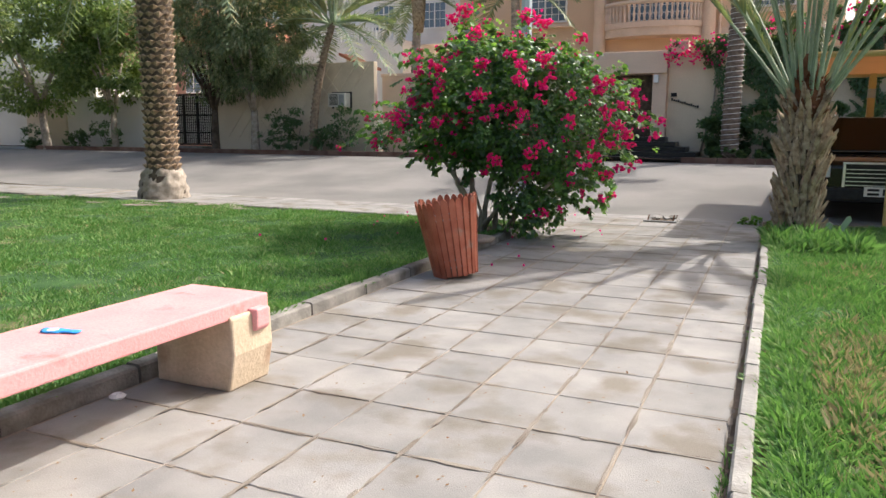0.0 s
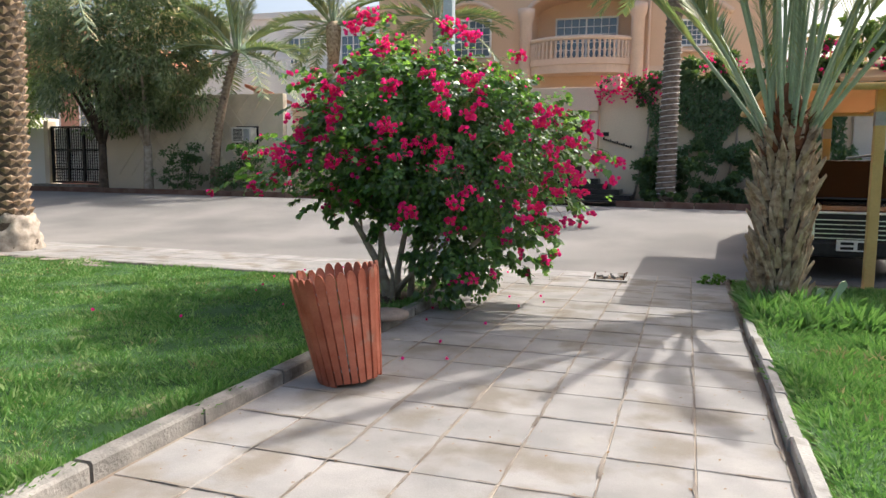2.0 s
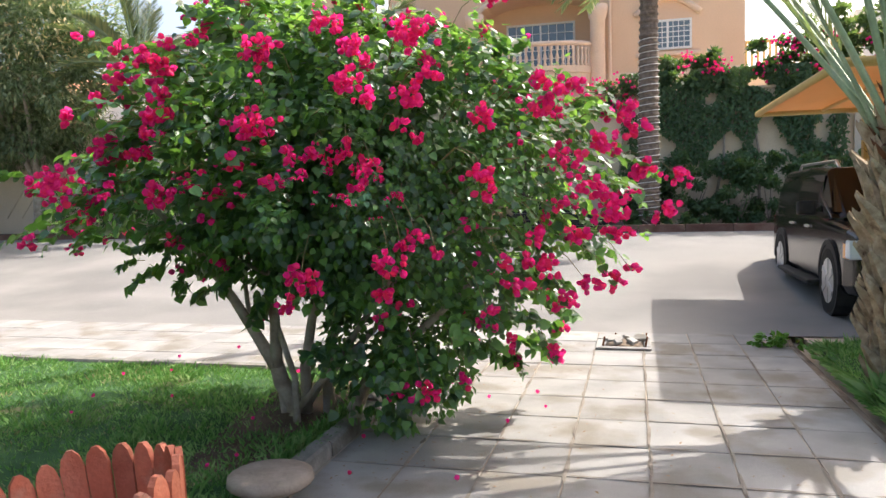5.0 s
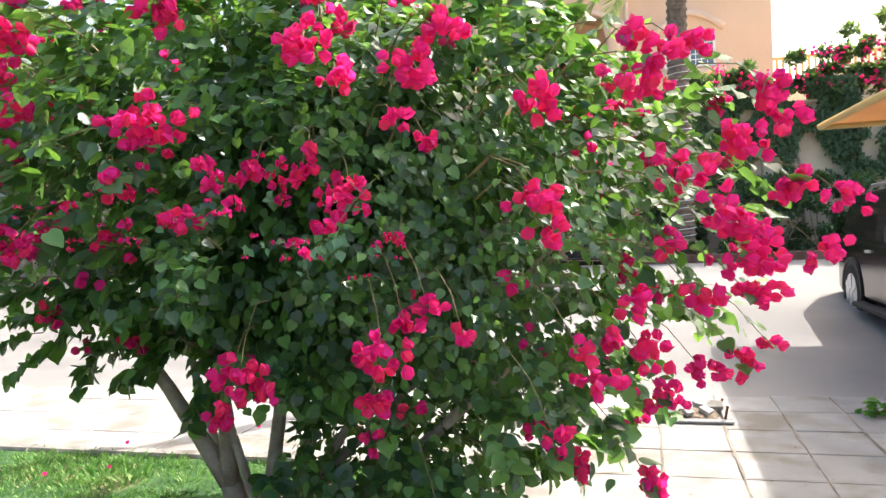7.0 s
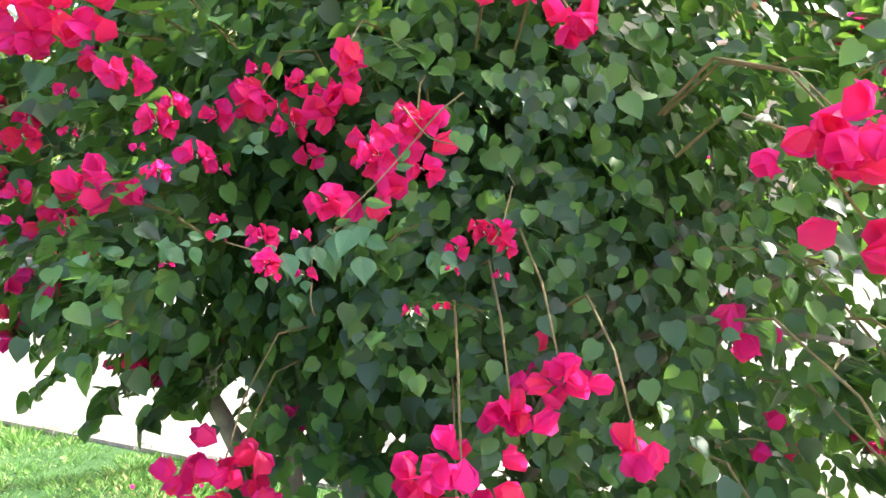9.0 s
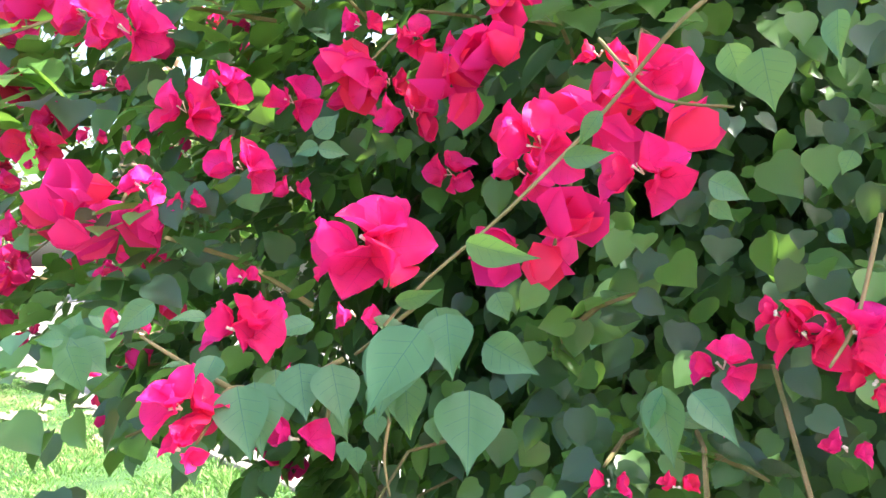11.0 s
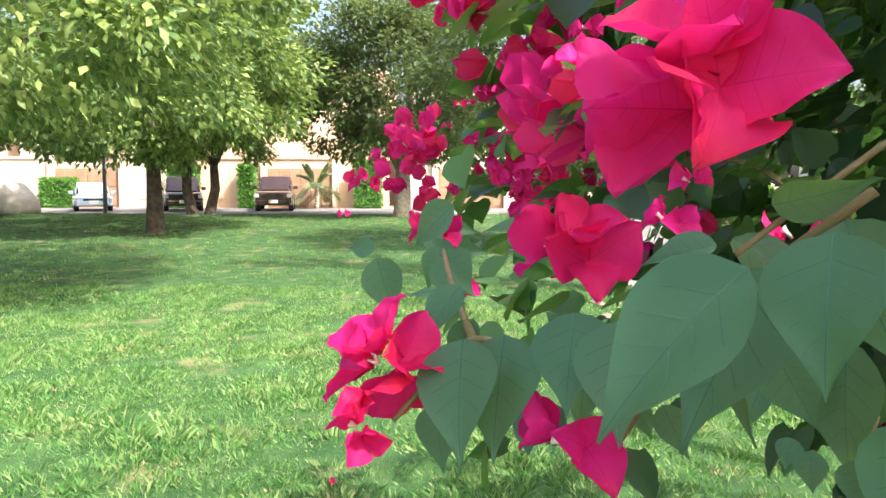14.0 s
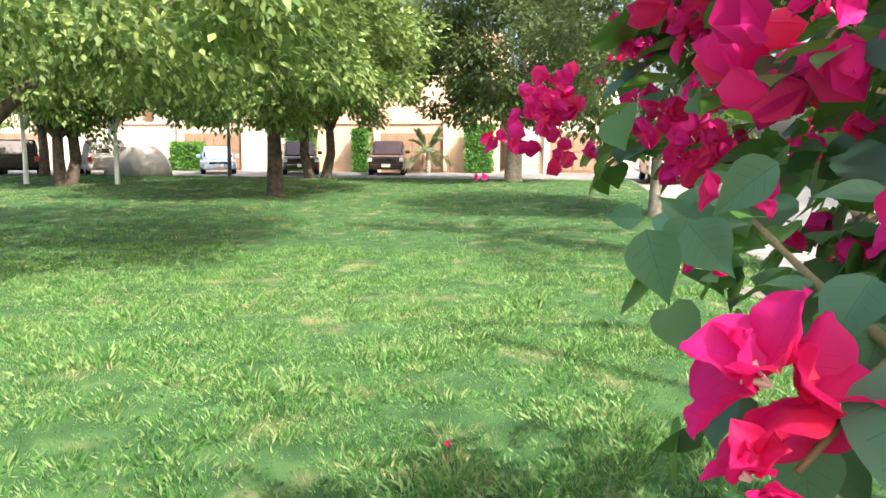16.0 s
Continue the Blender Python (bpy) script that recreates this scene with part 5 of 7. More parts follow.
near_leaf((-2.776, 8.814, 1.549), (-2.783, 8.806, 1.531), 0.70, 20.0)
near_leaf((-2.773, 8.825, 1.538), (-2.756, 8.822, 1.536), 0.60, -20.0)
near_leaf((-2.775, 8.862, 1.652), (-2.758, 8.871, 1.643), 0.80, 0.0)
near_leaf((-2.775, 8.863, 1.641), (-2.766, 8.869, 1.631), 0.70, 20.0)
near_leaf((-2.723, 8.799, 1.694), (-2.721, 8.806, 1.670), 0.90, 0.0)
near_leaf((-2.697, 8.805, 1.705), (-2.696, 8.800, 1.685), 0.60, 20.0)
near_leaf((-2.738, 8.802, 1.700), (-2.734, 8.809, 1.682), 0.80, 0.0)
near_leaf((-2.730, 8.931, 1.670), (-2.736, 8.931, 1.658), 0.90, 0.0)
near_leaf((-2.742, 8.932, 1.628), (-2.734, 8.935, 1.622), 0.90, 0.0)
near_leaf((-2.730, 8.904, 1.581), (-2.749, 8.897, 1.576), 0.60, 0.0)
near_leaf((-2.816, 8.728, 1.617), (-2.790, 8.738, 1.608), 0.45, 40.0)
near_leaf((-3.027, 8.648, 1.579), (-3.019, 8.669, 1.575), 0.60, 10.0)
near_leaf((-2.970, 8.658, 1.587), (-2.976, 8.641, 1.573), 0.70, 0.0)
near_leaf((-3.002, 8.626, 1.569), (-3.005, 8.614, 1.570), 0.80, 0.0)
near_leaf((-3.000, 8.628, 1.564), (-2.995, 8.635, 1.541), 0.80, 0.0)
near_leaf((-2.813, 8.791, 1.660), (-2.794, 8.804, 1.661), 0.40, 30.0)
near_leaf((-2.798, 8.797, 1.680), (-2.809, 8.793, 1.665), 0.50, 0.0)
near_leaf((-3.106, 8.848, 1.715), (-3.093, 8.860, 1.733), 0.80, 0.0)
near_leaf((-3.107, 8.849, 1.706), (-3.118, 8.834, 1.700), 0.80, 0.0)
near_leaf((-3.106, 8.851, 1.704), (-3.092, 8.871, 1.702), 0.70, 0.0)
near_leaf((-3.078, 8.653, 1.563), (-3.077, 8.659, 1.579), 0.90, 0.0)
near_leaf((-3.078, 8.653, 1.563), (-3.068, 8.675, 1.562), 0.70, 10.0)
near_leaf((-3.077, 8.653, 1.562), (-3.071, 8.645, 1.543), 0.80, -10.0)
near_leaf((-3.078, 8.652, 1.563), (-3.080, 8.641, 1.572), 0.70, 0.0)
near_leaf((-3.067, 8.653, 1.560), (-3.056, 8.669, 1.541), 0.90, 0.0)
near_bloom((-3.084, 8.662, 1.542), 0.025, 3)
near_shoot((-2.755, 8.865, 1.758), (-2.781, 8.840, 1.729), (-2.821, 8.830, 1.686), (-2.849, 8.791, 1.637), (-2.864, 8.750, 1.602), (-2.863, 8.721, 1.580))
near_shoot((-2.865, 8.752, 1.594), (-2.877, 8.737, 1.578), (-2.890, 8.725, 1.564))
near_shoot((-2.879, 8.710, 1.564), (-2.887, 8.681, 1.552), (-2.899, 8.664, 1.553), (-2.891, 8.651, 1.542), (-2.887, 8.643, 1.534))
near_shoot((-2.899, 8.664, 1.553), (-2.935, 8.659, 1.561), (-2.976, 8.655, 1.571))
near_shoot((-2.887, 8.712, 1.554), (-2.885, 8.706, 1.538), (-2.879, 8.695, 1.524))
near_shoot((-2.719, 8.938, 1.637), (-2.721, 8.907, 1.585), (-2.726, 8.882, 1.561))
near_shoot((-2.976, 8.820, 1.508), (-2.974, 8.814, 1.483), (-2.967, 8.813, 1.460))
near_shoot((-2.869, 8.901, 1.754), (-2.820, 8.885, 1.707), (-2.771, 8.879, 1.692))

# ---- villas and walls across the street ----


def wall(name, x0, x1, y, z0, z1, material, label, cap=0.0, thick=0.25):
    g = Geo().box((x0, y, z0), (x1, y + thick, z1))
    w = solid(name, g, material, label, "wall", kind="structure")
    if cap:
        part("coping", Geo().box((x0 - 0.03, y - 0.06, z1), (x1 + 0.03, y + thick + 0.06, z1 + cap)), material, w, bevel=0.02)
    return w


W = wall("wall_garden_grey", -20.8, -13.5, 24.0, 0.5, 3.98, M_WALL, "grey-beige garden wall with a faint diamond relief")
# raised diamond lines on the wall
for sgn in (1, -1):
    for k in range(-4, 17):
        x0 = -20.8 + k * 0.55
        a, b = (x0, 1.2), (x0 + 2.7 * sgn * 0.8, 3.9)
        g = Geo()
        lo, hi = (a, b)
        if min(lo[0], hi[0]) < -20.7 or max(lo[0], hi[0]) > -13.6:
            continue
        g.add([(lo[0] - 0.015, 23.972, lo[1]), (lo[0] + 0.015, 23.972, lo[1]), (hi[0] + 0.015, 23.972, hi[1]), (hi[0] - 0.015, 23.972, hi[1]), (lo[0] - 0.03, 24.0, lo[1]), (lo[0] + 0.03, 24.0, lo[1]), (hi[0] + 0.03, 24.0, hi[1]), (hi[0] - 0.03, 24.0, hi[1])], [(0, 1, 2, 3), (0, 3, 7, 4), (1, 5, 6, 2)])
        part("relief_rib", g, M_WALL, W)
wall("wall_garden_beige", -13.48, -6.4, 24.6, 0.5, 3.45, M_VILLALIGHT, "beige garden wall with a plain coping", cap=0.12)
wall("wall_white", -36, -23.62, 24.2, 0.4, 2.9, M_WHITE, "white boundary wall behind the shrubs")
wall("wall_entry", -3.28, 3.1, 25.0, 0.5, 3.95, M_WALLCREAM, "cream garden wall overgrown with climbing vines", cap=0.08)
for x in (-23.6, -20.98):
    solid("gate_post", Geo().box((x - 0.02, 23.95, 0.5), (x + 0.2, 24.35, 3.15)), M_WALL, "plastered gate post of the garden wall", "gate post", bevel=0.02)


def gate():
    t = thing("iron_gate", "black wrought-iron double gate with white lattice, closed", "gate", (-22.2, 24.1, 0.86))
    part("frame", Geo().box((-1.2, -0.03, 0), (1.2, 0.03, 0.08)).box((-1.2, -0.03, 0.081), (-1.12, 0.03, 2.1)).box((1.12, -0.03, 0.081), (1.2, 0.03, 2.1)).box((-1.119, -0.03, 2.03), (1.119, 0.03, 2.1)), M_BLACKIRON, t)
    for x in (-0.42, 0.3):
        part("stile", Geo().box((x - 0.05, -0.035, 0.082), (x + 0.05, 0.035, 2.028)), M_BLACKIRON, t)
    for z in (0.5, 1.2):
        part("rail", Geo().box((-1.118, -0.025, z), (1.118, 0.025, z + 0.05)), M_BLACKIRON, t)
    for i in range(22):
        x = -1.08 + i * 0.103
        part("bar", Geo().box((x - 0.012, 0.0, 0.083), (x + 0.012, 0.02, 2.025)), M_BLACKIRON, t)
    for i in range(17):
        z = 0.16 + i * 0.11
        part("cross_bar", Geo().box((-1.115, 0.0205, z), (1.115, 0.03, z + 0.018)), M_BLACKIRON, t)
    part("backing", Geo().box((-1.1, 0.06, 0.09), (1.1, 0.08, 2.02)), M_WHITEPAINT, t, "white sheet behind the lattice")
    solid("gate_step", Geo().box((-23.4, 23.2, 0.55), (-20.9, 24.0, 0.84)), M_KERB, "low concrete step in front of the gate", "step", bevel=0.02)


gate()


def air_conditioner():
    t = thing("air_conditioner", "old window air conditioner fixed in the garden wall", "air conditioner", (-14.85, 23.75, 2.36))
    part("casing", Geo().box((-0.37, -0.16, 0), (0.37, 0.26, 0.5)), M_ACGREY, t, bevel=0.015)
    part("frame", Geo().box((-0.42, 0.2, -0.05), (-0.371, 0.25, 0.55)).box((0.371, 0.2, -0.05), (0.42, 0.25, 0.55)).box((-0.37, 0.2, 0.502), (0.37, 0.25, 0.55)), M_BLACKIRON, t)
    for i in range(9):
        part("louvre", Geo().box((-0.3, -0.172, 0.06 + i * 0.045), (0.06, -0.16, 0.085 + i * 0.045)), M_PLASTIC, t)
    part("side_vent", Geo().box((0.1, -0.17, 0.06), (0.32, -0.161, 0.44)), M_STEEL, t)


air_conditioner()



def wall_sign():
    """House number and slanting metal lettering beside the steps, as plain bars."""
    t = thing("house_sign", "small dark house number and slanting metal lettering on the wall", "sign", (-3.1, 24.975, 2.5))
    part("number_plate", Geo().box((-0.08, -0.012, 0.12), (0.1, 0.0, 0.24)), M_BLACKIRON, t)
    for k in range(13):
        h = 0.055 + 0.03 * ((k * 7) % 3 == 0)
        part("letter", Geo().box((-0.06 + 0.066 * k, -0.02, -0.02 * k), (-0.012 + 0.066 * k, 0.0, -0.02 * k + h)), M_BLACKIRON, t)


wall_sign()

# red kerb of the far side
kg = Geo().box((-0.49, 0, -0.1), (0.49, 0.22, 0.16)).mesh("kerb_stone")
kg.materials.append(M_REDKERB)
fk = thing("kerb_far", "faded red painted kerb along the planting bed", "kerb", kind="structure")
for i in range(100):
    x = -62 + i * 1.0
    if -5.2 < x < -2.6 or -32.5 < x < -29.2:
        continue
    part("kerb_stone", kg, M_REDKERB, fk).location = (x, 22.42, gz(x, 22.6))


def steps():
    t = thing("entrance_steps", "black granite entrance steps up to the villa gate", "steps", (0, 0, 0))
    for i in range(5):
        part("step", Geo().box((-4.9 + 0.1 * i, 23.1 + i * 0.32, 0.6 if i == 0 else 0.6 + i * 0.15), (-1.85 - 0.34 * i, 25.3, 0.75 + i * 0.15)), M_BLACKSTONE, t, bevel=0.01)
    solid("entrance_landing", Geo().box((-5.6, 22.5, 0.45), (-1.9, 23.6, 0.6)), M_WHITE, "pale paved landing before the entrance steps", "paving", bevel=0.01)


steps()


def bush_bed():
    g = Geo()
    n = 22
    g.v = [(-3.9, 10.1, 0.075)] + [(-3.95 + (0.5 + 0.1 * math.sin(3 * a)) * math.cos(a) * 0.85, 10.1 + 1.1 * math.sin(a), 0.035) for a in [2 * math.pi * i / n for i in range(n)]]
    g.f = [(0, 1 + i, 1 + (i + 1) % n) for i in range(n)]
    solid("bush_bed", g, M_BED, "bare dark soil round the foot of the bush", "soil", kind="structure", smooth=True)


bush_bed()


def entrance():
    t = thing("entrance_gateway", "beige gateway with flat lintel over a dark door", "gateway", (0, 0, 0))
    part("lintel", Geo().box((-6.9, 24.7, 3.35), (-3.3, 25.6, 4.05)), M_VILLALIGHT, t, bevel=0.02)
    for x in (-6.8, -3.75):
        part("pier", Geo().box((x, 24.8, 0.5), (x + 0.44, 25.5, 3.348)), M_VILLALIGHT, t, bevel=0.02)
    part("door", Geo().box((-6.35, 25.3, 1.2), (-3.76, 25.36, 3.345)), M_DARKBARK, t, "dark wooden door")
    for i in range(4):
        part("door_panel", Geo().box((-6.2 + i * 0.62, 25.26, 1.4), (-5.7 + i * 0.62, 25.299, 3.1)), M_DARKBARK, t, bevel=0.01)
    part("wall_lamp", Geo().box((-3.7, 24.62, 3.05), (-3.55, 24.795, 3.3)), M_WHITEPAINT, t, bevel=0.02)
    solid("brick_pillar", Geo().box((-3.22, 24.8, 3.96), (-2.7, 25.3, 4.35)), M_VILLALIGHT, "square cap pillar on the garden wall", "pillar", bevel=0.02)


entrance()


def arch_window(t, x0, x1, z0, z1, y, rise, cols, rows, sill=True):
    w = part("window", Geo().box((x0, y - 0.01, z0), (x1, y + 0.02, z1)), M_PANE, t, "white framed window with lattice bars")
    for a, b in (((x0 - 0.07, y - 0.06, z0 - 0.07), (x1 + 0.07, y, z0)), ((x0 - 0.07, y - 0.06, z1), (x1 + 0.07, y, z1 + 0.07)), ((x0 - 0.07, y - 0.06, z0 + 0.001), (x0, y, z1 - 0.001)), ((x1, y - 0.06, z0 + 0.001), (x1 + 0.07, y, z1 - 0.001))):
        part("window_frame", Geo().box(a, b), M_WHITEPAINT, w)
    for i in range(1, cols):
        x = x0 + (x1 - x0) * i / cols
        wd = 0.035 if i == cols // 2 else 0.012
        part("glazing_bar", Geo().box((x - wd, y - 0.04, z0 + 0.002), (x + wd, y - 0.012, z1 - 0.002)), M_WHITEPAINT, w)
    for i in range(1, rows):
        z = z0 + (z1 - z0) * i / rows
        part("glazing_bar", Geo().box((x0 + 0.002, y - 0.035, z - 0.012), (x1 - 0.002, y - 0.0125, z + 0.012)), M_WHITEPAINT, w)
    if rise:
        pts = []
        for i in range(13):
            u = i / 12
            pts.append((x0 - 0.35 + (x1 - x0 + 0.7) * u, y - 0.05, z1 + 0.25 + rise * math.sin(math.pi * u)))
        part("hood_moulding", Geo().tube(pts, 0.11, 6), M_VILLALIGHT, t, smooth=True)
    if sill:
        part("window_sill", Geo().box((x0 - 0.35, y - 0.2, z0 - 0.3), (x1 + 0.35, y, z0 - 0.16)), M_VILLALIGHT, t, bevel=0.03)


def villa():
    t = thing("tan_villa", "tan stuccoed villa with a curved balustraded balcony", "house", (0, 0, 0))
    # facade with the balcony recess left open
    part("wall", Geo().box((-13.5, 32, 0.4), (-6.9, 42, 10.6)), M_VILLA, t)
    part("wall", Geo().box((-2.9, 32, 0.4), (2.02, 42, 10.6)), M_VILLA, t)
    part("wall", Geo().box((-6.898, 32.001, 0.4), (-2.902, 42, 5.3)), M_VILLA, t)
    part("wall", Geo().box((-6.898, 33.4, 5.301), (-2.902, 42, 10.6)), M_VILLA, t)
    # arch spandrel over the recess
    out = [(-6.898, 10.6), (-2.902, 10.6), (-2.902, 7.9)] + [(-4.9 + 1.99 * math.cos(math.pi * i / 12), 7.9 + 0.6 * math.sin(math.pi * i / 12)) for i in range(1, 12)] + [(-6.898, 7.9)]
    part("arch", Geo().slab(out, 1, 32.0, 33.398), M_VILLA, t)
    part("arch_moulding", Geo().tube([(-4.9 + 2.1 * math.cos(math.pi * i / 14), 31.95, 7.9 + 0.68 * math.sin(math.pi * i / 14)) for i in range(15)], 0.1, 6), M_VILLALIGHT, t, smooth=True)
    for x in (-7.05, -2.75):
        c = part("column", Geo().lathe([(0.34, 0.4), (0.34, 0.8), (0.26, 0.9), (0.25, 7.4), (0.3, 7.5), (0.34, 7.7), (0.34, 7.9)], 16, (x, 31.7, 0)), M_VILLALIGHT, t, smooth=True)
    # bowed balcony
    n = 16
    arc = [(-4.9 + 1.98 * math.cos(math.pi * (1 + i / n)), 31.9 + 1.0 * math.sin(math.pi * (1 + i / n))) for i in range(n + 1)]
    part("balcony_slab", Geo().slab([(x, y) for x, y in arc] + [(-2.92, 33.39), (-6.88, 33.39)], 2, 5.301, 5.62), M_VILLALIGHT, t)
    part("balcony_lip", Geo().slab([(-4.9 + (x + 4.9) * 1.03, 31.9 + (y - 31.9) * 1.05) for x, y in arc], 2, 5.621, 5.85), M_VILLALIGHT, t)
    part("handrail", Geo().tube([(x, y, 6.6) for x, y in arc], 0.085, 8), M_VILLALIGHT, t, smooth=True)
    bal = Geo().lathe([(0.06, 0), (0.06, 0.06), (0.035, 0.1), (0.065, 0.28), (0.03, 0.45), (0.05, 0.55), (0.06, 0.66)], 10).mesh("baluster", True)
    bal.materials.append(M_VILLALIGHT)
    for i in range(29):
        a = math.pi * (1 + (i + 0.5) / 29)
        part("baluster", bal, M_VILLALIGHT, t).location = (-4.9 + 1.97 * math.cos(a), 31.9 + 0.99 * math.sin(a), 5.852)
    arch_window(t, -6.1, -3.7, 5.9, 7.75, 33.38, 0, 8, 6, False)
    arch_window(t, -1.15, 0.27, 6.36, 7.22, 31.99, 0.55, 8, 5)
    arch_window(t, -10.4, -8.6, 6.2, 7.6, 31.99, 0.5, 6, 5)
    part("string_course", Geo().box((-2.6, 31.93, 5.35), (2.06, 31.999, 5.6)), M_VILLALIGHT, t)
    part("cornice", Geo().box((-13.6, 31.7, 9.8), (2.15, 31.999, 10.7)), M_VILLALIGHT, t)
    part("downpipe", Geo().tube([(-2.35, 31.9, 0.6), (-2.35, 31.9, 9.8)], 0.06, 8), M_VILLALIGHT, t)


villa()


def back_houses():
    t = thing("white_villa", "white villa with an upper balustraded terrace", "house", (0, 0, 0))
    zt, xe = 6.29, -18.48
    part("wall", Geo().box((-26.5, 36, 0.4), (xe, 46, zt)), M_WHITE, t)
    part("upper_wall", Geo().box((-26.5, 38.5, zt + 0.001), (xe + 2.4, 46, 9.6)), M_WHITE, t)
    part("terrace_rail", Geo().box((-24, 36.0, zt + 0.72), (xe, 36.16, zt + 0.85)), M_WHITEPAINT, t)
    bl = Geo().lathe([(0.07, 0), (0.04, 0.1), (0.08, 0.35), (0.04, 0.6), (0.06, 0.71)], 8).mesh("baluster", True)
    bl.materials.append(M_WHITEPAINT)
    for i in range(int((xe + 24) / 0.22)):
        part("baluster", bl, M_WHITEPAINT, t).location = (-23.9 + i * 0.22, 36.08, zt + 0.003)
    for x in (-21.6, -18.4):
        arch_window(t, x, x + 1.3, zt + 0.9, zt + 2.2, 38.49, 0, 4, 3, False)
    part("cornice", Geo().box((-26.7, 38.3, 9.601), (xe + 2.6, 46, 9.9)), M_WHITE, t)
    t = thing("brick_house", "house with red tiled roof behind the trees", "house", (0, 0, 0))
    part("wall", Geo().box((-40, 33, 0.4), (-28, 43, 6.2)), M_BRICK, t)
    part("roof", Geo().slab([(-40.5, 6.2), (-27.5, 6.2), (-30.5, 8.4), (-37.5, 8.4)], 1, 32.6, 43.4), M_ROOFTILE, t)
    for k in range(4):
        arch_window(t, -39 + k * 2.8, -37.6 + k * 2.8, 3.6, 5.0, 32.99, 0, 3, 3)
    t = thing("white_garage", "white garage with a grey-beige roller door", "garage", (0, 0, 0))
    part("wall", Geo().box((-33.4, 24.45, 0.4), (-28.0, 29, 3.6)), M_WHITE, t)
    d = part("roller_door", Geo().box((-32.2, 24.13, 0.6), (-29.6, 24.19, 2.75)), M_WALL, t)
    for i in range(12):
        part("slat", Geo().box((-32.2, 24.1, 0.62 + i * 0.177), (-29.6, 24.129, 0.62 + i * 0.177 + 0.16)), M_WALL, d)
    t = thing("garden_roof", "small red tiled garden roof above the wall", "roof", (-14.9, 25.0, 3.9))
    part("tiles", Geo().add([(-0.7, 0, 0.55), (0.5, 0, 0.02), (0.5, 1.2, 0.02), (-0.7, 1.2, 0.55), (-0.7, 0, 0.45), (0.5, 0, -0.08), (0.5, 1.2, -0.08), (-0.7, 1.2, 0.45)], [(0, 1, 2, 3), (7, 6, 5, 4), (0, 4, 5, 1), (1, 5, 6, 2), (2, 6, 7, 3), (3, 7, 4, 0)]), M_ROOFTILE, t)
    part("post", Geo().box((-0.66, 0.5, -3.3), (-0.5, 0.66, 0.42)), M_WALL, t)
    t = thing("neighbour_house", "cream house with a parapet fence behind the vines", "house", (0, 0, 0))
    part("wall", Geo().box((2.6, 37, 0.4), (22, 48, 6.1)), M_WALLCREAM, t)
    part("upper_wall", Geo().box((7.4, 40, 6.101), (22, 48, 8.8)), M_WHITE, t)
    part("parapet", Geo().box((2.6, 37, 6.102), (7.0, 37.15, 6.25)), M_WALLCREAM, t)
    for i in range(19):
        part("fence_bar", Geo().box((2.7 + i * 0.22, 37.03, 6.251), (2.78 + i * 0.22, 37.1, 7.2)), M_POST, t)
    part("fence_rail", Geo().box((2.6, 37.0, 7.201), (7.0, 37.13, 7.3)), M_POST, t)
    arch_window(t, 8.6, 10.2, 6.9, 8.0, 39.99, 0, 4, 3)
    t = thing("roller_garage", "garage front with a white roller shutter", "garage", (0, 0, 0))
    part("wall", Geo().box((3.12, 25.4, 0.4), (14, 30, 4.6)), M_WALLCREAM, t)
    d = part("roller_shutter", Geo().box((3.6, 25.33, 0.6), (7.6, 25.36, 3.7)), M_ROLLER, t)
    for i in range(22):
        part("slat", Geo().box((3.6, 25.3, 0.62 + i * 0.14), (7.6, 25.329, 0.62 + i * 0.14 + 0.125)), M_ROLLER, d)
    part("awning", Geo().add([(3.0, 25.39, 4.5), (9, 25.39, 4.5), (9, 24.2, 4.1), (3.0, 24.2, 4.1), (3.0, 25.39, 4.4), (9, 25.39, 4.4), (9, 24.2, 4.0), (3.0, 24.2, 4.0)], [(0, 1, 2, 3), (7, 6, 5, 4), (0, 4, 5, 1), (1, 5, 6, 2), (2, 6, 7, 3), (3, 7, 4, 0)]), M_CANOPY, t)


back_houses()


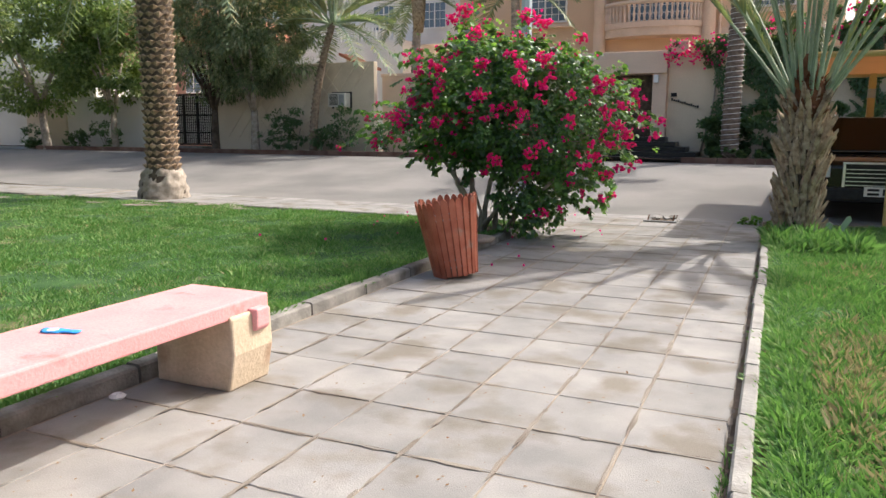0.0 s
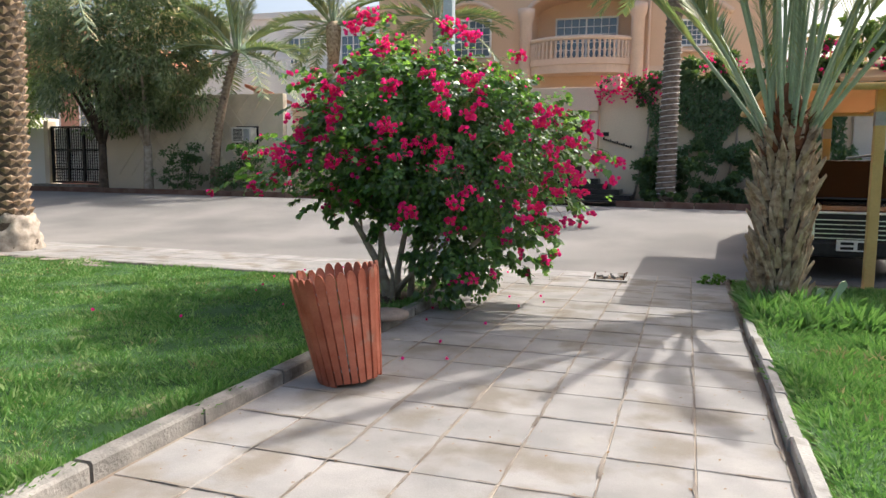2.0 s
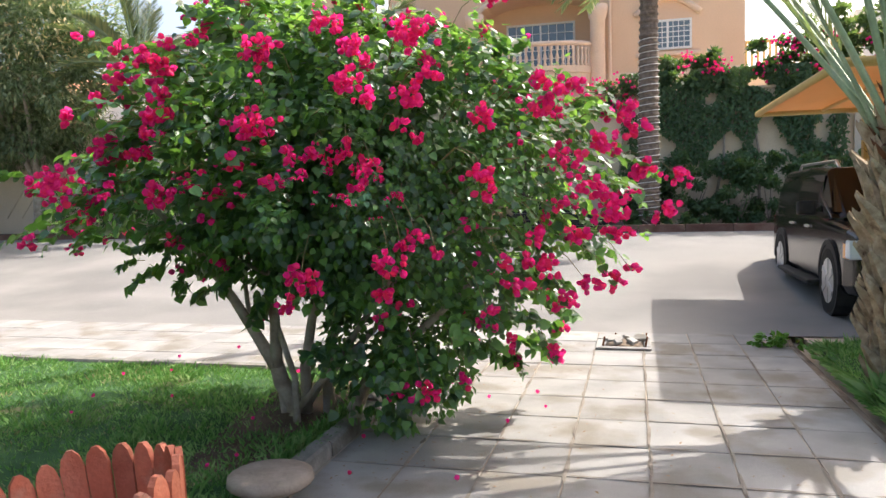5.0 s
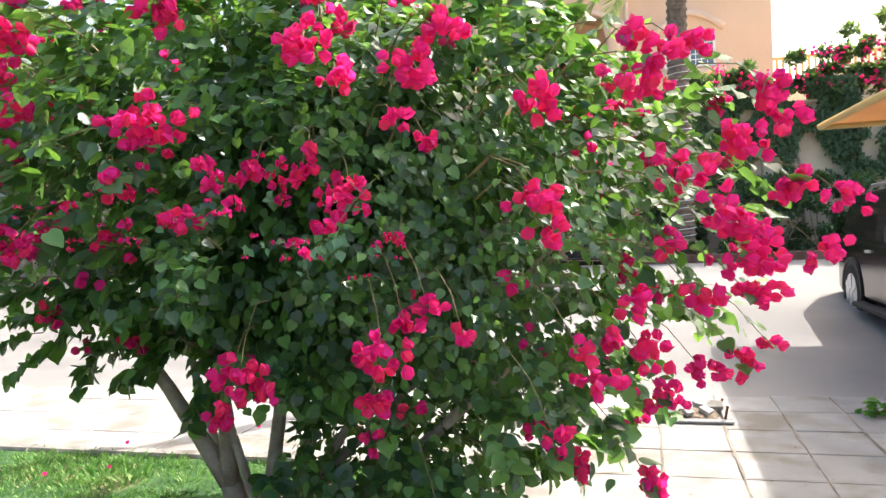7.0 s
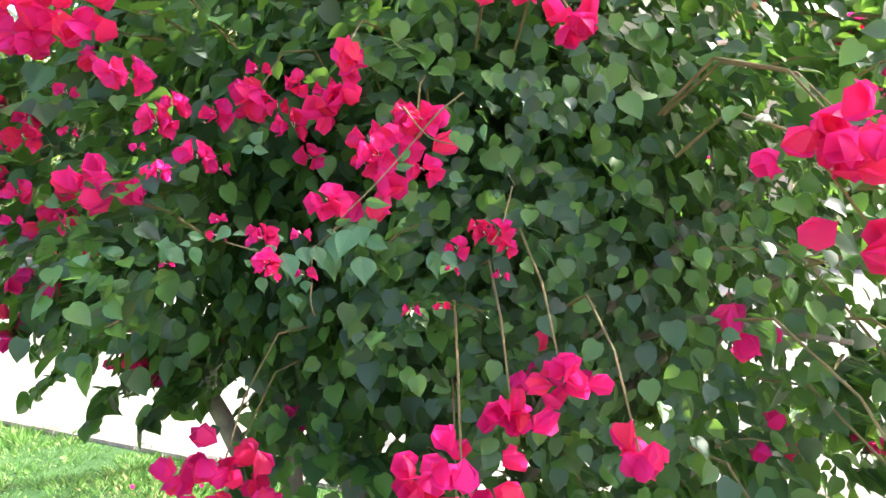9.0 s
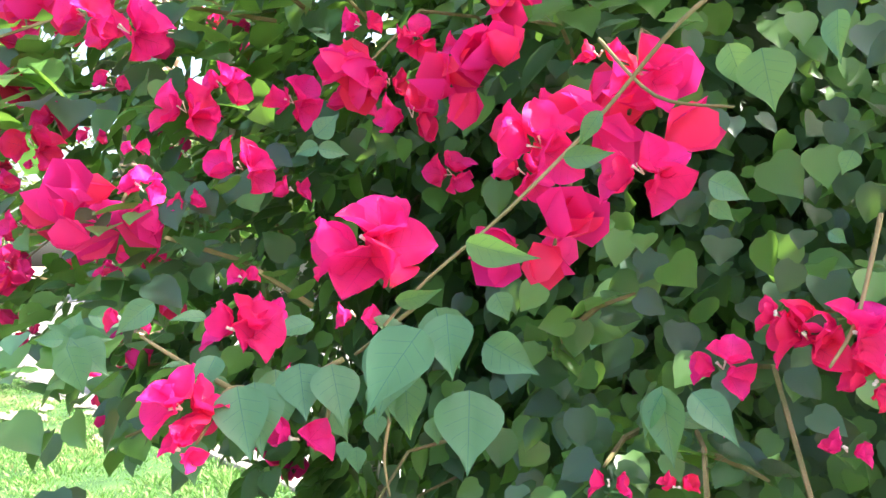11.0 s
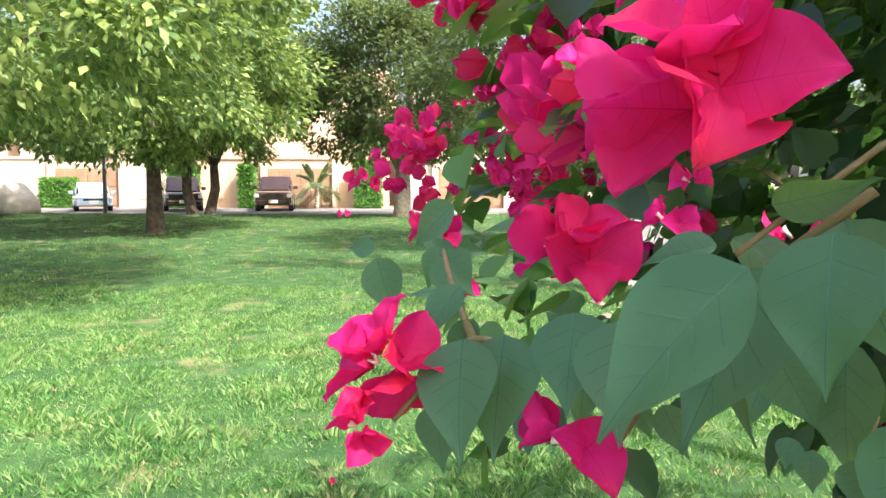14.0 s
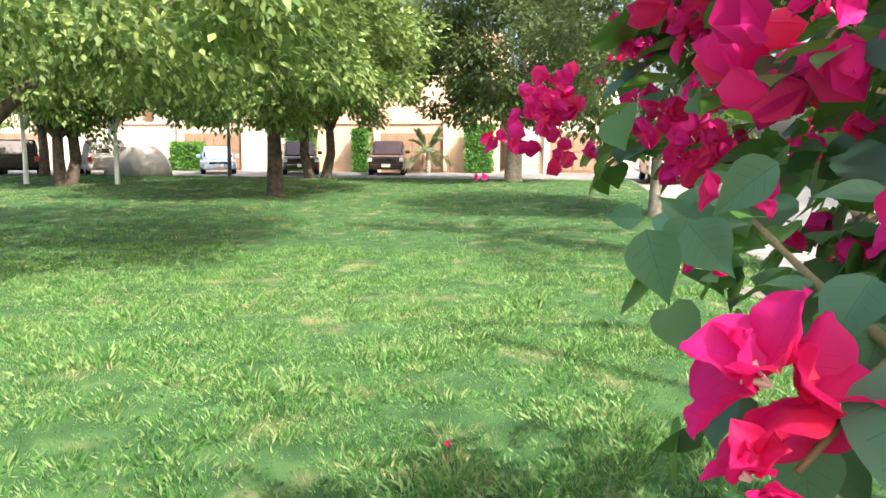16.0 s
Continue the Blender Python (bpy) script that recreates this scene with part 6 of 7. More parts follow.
def vines():
    t = thing("climbing_vines", "dark green climbing vines with pink blossom hanging over the cream wall", "climbing plant", (0, 0, 0))
    r = np.random.default_rng(9)
    n = 19000
    x = r.uniform(-1.9, 3.3, n)
    keep = np.array([noise.noise((a * 0.9, 3.1, 0)) for a in x])
    depth = 2.5 + 1.4 * keep
    z = 4.5 - depth * r.random(n) ** 1.2
    gaps = np.array([noise.noise((a * 1.6, b * 1.3, 7)) for a, b in zip(x, z)])
    ok = gaps > -0.24
    p = np.stack([x, 24.95 - 0.25 * r.random(n), z], 1)[ok]
    k = len(p)
    part("wall_foliage", spread("wall_foliage", OVAL_V, OVAL_F, p, frames_of(unit(r.normal(size=(k, 3)) * 0.5 + np.array([0, -0.2, -0.8])), unit(r.normal(size=(k, 3)) * 0.5 + np.array([0, -1, 0.4]))), r.uniform(0.07, 0.13, k)), M_SHRUB, t)
    crown("top_growth", (0.9, 25.1, 4.4), (2.5, 0.5, 0.75), 7000, 0.15, M_SHRUB, t, clumps=60, seed=31, hollow=0.2)
    crown("top_growth", (3.6, 25.2, 4.8), (2.0, 0.5, 1.0), 6500, 0.14, M_VINE, t, clumps=70, seed=32, hollow=0.2)
    crown("top_growth", (-2.4, 25.0, 4.0), (1.3, 0.35, 0.4), 1500, 0.13, M_SHRUB, t, clumps=30, seed=33, hollow=0.2)
    bv, bf = bract_v()
    k = 420
    p = np.stack([np.concatenate([np.repeat(r.uniform(-0.6, 5.0, 26), 10) + r.normal(size=260) * 0.12, r.uniform(-3.4, -1.5, 160)]), 24.65 + r.normal(size=k) * 0.12, np.concatenate([np.repeat(4.55 + r.normal(size=26) * 0.28, 10) + r.normal(size=260) * 0.1, 4.0 + r.normal(size=160) * 0.25])], 1)
    a = unit(r.normal(size=(k, 3)))
    b = unit(np.cross(a, r.normal(size=(k, 3))))
    part("blossom", spread("blossom", bv, bf, p, np.stack([b, np.cross(a, b), a], 2), r.uniform(0.05, 0.09, k)), M_BRACT, t, "scattered pink blossom")
    for x0, z0, x1, z1 in ((-2.2, 0.8, -1.8, 3.9), (0.3, 0.8, 0.6, 4.0), (1.4, 0.9, 1.1, 4.1), (2.3, 0.8, 2.6, 4.2)):
        part("vine_stem", Geo().tube([(x0, 24.9, z0), ((x0 + x1) / 2 + 0.12, 24.9, (z0 + z1) / 2), (x1, 24.93, z1)], [0.04, 0.03, 0.015], 6), M_BARK, t, smooth=True)


vines()

# ---- parked car and carport ----


def wheel(parent, at, side, r=0.37, w=0.24, name="wheel"):
    e = new(name)
    e.parent = parent
    e.location = at
    m = Matrix.Rotation(math.pi / 2, 4, 'Y')

    def turned(prof, n=28):
        g = Geo().lathe(prof, n)
        g.v = [tuple(m @ Vector(v)) for v in g.v]
        return g
    part("tyre", turned([(r * 0.66, -w / 2), (r * 0.93, -w / 2), (r, -w / 2 + 0.04), (r, w / 2 - 0.04), (r * 0.93, w / 2), (r * 0.66, w / 2)]), M_TYRE, e, smooth=False)
    rim = part("rim", turned([(r * 0.66, w / 2 * side + 0.002 * side), (r * 0.6, w / 2 * side - 0.03 * side), (r * 0.18, w / 2 * side - 0.02 * side), (r * 0.16, w / 2 * side + 0.005 * side), (0.0, w / 2 * side + 0.006 * side)]), M_ALLOY, e)
    for k in range(6):
        a = 2 * math.pi * k / 6
        g = Geo().box((w / 2 * side - 0.012, -0.035, r * 0.16), (w / 2 * side + 0.012, 0.035, r * 0.64), Matrix.Rotation(a, 4, 'X'))
        part("spoke", g, M_ALLOY, rim)
    return e


def loft(g, rings):
    """Joins rings of equal corner count, closed at both ends."""
    n = len(rings[0])
    k = len(g.v)
    for ring in rings:
        g.v += [tuple(p) for p in ring]
    for i in range(len(rings) - 1):
        for j in range(n):
            g.f.append((k + i * n + j, k + i * n + (j + 1) % n, k + (i + 1) * n + (j + 1) % n, k + (i + 1) * n + j))
    g.f.append(tuple(k + j for j in range(n - 1, -1, -1)))
    g.f.append(tuple(k + (len(rings) - 1) * n + j for j in range(n)))
    return g


def car(name, label, at, turn, length, width, height, paint, hood=0.3, tail=0.0, belt=0.56, rake=(0.16, 0.06), wheels=(0.19, 0.8), r=0.33, detail=False, group=""):
    """A car whose nose points to -y; at: the middle of its nose on the ground."""
    t = thing(name, label, "car", at, group)
    t.rotation_euler = (0, 0, radians(turn))
    L, w, H = length, width / 2, height
    zb, zl = H * belt, 0.26 * (r / 0.33)
    def ring(y, z0, z1, ww, top):
        return [(-ww * 0.93, y, z0), (-ww, y, z0 + 0.12), (-ww, y, (z0 + z1) / 2), (-ww * 0.98, y, z1 - 0.05), (-ww * top, y, z1), (ww * top, y, z1), (ww * 0.98, y, z1 - 0.05), (ww, y, (z0 + z1) / 2), (ww, y, z0 + 0.12), (ww * 0.93, y, z0)]
    hz = zb * 0.97
    g = Geo()
    loft(g, [ring(0.0, zl + 0.1, zb * 0.8, w * 0.86, 0.86), ring(0.06, zl, zb * 0.88, w * 0.95, 0.88), ring(0.3, zl - 0.02, hz * 0.96, w, 0.9), ring(L * hood, zl - 0.02, hz, w, 0.92), ring(L * (hood + 0.1), zl - 0.02, zb, w, 0.93), ring(L * 0.9, zl - 0.02, zb, w, 0.93), ring(L - 0.06, zl, zb * 0.97, w * 0.97, 0.9), ring(L, zl + 0.12, zb * 0.9, w * 0.92, 0.9)])
    part("body", g, paint, t, bevel=0.03)
    y0, y1 = L * hood, L * (1 - tail) - 0.05
    ca = Geo()
    def cab(y, z, k):
        return [(-w * k, y, zb - 0.03), (-w * k * 0.97, y, (zb + z) / 2), (-w * (k - 0.13), y, z - 0.05), (-w * (k - 0.2), y, z), (w * (k - 0.2), y, z), (w * (k - 0.13), y, z - 0.05), (w * k * 0.97, y, (zb + z) / 2), (w * k, y, zb - 0.03)]
    loft(ca, [cab(y0, zb + 0.02, 0.92), cab(y0 + L * rake[0], H - 0.03, 0.93), cab((y0 + y1) / 2, H, 0.94), cab(y1 - L * rake[1], H - 0.03, 0.93), cab(y1, zb + 0.02, 0.92)])
    cabin = part("cabin", ca, paint, t, bevel=0.02)
    # glazing, a little proud of the cabin
    def pane(name, pts, lab=""):
        part(name, Geo().add(pts, [(0, 1, 2, 3)]), M_CARGLASS, cabin, lab)
    ya, za = y0 + L * rake[0], H - 0.05
    pane("windscreen", [(-w * 0.86, y0 + 0.06, zb + 0.06), (w * 0.86, y0 + 0.06, zb + 0.06), (w * 0.72, ya - 0.035, za - 0.02), (-w * 0.72, ya - 0.035, za - 0.02)], "dark tinted windscreen")
    yb = y1 - L * rake[1]
    pane("rear_window", [(-w * 0.8, y1 - 0.01, zb + 0.08), (w * 0.8, y1 - 0.01, zb + 0.08), (w * 0.7, yb + 0.05, za - 0.05), (-w * 0.7, yb + 0.05, za - 0.05)])
    cuts = np.linspace(ya - L * rake[0] * 0.45, yb, 4 if detail else 3)
    for s in (-1, 1):
        for i in range(len(cuts) - 1):
            a, b = cuts[i] + 0.04, cuts[i + 1] - 0.04
            top_a = a + (0.16 * L * rake[0] * 2.2 if i == 0 else 0)
            pane("side_window", [(s * w * 0.928, a, zb + 0.05), (s * w * 0.928, b, zb + 0.05), (s * w * 0.835, b, H - 0.12), (s * w * 0.835, top_a, H - 0.12)])
    for y in wheels:
        for s in (-1, 1):
            wheel(t, (s * (w - 0.1), y * L, r), s, r, 0.23)
            arch = Geo()
            loft(arch, [[(s * (w - 0.05), y * L + (r + q) * math.cos(a), r + (r + q) * math.sin(a)) for q in (0.02, 0.08)] + [(s * (w + 0.02), y * L + (r + q) * math.cos(a), r + (r + q) * math.sin(a)) for q in (0.08, 0.02)] for a in [math.pi * i / 12 for i in range(13)]])
            part("wheel_arch", arch, M_PLASTIC if detail else paint, t)
            hol = Geo().lathe([(r + 0.02, -0.13), (r + 0.02, 0.052), (0, 0.053)], 20)
            hol.v = [tuple(Matrix.Translation((s * (w - 0.04), y * L, r)) @ Matrix.Rotation(s * math.pi / 2, 4, 'Y') @ Vector(v)) for v in hol.v]
            part("wheel_well", hol, M_PLASTIC, t)
    for s in (-1, 1):
        part("headlight", Geo().box((s * w * 0.87 - 0.14, -0.015, zb * 0.64), (s * w * 0.87 + 0.09, 0.16, zb * 0.82)), M_LAMP, t, "clear headlight", bevel=0.02)
        part("tail_light", Geo().box((s * w * 0.85 - 0.09, L - 0.08, zb * 0.68), (s * w * 0.85 + 0.09, L + 0.015, zb * 0.92)), M_RED, t, bevel=0.01)
        part("mirror", Geo().box((s * (w + 0.12) - 0.11, y0 + 0.28, zb + 0.02), (s * (w + 0.12) + 0.11, y0 + 0.4, zb + 0.2)), M_PLASTIC if detail else paint, t, bevel=0.03)
    part("bumper", Geo().box((-w * 0.9, -0.1, zl + 0.02), (w * 0.9, 0.06, zl + 0.26)), M_PLASTIC if detail else paint, t, bevel=0.05)
    part("number_plate", Geo().box((-0.22, -0.125, zl + 0.12), (0.22, -0.101, zl + 0.28)), M_PLATE, t, "white number plate")
    if not detail:
        part("grille", Geo().box((-w * 0.55, -0.012, zb * 0.62), (w * 0.55, 0.02, zb * 0.78)), M_PLASTIC, t)
    return t, w, zb, zl, L, H


def suv():
    t, w, zb, zl, L, H = car("suv", "dark maroon-black suv with chrome grille parked under the carport", (1.6, 14.1, 0.02), 0, 4.75, 1.88, 1.8, M_CARBLACK, hood=0.26, belt=0.64, rake=(0.13, 0.05), wheels=(0.19, 0.81), r=0.41, detail=True)
    gr = part("grille", Geo().box((-0.5, -0.03, zb * 0.5), (0.5, 0.03, zb * 0.84)), M_PLASTIC, t, "black grille with chrome bars")
    for i in range(5):
        part("grille_bar", Geo().box((-0.5, -0.05, zb * 0.53 + i * 0.066), (0.5, -0.031, zb * 0.53 + i * 0.066 + 0.013)), M_CHROME, gr)
    part("grille_frame", Geo().box((-0.55, -0.055, zb * 0.84), (0.55, 0.0, zb * 0.84 + 0.035)).box((-0.55, -0.055, zb * 0.5), (-0.505, 0, zb * 0.839)).box((0.505, -0.055, zb * 0.5), (0.55, 0, zb * 0.839)), M_CHROME, gr, bevel=0.01)
    part("chrome_bar", Geo().box((-0.56, -0.09, zb * 0.42), (0.56, 0.0, zb * 0.495)), M_CHROME, t, "wide chrome bar", bevel=0.02)
    for s in (-1, 1):
        part("fog_lamp", Geo().box((s * 0.72 - 0.1, -0.09, zl + 0.12), (s * 0.72 + 0.1, 0.0, zl + 0.2)), M_LAMP, t)
        part("indicator", Geo().box((s * 0.93 - 0.02, 0.06, zb * 0.64), (s * 0.93 + 0.012, 0.28, zb * 0.78)), M_AMBER, t)
        part("roof_rail", Geo().tube([(s * 0.6, 1.9, H - 0.02), (s * 0.6, 2.05, H + 0.06), (s * 0.6, 4.1, H + 0.06), (s * 0.6, 4.25, H - 0.02)], 0.022, 8), M_CHROME, t, smooth=True)
        part("running_board", Geo().box((s * 0.98 - 0.1, 1.4, 0.3), (s * 0.98 + 0.06, 3.35, 0.36)), M_PLASTIC, t, bevel=0.02)
        for y in (2.0, 3.0):
            part("door_handle", Geo().box((s * 0.945 - 0.012, y, zb * 0.86), (s * 0.945 + 0.022, y + 0.2, zb * 0.86 + 0.035)), M_CHROME, t, bevel=0.01)
    part("plate_mark", Geo().box((-0.17, -0.1275, zl + 0.21), (0.0, -0.1255, zl + 0.25)).box((-0.17, -0.1275, zl + 0.14), (0.0, -0.1255, zl + 0.18)).box((0.05, -0.1275, zl + 0.14), (0.17, -0.1255, zl + 0.25)), M_PLASTIC, t)


suv()


def carport():
    t = thing("carport", "ochre steel carport with an orange fabric canopy", "carport", (0, 0, 0))
    for x, y in ((1.68, 13.35), (6.2, 13.35), (1.68, 17.3), (6.2, 17.3)):
        p = part("post", Geo().box((x - 0.065, y - 0.065, 0), (x + 0.065, y + 0.065, 2.68)), M_POST, t, bevel=0.01)
        part("post_band", Geo().box((x - 0.068, y - 0.068, 2.2), (x + 0.068, y + 0.068, 2.38)), M_STEEL, p, "grey steel band")
    # fabric roof: hipped sheet with a thin edge
    x0, x1, y0, y1, z = 0.25, 7.2, 12.9, 17.6, 2.72
    v = [(x0, y0, z), (x1, y0, z), (x1, y1, z), (x0, y1, z), (x0 + 2.2, (y0 + y1) / 2, z + 0.14), (x1 - 2.2, (y0 + y1) / 2, z + 0.14)]
    f = [(0, 1, 5, 4), (1, 2, 5), (2, 3, 4, 5), (3, 0, 4)]
    vv = v + [(a, b, c - 0.03) for a, b, c in v]
    ff = f + [tuple(i + 6 for i in reversed(q)) for q in f] + [(0, 6, 7, 1), (1, 7, 8, 2), (2, 8, 9, 3), (3, 9, 6, 0)]
    part("canopy", Geo().add(vv, ff), M_CANOPY, t, "orange fabric canopy")
    for a, b in (((x0, y0), (x1, y0)), ((x1, y0), (x1, y1)), ((x1, y1), (x0, y1)), ((x0, y1), (x0, y0))):
        part("edge_beam", Geo().tube([(a[0], a[1], z - 0.05), (b[0], b[1], z - 0.05)], 0.045, 8), M_POST, t, smooth=True)
    for i in range(5):
        x = x0 + 0.9 + i * 1.2
        part("rafter", Geo().tube([(x, y0, z - 0.04), (x, (y0 + y1) / 2, z - 0.02), (x, y1, z - 0.04)], 0.025, 6), M_POST, t, smooth=True)
    for x in (1.68, 6.2):
        part("brace", Geo().tube([(x, 13.4, 2.2), (x + 0.9, 13.4, 2.66)], 0.025, 6), M_POST, t, smooth=True)


carport()

# ---- far side of the lawn ----
PARK = "trees across the lawn"
plain_palm("young_palm", "young feathery palm in front of the brown gate", (-44.2, 1.1, 0.28), 1.3, 0.1, (0.05, 0), 13, 1.5, 101, M_BARK)
tree("park_tree", "broad leafy park tree on the lawn", (-24.4, -0.1, 0.15), 5.2, (5.0, 4.6, 3.2), 40800, 0.20, M_TREE, M_DARKBARK, 41, trunk_r=0.24, fork=0.42, group=PARK, clumps=130, flat=0.85)
tree("park_tree", "twin-stemmed leafy park tree at the lawn's far edge", (-34.0, -2.0, 0.3), 5.6, (5.0, 5.0, 3.4), 32640, 0.21, M_TREE, M_DARKBARK, 42, trunk_r=0.22, fork=0.4, stems=2, group=PARK, clumps=110, flat=0.85)
tree("park_tree", "leafy park tree with forked trunk", (-27.2, -9.4, 0.2), 5.0, (4.6, 4.4, 3.1), 38080, 0.20, M_TREE, M_DARKBARK, 43, trunk_r=0.22, fork=0.38, stems=2, group=PARK, clumps=120, flat=0.85)
tree("park_tree", "dark leafy park tree near the street", (-32.5, 6.6, 0.3), 5.4, (4.8, 4.2, 3.4), 38080, 0.21, M_DARKTREE, M_BARK, 44, trunk_r=0.3, fork=0.36, stems=2, group=PARK, clumps=190, flat=0.8)
tree("park_tree", "sunlit leafy tree overhanging the lawn", (-13.6, -1.5, 0.0), 5.0, (6.2, 5.8, 3.0), 46000, 0.15, M_TREE, M_DARKBARK, 45, trunk_r=0.2, fork=0.4, lean=(1.4, 3.0), group=PARK, clumps=200, flat=0.7)
tree("park_tree", "dark leafy tree at the street corner", (-20.4, 10.75, 0.1), 4.4, (3.5, 2.7, 2.7), 20000, 0.16, M_DARKTREE, M_BARK, 46, trunk_r=0.14, fork=0.36, group=PARK, clumps=100)
tree("young_tree", "young tree with a pale trunk on the lawn", (-27.9, -11.4, 0.2), 4.0, (1.8, 1.8, 1.6), 4000, 0.16, M_TREE, M_WHITEPAINT, 47, trunk_r=0.09, fork=0.55, clumps=50)
tree("young_tree", "young tree with a whitewashed trunk on the lawn", (-28.3, -7.9, 0.2), 3.8, (1.6, 1.6, 1.5), 3600, 0.16, M_TREE, M_WHITEPAINT, 48, trunk_r=0.09, fork=0.55, clumps=50)
tree("park_tree", "leafy park tree behind the others", (-33.0, -14.5, 0.3), 5.6, (5.0, 4.6, 3.4), 29920, 0.21, M_TREE, M_DARKBARK, 49, trunk_r=0.22, fork=0.4, group=PARK, clumps=110, flat=0.85)


def lamp_post(x, y):
    t = thing("lamp_post", "grey steel lamp post beside the side street", "lamp post", (x, y, gz(x, y)))
    part("pole", Geo().tube([(0, 0, -0.1), (0, 0, 5.5)], [0.09, 0.06], 10), M_STEEL, t, smooth=True)
    part("arm", Geo().tube([(0, 0, 5.4), (0.6, 0, 5.7)], 0.035, 8), M_STEEL, t, smooth=True)
    part("lantern", Geo().box((0.5, -0.12, 5.6), (1.0, 0.12, 5.72)), M_STEEL, t, bevel=0.03)


lamp_post(-35.1, -6.6)


def street_pole():
    t = thing("street_lamp", "pale blue-grey octagonal steel street lamp at the pavement's edge", "street lamp", (-4.33, 13.4, 0))
    part("base_plate", Geo().box((-0.2, -0.2, -0.01), (0.2, 0.2, 0.02)), M_STEEL, t, bevel=0.004)
    for x, y in ((-0.15, -0.15), (0.15, -0.15), (-0.15, 0.15), (0.15, 0.15)):
        part("bolt", Geo().tube([(x, y, 0.02), (x, y, 0.07)], 0.014, 6), M_STEEL, t)
    part("pole", Geo().tube([(0, 0, 0.02), (0, 0, 2.5), (0, 0, 8.0)], [0.12, 0.11, 0.07], 8), M_POLE, t)
    part("arm", Geo().tube([(0, 0, 7.9), (0, 0.5, 8.2), (0, 1.5, 8.35)], 0.035, 8), M_POLE, t, smooth=True)
    part("lantern", Geo().box((-0.14, 1.4, 8.29), (0.14, 2.0, 8.4)), M_STEEL, t, bevel=0.03)


street_pole()
FAR = "cars parked across the lawn"
zc = 0.28
car("sedan", "pale blue sedan parked on the side street", (-39.0, -9.0, zc), 118, 4.4, 1.75, 1.45, M_CARBLUE, tail=0.16, rake=(0.17, 0.14), group=FAR)
car("suv_parked", "dark red suv parked on the side street", (-39.2, -4.6, zc), 112, 4.6, 1.85, 1.75, M_CARRED, belt=0.58, r=0.36, group=FAR)
car("pickup", "dark off-road pickup parked nose out", (-39.6, -0.25, zc), 100, 4.6, 1.85, 1.8, M_CARRED, belt=0.6, r=0.38, group=FAR)
car("suv_parked", "black suv half hidden behind trees", (-37.8, -19.3, zc), -55, 4.7, 1.9, 1.75, M_CARBLACK, belt=0.58, r=0.36, group=FAR)
car("suv_parked", "dark suv under a striped cover", (-38.8, -15.8, zc), -50, 4.6, 1.85, 1.75, M_COVER, belt=0.58, r=0.36, group=FAR)
car("delivery_van", "white van parked on the street", (-33.5, 13.0, 0.3), 90, 4.8, 1.8, 1.9, M_CARWHITE, hood=0.14, belt=0.55, rake=(0.1, 0.03), r=0.34)


def covered_car():
    g = Geo()
    rings = []
    for y, h, w in ((0, 0.5, 0.7), (0.4, 0.75, 0.86), (1.3, 0.9, 0.9), (1.9, 1.38, 0.84), (3.1, 1.42, 0.84), (3.9, 0.98, 0.88), (4.3, 0.6, 0.75)):
        rings.append([(-w, y, 0.05), (-w * 0.97, y, h * 0.6), (-w * 0.7, y, h), (w * 0.7, y, h), (w * 0.97, y, h * 0.6), (w, y, 0.05)])
    o = solid("covered_car", loft(g, rings), M_COVER, "car under a grey fabric cover on the side street", "car", group=FAR, smooth=True)
    o.matrix_world = Matrix.Translation((-36.6, -13.2, zc)) @ Matrix.Rotation(radians(-35), 4, 'Z')


covered_car()


def side_houses():
    for y0, y1, mat, lab in ((-34, -20, M_WALLCREAM, "cream"), (-19.6, -7.4, M_VILLALIGHT, "beige"), (-7, 5.0, M_VILLA, "tan"), (5.4, 12.6, M_WALL, "grey-beige")):
        t = thing("villa", lab + " villa with garden wall beyond the side street", "house", (0, 0, 0), "villas beyond the side street")
        part("garden_wall", Geo().box((-46.3, y0, 0.2), (-46.0, y1, 3.1)), mat, t)
        part("coping", Geo().box((-46.4, y0, 3.101), (-45.9, y1, 3.25)), mat, t)
        part("wall", Geo().box((-60, y0 + 0.6, 0.2), (-50, y1 - 0.6, 8.5)), mat, t)
        part("roof", Geo().box((-60.3, y0 + 0.3, 8.501), (-49.7, y1 - 0.3, 8.9)), M_VILLALIGHT, t)
        yd = (y0 + y1) / 2 + 0.8
        g = part("gate_leaf", Geo().box((-45.99, yd - 1.9, 0.3), (-45.94, yd + 1.9, 2.55)), M_GATEWOOD, t, "brown panelled double gate")
        for i in range(6):
            for z in (0.42, 1.5):
                part("door_panel", Geo().box((-45.939, yd - 1.8 + i * 0.61, z), (-45.9, yd - 1.27 + i * 0.61, z + 0.92)), M_GATEWOOD, g, bevel=0.02)
        for q in (yd - 2.25, yd + 1.92):
            part("gate_pier", Geo().box((-46.02, q, 0.2), (-45.7, q + 0.33, 3.3)), M_VILLALIGHT, t, bevel=0.02)
        for i in range(int((y1 - y0) / 2.4)):
            q = y0 + 0.3 + i * 2.4
            if abs(q - yd) > 2.6:
                part("wall_panel", Geo().box((-45.999, q, 0.75), (-45.96, q + 2.0, 2.7)), mat, t, bevel=0.015)
        for z in (1.2, 5.0):
            for k in range(3):
                yy = y0 + 1.8 + k * (y1 - y0 - 3.6) / 2
                w = part("window", Geo().box((-50.0, yy - 0.7, z + 0.6), (-49.96, yy + 0.7, z + 2.0)), M_PANE, t)
                part("window_sill", Geo().box((-49.999, yy - 0.85, z + 0.45), (-49.8, yy + 0.85, z + 0.55)), M_WHITEPAINT, w)


side_houses()


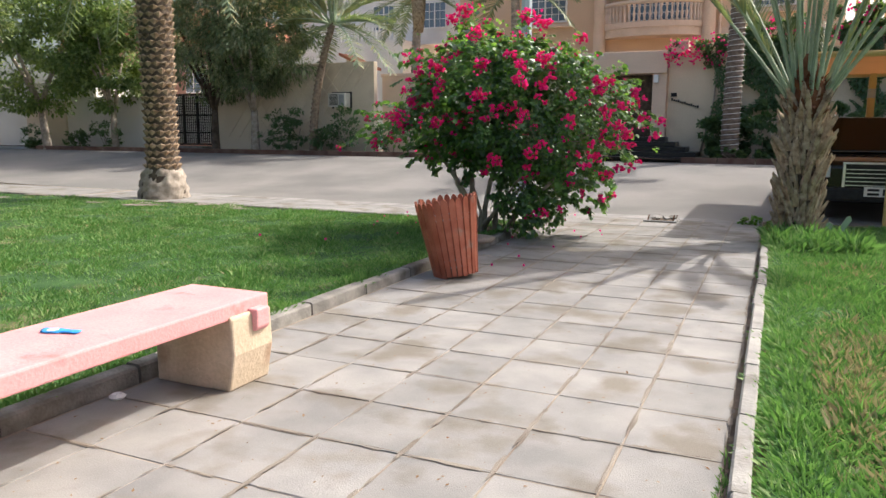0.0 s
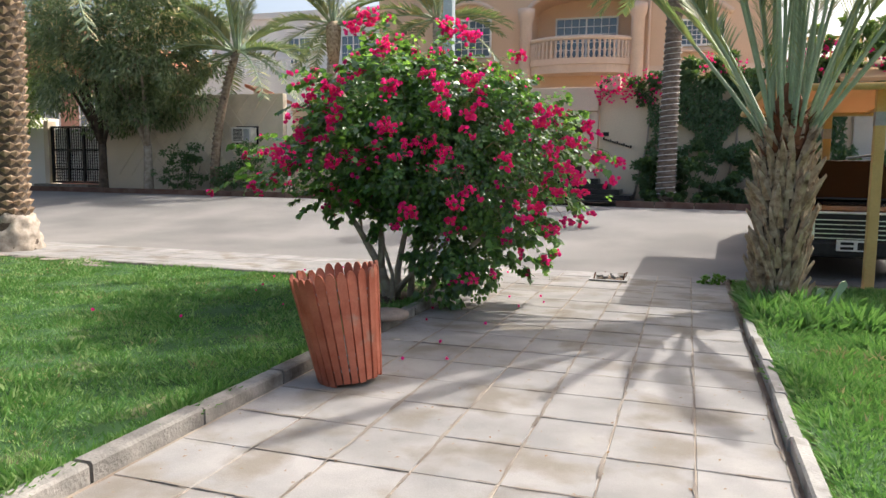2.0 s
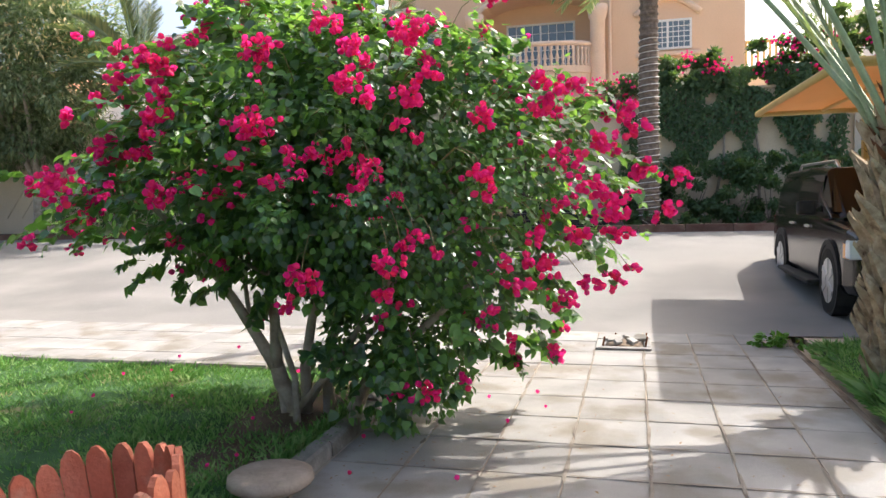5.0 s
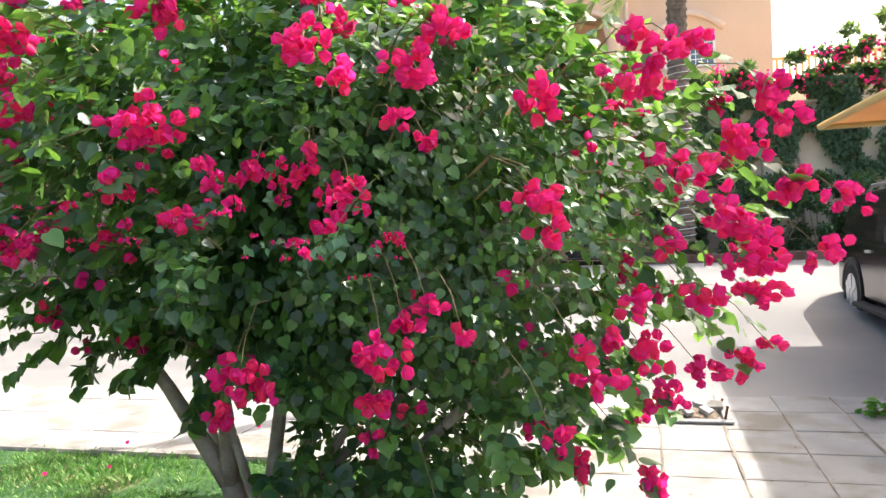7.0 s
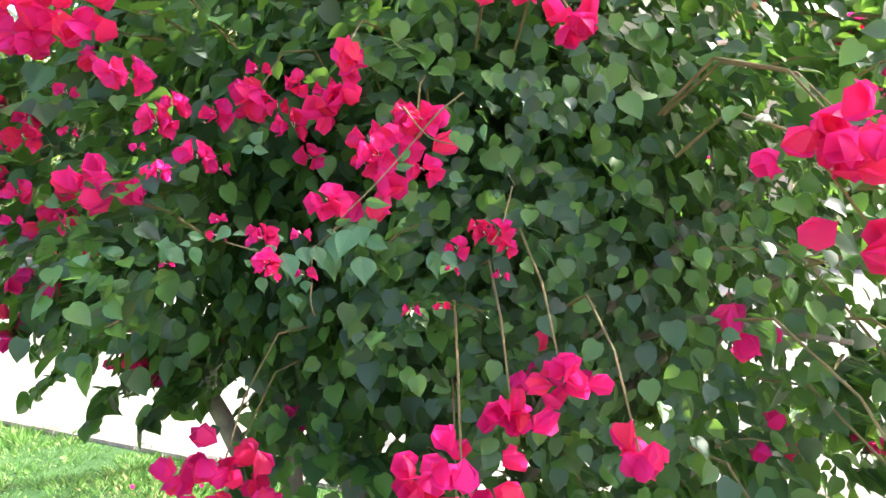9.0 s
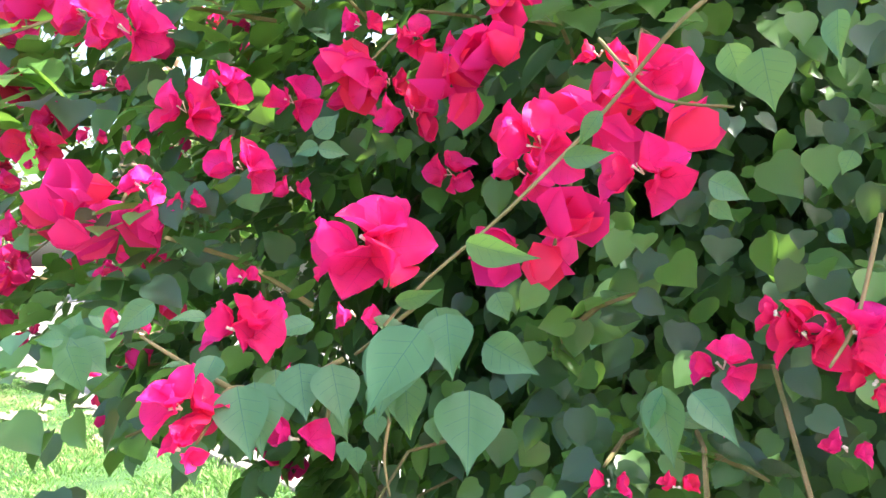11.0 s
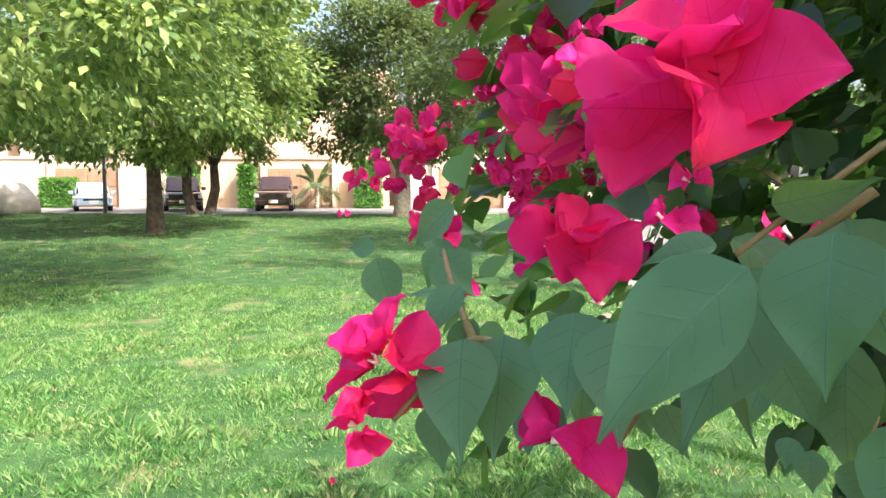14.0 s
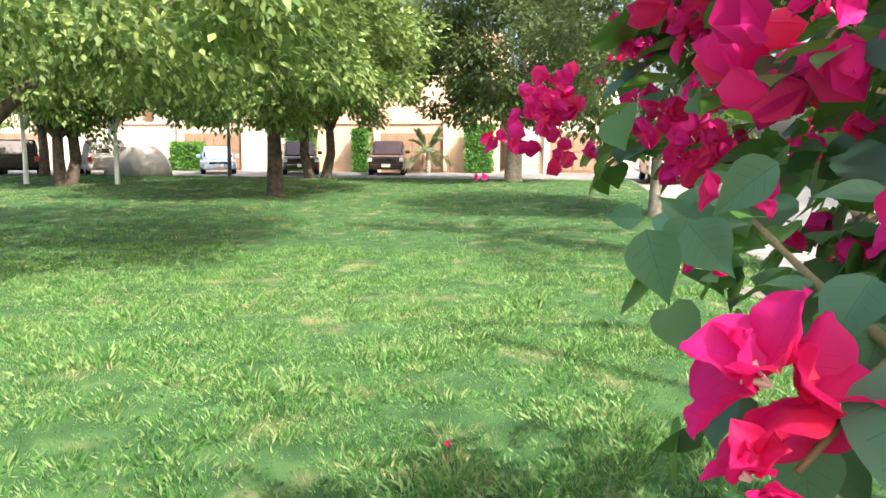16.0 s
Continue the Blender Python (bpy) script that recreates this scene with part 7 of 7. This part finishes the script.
def hedge(x, y, w, h, seed):
    t = thing("hedge", "clipped green hedge against the garden wall", "hedge", (x, y, 0.28))
    r = np.random.default_rng(seed)
    k = 2600
    p = np.stack([r.uniform(-0.4, 0.4, k), r.uniform(-w / 2, w / 2, k), r.uniform(0, h, k)], 1)
    a = r.integers(0, 3, k)
    p[a == 0, 0] = 0.42
    p[a == 1, 2] = h
    part("foliage", spread("foliage", OVAL_V, OVAL_F, p, frames_of(unit(r.normal(size=(k, 3))), unit(r.normal(size=(k, 3)) * 0.6 + np.array([1, 0, 0.6]))), r.uniform(0.14, 0.24, k)), M_HEDGE, t)
    part("core", Geo().box((-0.36, -w / 2 + 0.06, 0), (0.36, w / 2 - 0.06, h - 0.08)), M_SHRUB, t)


for i, (y, w, h) in enumerate(((-6.75, 1.8, 2.3), (-3.05, 0.9, 2.4), (3.9, 1.6, 2.6), (-14.0, 2.0, 1.6))):
    hedge(-45.2, y, w, h, 300 + i)

# ---- kerbs, paving and grass ----
ks = Geo().slab([(-0.065, -0.06), (0.065, -0.06), (0.06, 0.085), (0.045, 0.1), (-0.05, 0.1), (-0.065, 0.08)], 1, -0.44, 0.44).mesh("kerb_stone")
ks.materials.append(M_KERB)
r = random.Random(8)
kw = thing("kerb_west", "worn grey concrete kerb between path and lawn", "kerb", kind="structure")
for i in range(18):
    y = -3.6 + i * 0.9
    o = part("kerb_stone", ks, M_KERB, kw)
    o.matrix_local = Matrix.Translation((-3.45 + r.uniform(-0.012, 0.012), y, r.uniform(-0.01, 0.008))) @ Matrix.Rotation(r.uniform(-0.012, 0.012), 4, 'Z')
ks2 = Geo().slab([(-0.045, -0.06), (0.045, -0.06), (0.042, 0.075), (0.03, 0.088), (-0.032, 0.09), (-0.045, 0.074)], 1, -0.444, 0.444).mesh("kerb_stone")
ks2.materials.append(M_KERBPALE)
ke = thing("kerb_east", "pale concrete kerb edging the bright lawn", "kerb", kind="structure")
for i in range(16):
    y = -3.75 + i * 0.9
    o = part("kerb_stone", ks2, M_KERBPALE, ke)
    o.matrix_local = Matrix.Translation((-0.035 + r.uniform(-0.012, 0.012), y, r.uniform(-0.01, 0.008))) @ Matrix.Rotation(r.uniform(-0.012, 0.012), 4, 'Z')
kn = thing("kerb_street", "low concrete kerb between the lawn and the pavement", "kerb", kind="structure")
for i in range(34):
    o = part("kerb_stone", ks, M_KERB, kn)
    o.matrix_local = Matrix.Translation((-4.4 - i * 0.9, 11.46, gz(-4.4 - i * 0.9, 11) - 0.045)) @ Matrix.Rotation(math.pi / 2, 4, 'Z')

solid("path_bed", Geo().box((-3.385, -4, -0.08), (-0.12, 13.64, -0.0042)), M_JOINT, "sandy bed showing in the joints of the paving", "path", kind="structure")
solid("gutter_soil", Geo().box((-0.118, -4, -0.08), (-0.06, 13.64, -0.005)), M_GUTTER, "dark soil in the gap between paving and kerb", "soil", kind="structure")
solid("pavement_bed", Geo().box((-36, 11.53, -0.08), (-3.39, 13.64, -0.01)), M_JOINT, "sandy bed under the street pavement", "pavement", kind="structure")


def tile_mesh(w, l, seed):
    rr = random.Random(seed)
    a, b = w / 2 - 0.0028, l / 2 - 0.0035
    e = 0.005
    j = [rr.uniform(-0.0035, 0.002) for _ in range(8)]
    v = [(-a + j[0], -b + j[1], -0.04), (a + j[2], -b + j[3], -0.04), (a + j[4], b + j[5], -0.04), (-a + j[6], b + j[7], -0.04)]
    v += [(x, y, -0.006) for x, y, _ in v[:4]] + [(x * (1 - e / a), y * (1 - e / b), 0.0) for x, y, _ in v[:4]]
    g = Geo().add(v, [(0, 1, 5, 4), (1, 2, 6, 5), (2, 3, 7, 6), (3, 0, 4, 7), (4, 5, 9, 8), (5, 6, 10, 9), (6, 7, 11, 10), (7, 4, 8, 11), (8, 9, 10, 11)])
    me = g.mesh("paving_tile")
    me.materials.append(M_TILE)
    return me


tiles = [tile_mesh(0.462, 0.54, k) for k in range(5)]
path = thing("path", "weathered grey concrete tile path with sandy joints", "path", kind="structure")
r = random.Random(12)
for c in range(7):
    for k in range(-8, 25):
        y = 0.47 + k * 0.54
        if y > 13.5:
            continue
        x = -0.35 - c * 0.4635
        o = part("paving_tile", tiles[r.randrange(5)], M_TILE, path)
        o.matrix_local = Matrix.Translation((x, y, r.uniform(-0.002, 0.002))) @ Matrix.Rotation(r.uniform(-0.003, 0.003), 4, 'X') @ Matrix.Rotation(r.uniform(-0.003, 0.003), 4, 'Y') @ Matrix.Rotation(r.uniform(-0.004, 0.004), 4, 'Z')
pav = thing("pavement", "pale dusty concrete tile pavement along the street", "pavement", kind="structure")
for c in range(24):
    for k in range(4):
        o = part("paving_tile", tiles[r.randrange(5)], M_TILE, pav)
        o.matrix_local = Matrix.Translation((-3.62 - c * 0.4635, 11.8 + k * 0.54, r.uniform(-0.002, 0.003))) @ Matrix.Rotation(r.uniform(-0.003, 0.003), 4, 'X')
solid("pavement_far", Geo().box((-36, 11.53, -0.015), (-14.75, 13.63, 0.0)), M_TILE, "dusty pavement continuing along the street", "pavement", kind="structure")


def grass(name, label, x0, x1, y0, y1, n, high, lift, seed, dens=None, mat=M_GRASS, per=22, lean=0.0):
    """Tufted grass: blades fan out of small clumps that differ in height and lean."""
    rr = np.random.default_rng(seed)
    c = n // per
    q = np.stack([rr.uniform(x0, x1, c), rr.uniform(y0, y1, c), np.zeros(c)], 1)
    if dens:
        q = q[rr.random(c) < dens(q)]
        c = len(q)
    who = np.repeat(np.arange(c), per)
    k = len(who)
    out = rr.normal(size=(k, 2))
    p = q[who].copy()
    p[:, :2] += out * 0.055
    p[:, 0] = np.clip(p[:, 0], x0, x1)
    p[:, 2] = np.array([gz(a, b) for a, b in p[:, :2]]) + lift
    tuft = np.array([noise.noise((a * 1.4, b * 1.4, 2)) + 0.5 * noise.noise((a * 5, b * 5, 7)) for a, b in q[:, :2]])
    tall = (high * rr.uniform(0.6, 1.25, c) * (1 + 0.7 * tuft))[who]
    ln = tall * rr.uniform(0.55, 1.2, k)
    tilt = rr.normal(size=(c, 2)) * 0.3
    tilt[:, 0] -= lean * np.clip(1 - (q[:, 0] - x0) / 0.25, 0, 1)
    along = unit(np.concatenate([tilt[who] + out * 0.28, np.ones((k, 1))], 1) + rr.normal(size=(k, 3)) * 0.15)
    nor = unit(np.concatenate([-out, np.ones((k, 1)) * 0.6], 1) + rr.normal(size=(k, 3)) * 0.3)
    wd = 0.0042 + 0.0026 * rr.random(k)
    far = np.hypot(p[:, 0] + 3, p[:, 1] - 6)
    wd = wd * np.clip(far / 8, 0.6, 3)
    me = spread(name, [(-0.5, 0, 0), (0.5, 0, 0), (0.32, 0.55, 0.05), (0, 1, -0.2)], [(0, 1, 2), (0, 2, 3)], p, frames_of(along, nor), np.stack([wd, ln, ln], 1), False)
    return tagged(part(name, me, mat, None), label, "grass", kind="stuff")


def fade(p):
    return np.clip(7.0 / np.hypot(p[:, 0] + 3, p[:, 1] - 6), 0.06, 1) ** 1.3


def dry(p):
    """Straw gathers in patches."""
    return np.array([1.0 if noise.noise((a * 0.9, b * 0.9, 4)) + 0.6 * noise.noise((a * 3, b * 3, 9)) > 0.18 else 0.08 for a, b in p[:, :2]]) * fade(p)


grass("grass_west", "shaggy green lawn grass with dry straw patches", -14, -3.52, 0.5, 11.4, 330000, 0.06, 0.012, 1, fade, per=12)
grass("grass_far", "mown lawn grass under the park trees", -35, -13.5, -16, 11.4, 90000, 0.06, 0.02, 2, per=10)
grass("grass_south", "mown lawn grass", -16, -4, -6, 0.5, 16000, 0.06, 0.02, 3)
grass("grass_east", "tall bright green grass beside the path", 2.2, 6.0, 1.0, 12.9, 40000, 0.085, 0.03, 4)
grass("grass_verge", "long bright green grass leaning over the kerb", 0.0, 2.25, 1.6, 12.9, 150000, 0.08, 0.03, 6, per=14, lean=1.5)
grass("grass_tuft", "long grass round the foot of the palm", 0.05, 1.1, 9.9, 11.2, 6000, 0.2, 0.03, 5)
grass("dry_grass_east", "dry straw lying in the bright lawn", 0.35, 2.6, 1.6, 9.0, 60000, 0.09, 0.03, 7, dry, M_STRAW, 14)
grass("dry_grass_west", "dry straw lying in the shaggy lawn", -12, -3.6, 0.5, 11.2, 34000, 0.045, 0.015, 8, dry, M_STRAW, 14)
grass("dry_grass_far", "dry straw patches in the mown lawn", -35, -13.5, -16, 11.4, 14000, 0.05, 0.02, 9, lambda p: (dry(p) > 0.09 * fade(p)) * 1.0, M_STRAW, 10)
grass("grass_clump", "taller coarse grass clumps in the bright lawn", 0.08, 3.0, 1.6, 10.5, 20000, 0.11, 0.02, 14, None, M_GRASS, 30, lean=0.5)
grass("grass_clump", "coarse grass clumps in the shaggy lawn", -9, -3.56, 1.0, 11.2, 14000, 0.085, 0.01, 15, None, M_GRASS, 26)
grass("kerb_grass", "grass leaning over the worn kerb", -3.64, -3.5, 1.0, 11.2, 16000, 0.085, 0.02, 16, None, M_GRASS, 20, lean=-1.0)
grass("kerb_weed", "weeds growing in the gutter beside the kerb", -0.115, -0.07, 2.6, 3.6, 500, 0.06, -0.02, 10, None, M_GRASS, 20)


def bare_patches():
    """Worn sandy patches along the street edge of the lawn."""
    rr = random.Random(51)
    g = Geo()
    for _ in range(26):
        x, y = rr.uniform(-20, -9), 11.38 - abs(rr.gauss(0, 0.5))
        ax, ay = rr.uniform(0.12, 0.45), rr.uniform(0.06, 0.18)
        k, n = len(g.v), 13
        for i in range(n):
            a = 2 * math.pi * i / n
            q = rr.uniform(0.6, 1.2)
            px, py = x + ax * q * math.cos(a), min(y + ay * q * math.sin(a), 11.4)
            g.v.append((px, py, gz(px, py) + 0.05))
        g.v.append((x, y, gz(x, y) + 0.068))
        g.f.extend((k + i, k + (i + 1) % n, k + n) for i in range(n))
    tagged(part("bare_soil", g, M_DRIFT, smooth=True), "worn sandy patches along the lawn's street edge", "soil", kind="stuff")


bare_patches()


def sand_drifts():
    """Thin uneven smears of sand along the joints of the paving."""
    rr = random.Random(31)
    g = Geo()

    def smear(x, y, along, across, turned):
        k = len(g.v)
        n = 9
        for i in range(n):
            a = 2 * math.pi * i / n
            u, v = along * math.cos(a) * rr.uniform(0.6, 1.15), across * math.sin(a) * rr.uniform(0.4, 1.3)
            g.v.append((x + (v if turned else u), y + (u if turned else v), 0.0075))
        g.v.append((x, y, 0.009))
        g.f.extend((k + i, k + (i + 1) % n, k + n) for i in range(n))
    for _ in range(520):
        c = rr.randrange(0, 7)
        smear(-0.118 - c * 0.4635 + rr.uniform(-0.008, 0.008), rr.uniform(1.0, 13.0), rr.uniform(0.04, 0.22), rr.uniform(0.004, 0.016), True)
    for _ in range(520):
        k = rr.randrange(1, 24)
        smear(rr.uniform(-3.3, -0.2), 0.2 + k * 0.54 + rr.uniform(-0.008, 0.008), rr.uniform(0.03, 0.16), rr.uniform(0.003, 0.012), False)
    tagged(part("joint_drift", g, M_DRIFT), "sand and dirt smeared along the paving joints", "sand", kind="stuff")


sand_drifts()


def litter():
    rr = np.random.default_rng(17)
    k = 900
    p = np.stack([rr.uniform(-3.35, -0.15, k), rr.uniform(1.5, 13.4, k), np.full(k, 0.006)], 1)
    near = np.stack([-3.3 + np.abs(rr.normal(size=260)) * 0.45, rr.uniform(7.0, 12.0, 260), np.full(260, 0.006)], 1)
    p = np.concatenate([p, near])
    k = len(p)
    a = unit(np.concatenate([rr.normal(size=(k, 2)), rr.normal(size=(k, 1)) * 0.1], 1))
    me = spread("fallen_leaves", OVAL_V, OVAL_F, p, frames_of(a, np.tile([0.0, 0.1, 1.0], (k, 1))), rr.uniform(0.01, 0.036, k) * rr.uniform(0.5, 1, k))
    tagged(part("fallen_leaves", me, M_DRYLEAF), "dry brown leaves scattered over the paving", "leaves", kind="stuff")
    bv, bf = bract_v(0.1)
    k = 34
    p = np.stack([np.concatenate([rr.uniform(-3.35, -2.2, 14), rr.uniform(-6.5, -3.6, 20)]), rr.uniform(7.5, 13.0, k), np.full(k, 0.02)], 1)
    p[14:, 2] = 0.08
    a = unit(rr.normal(size=(k, 3)) * 0.4 + np.array([0, 0, 1]))
    b = unit(np.cross(a, rr.normal(size=(k, 3))))
    me = spread("fallen_bracts", bv, bf, p, np.stack([b, np.cross(a, b), a], 2), rr.uniform(0.025, 0.04, k))
    tagged(part("fallen_bracts", me, M_BRACT), "fallen magenta bracts on paving and grass", "petals", kind="stuff")
    g = Geo().lathe([(0.035, 0.0), (0.05, 0.015), (0.03, 0.03), (0.012, 0.022), (0, 0.03)], 7, (-3.29, 2.88, 0.001))
    solid("crumpled_paper", g, M_WHITEPAINT, "crumpled white paper beside the kerb", "litter")


litter()
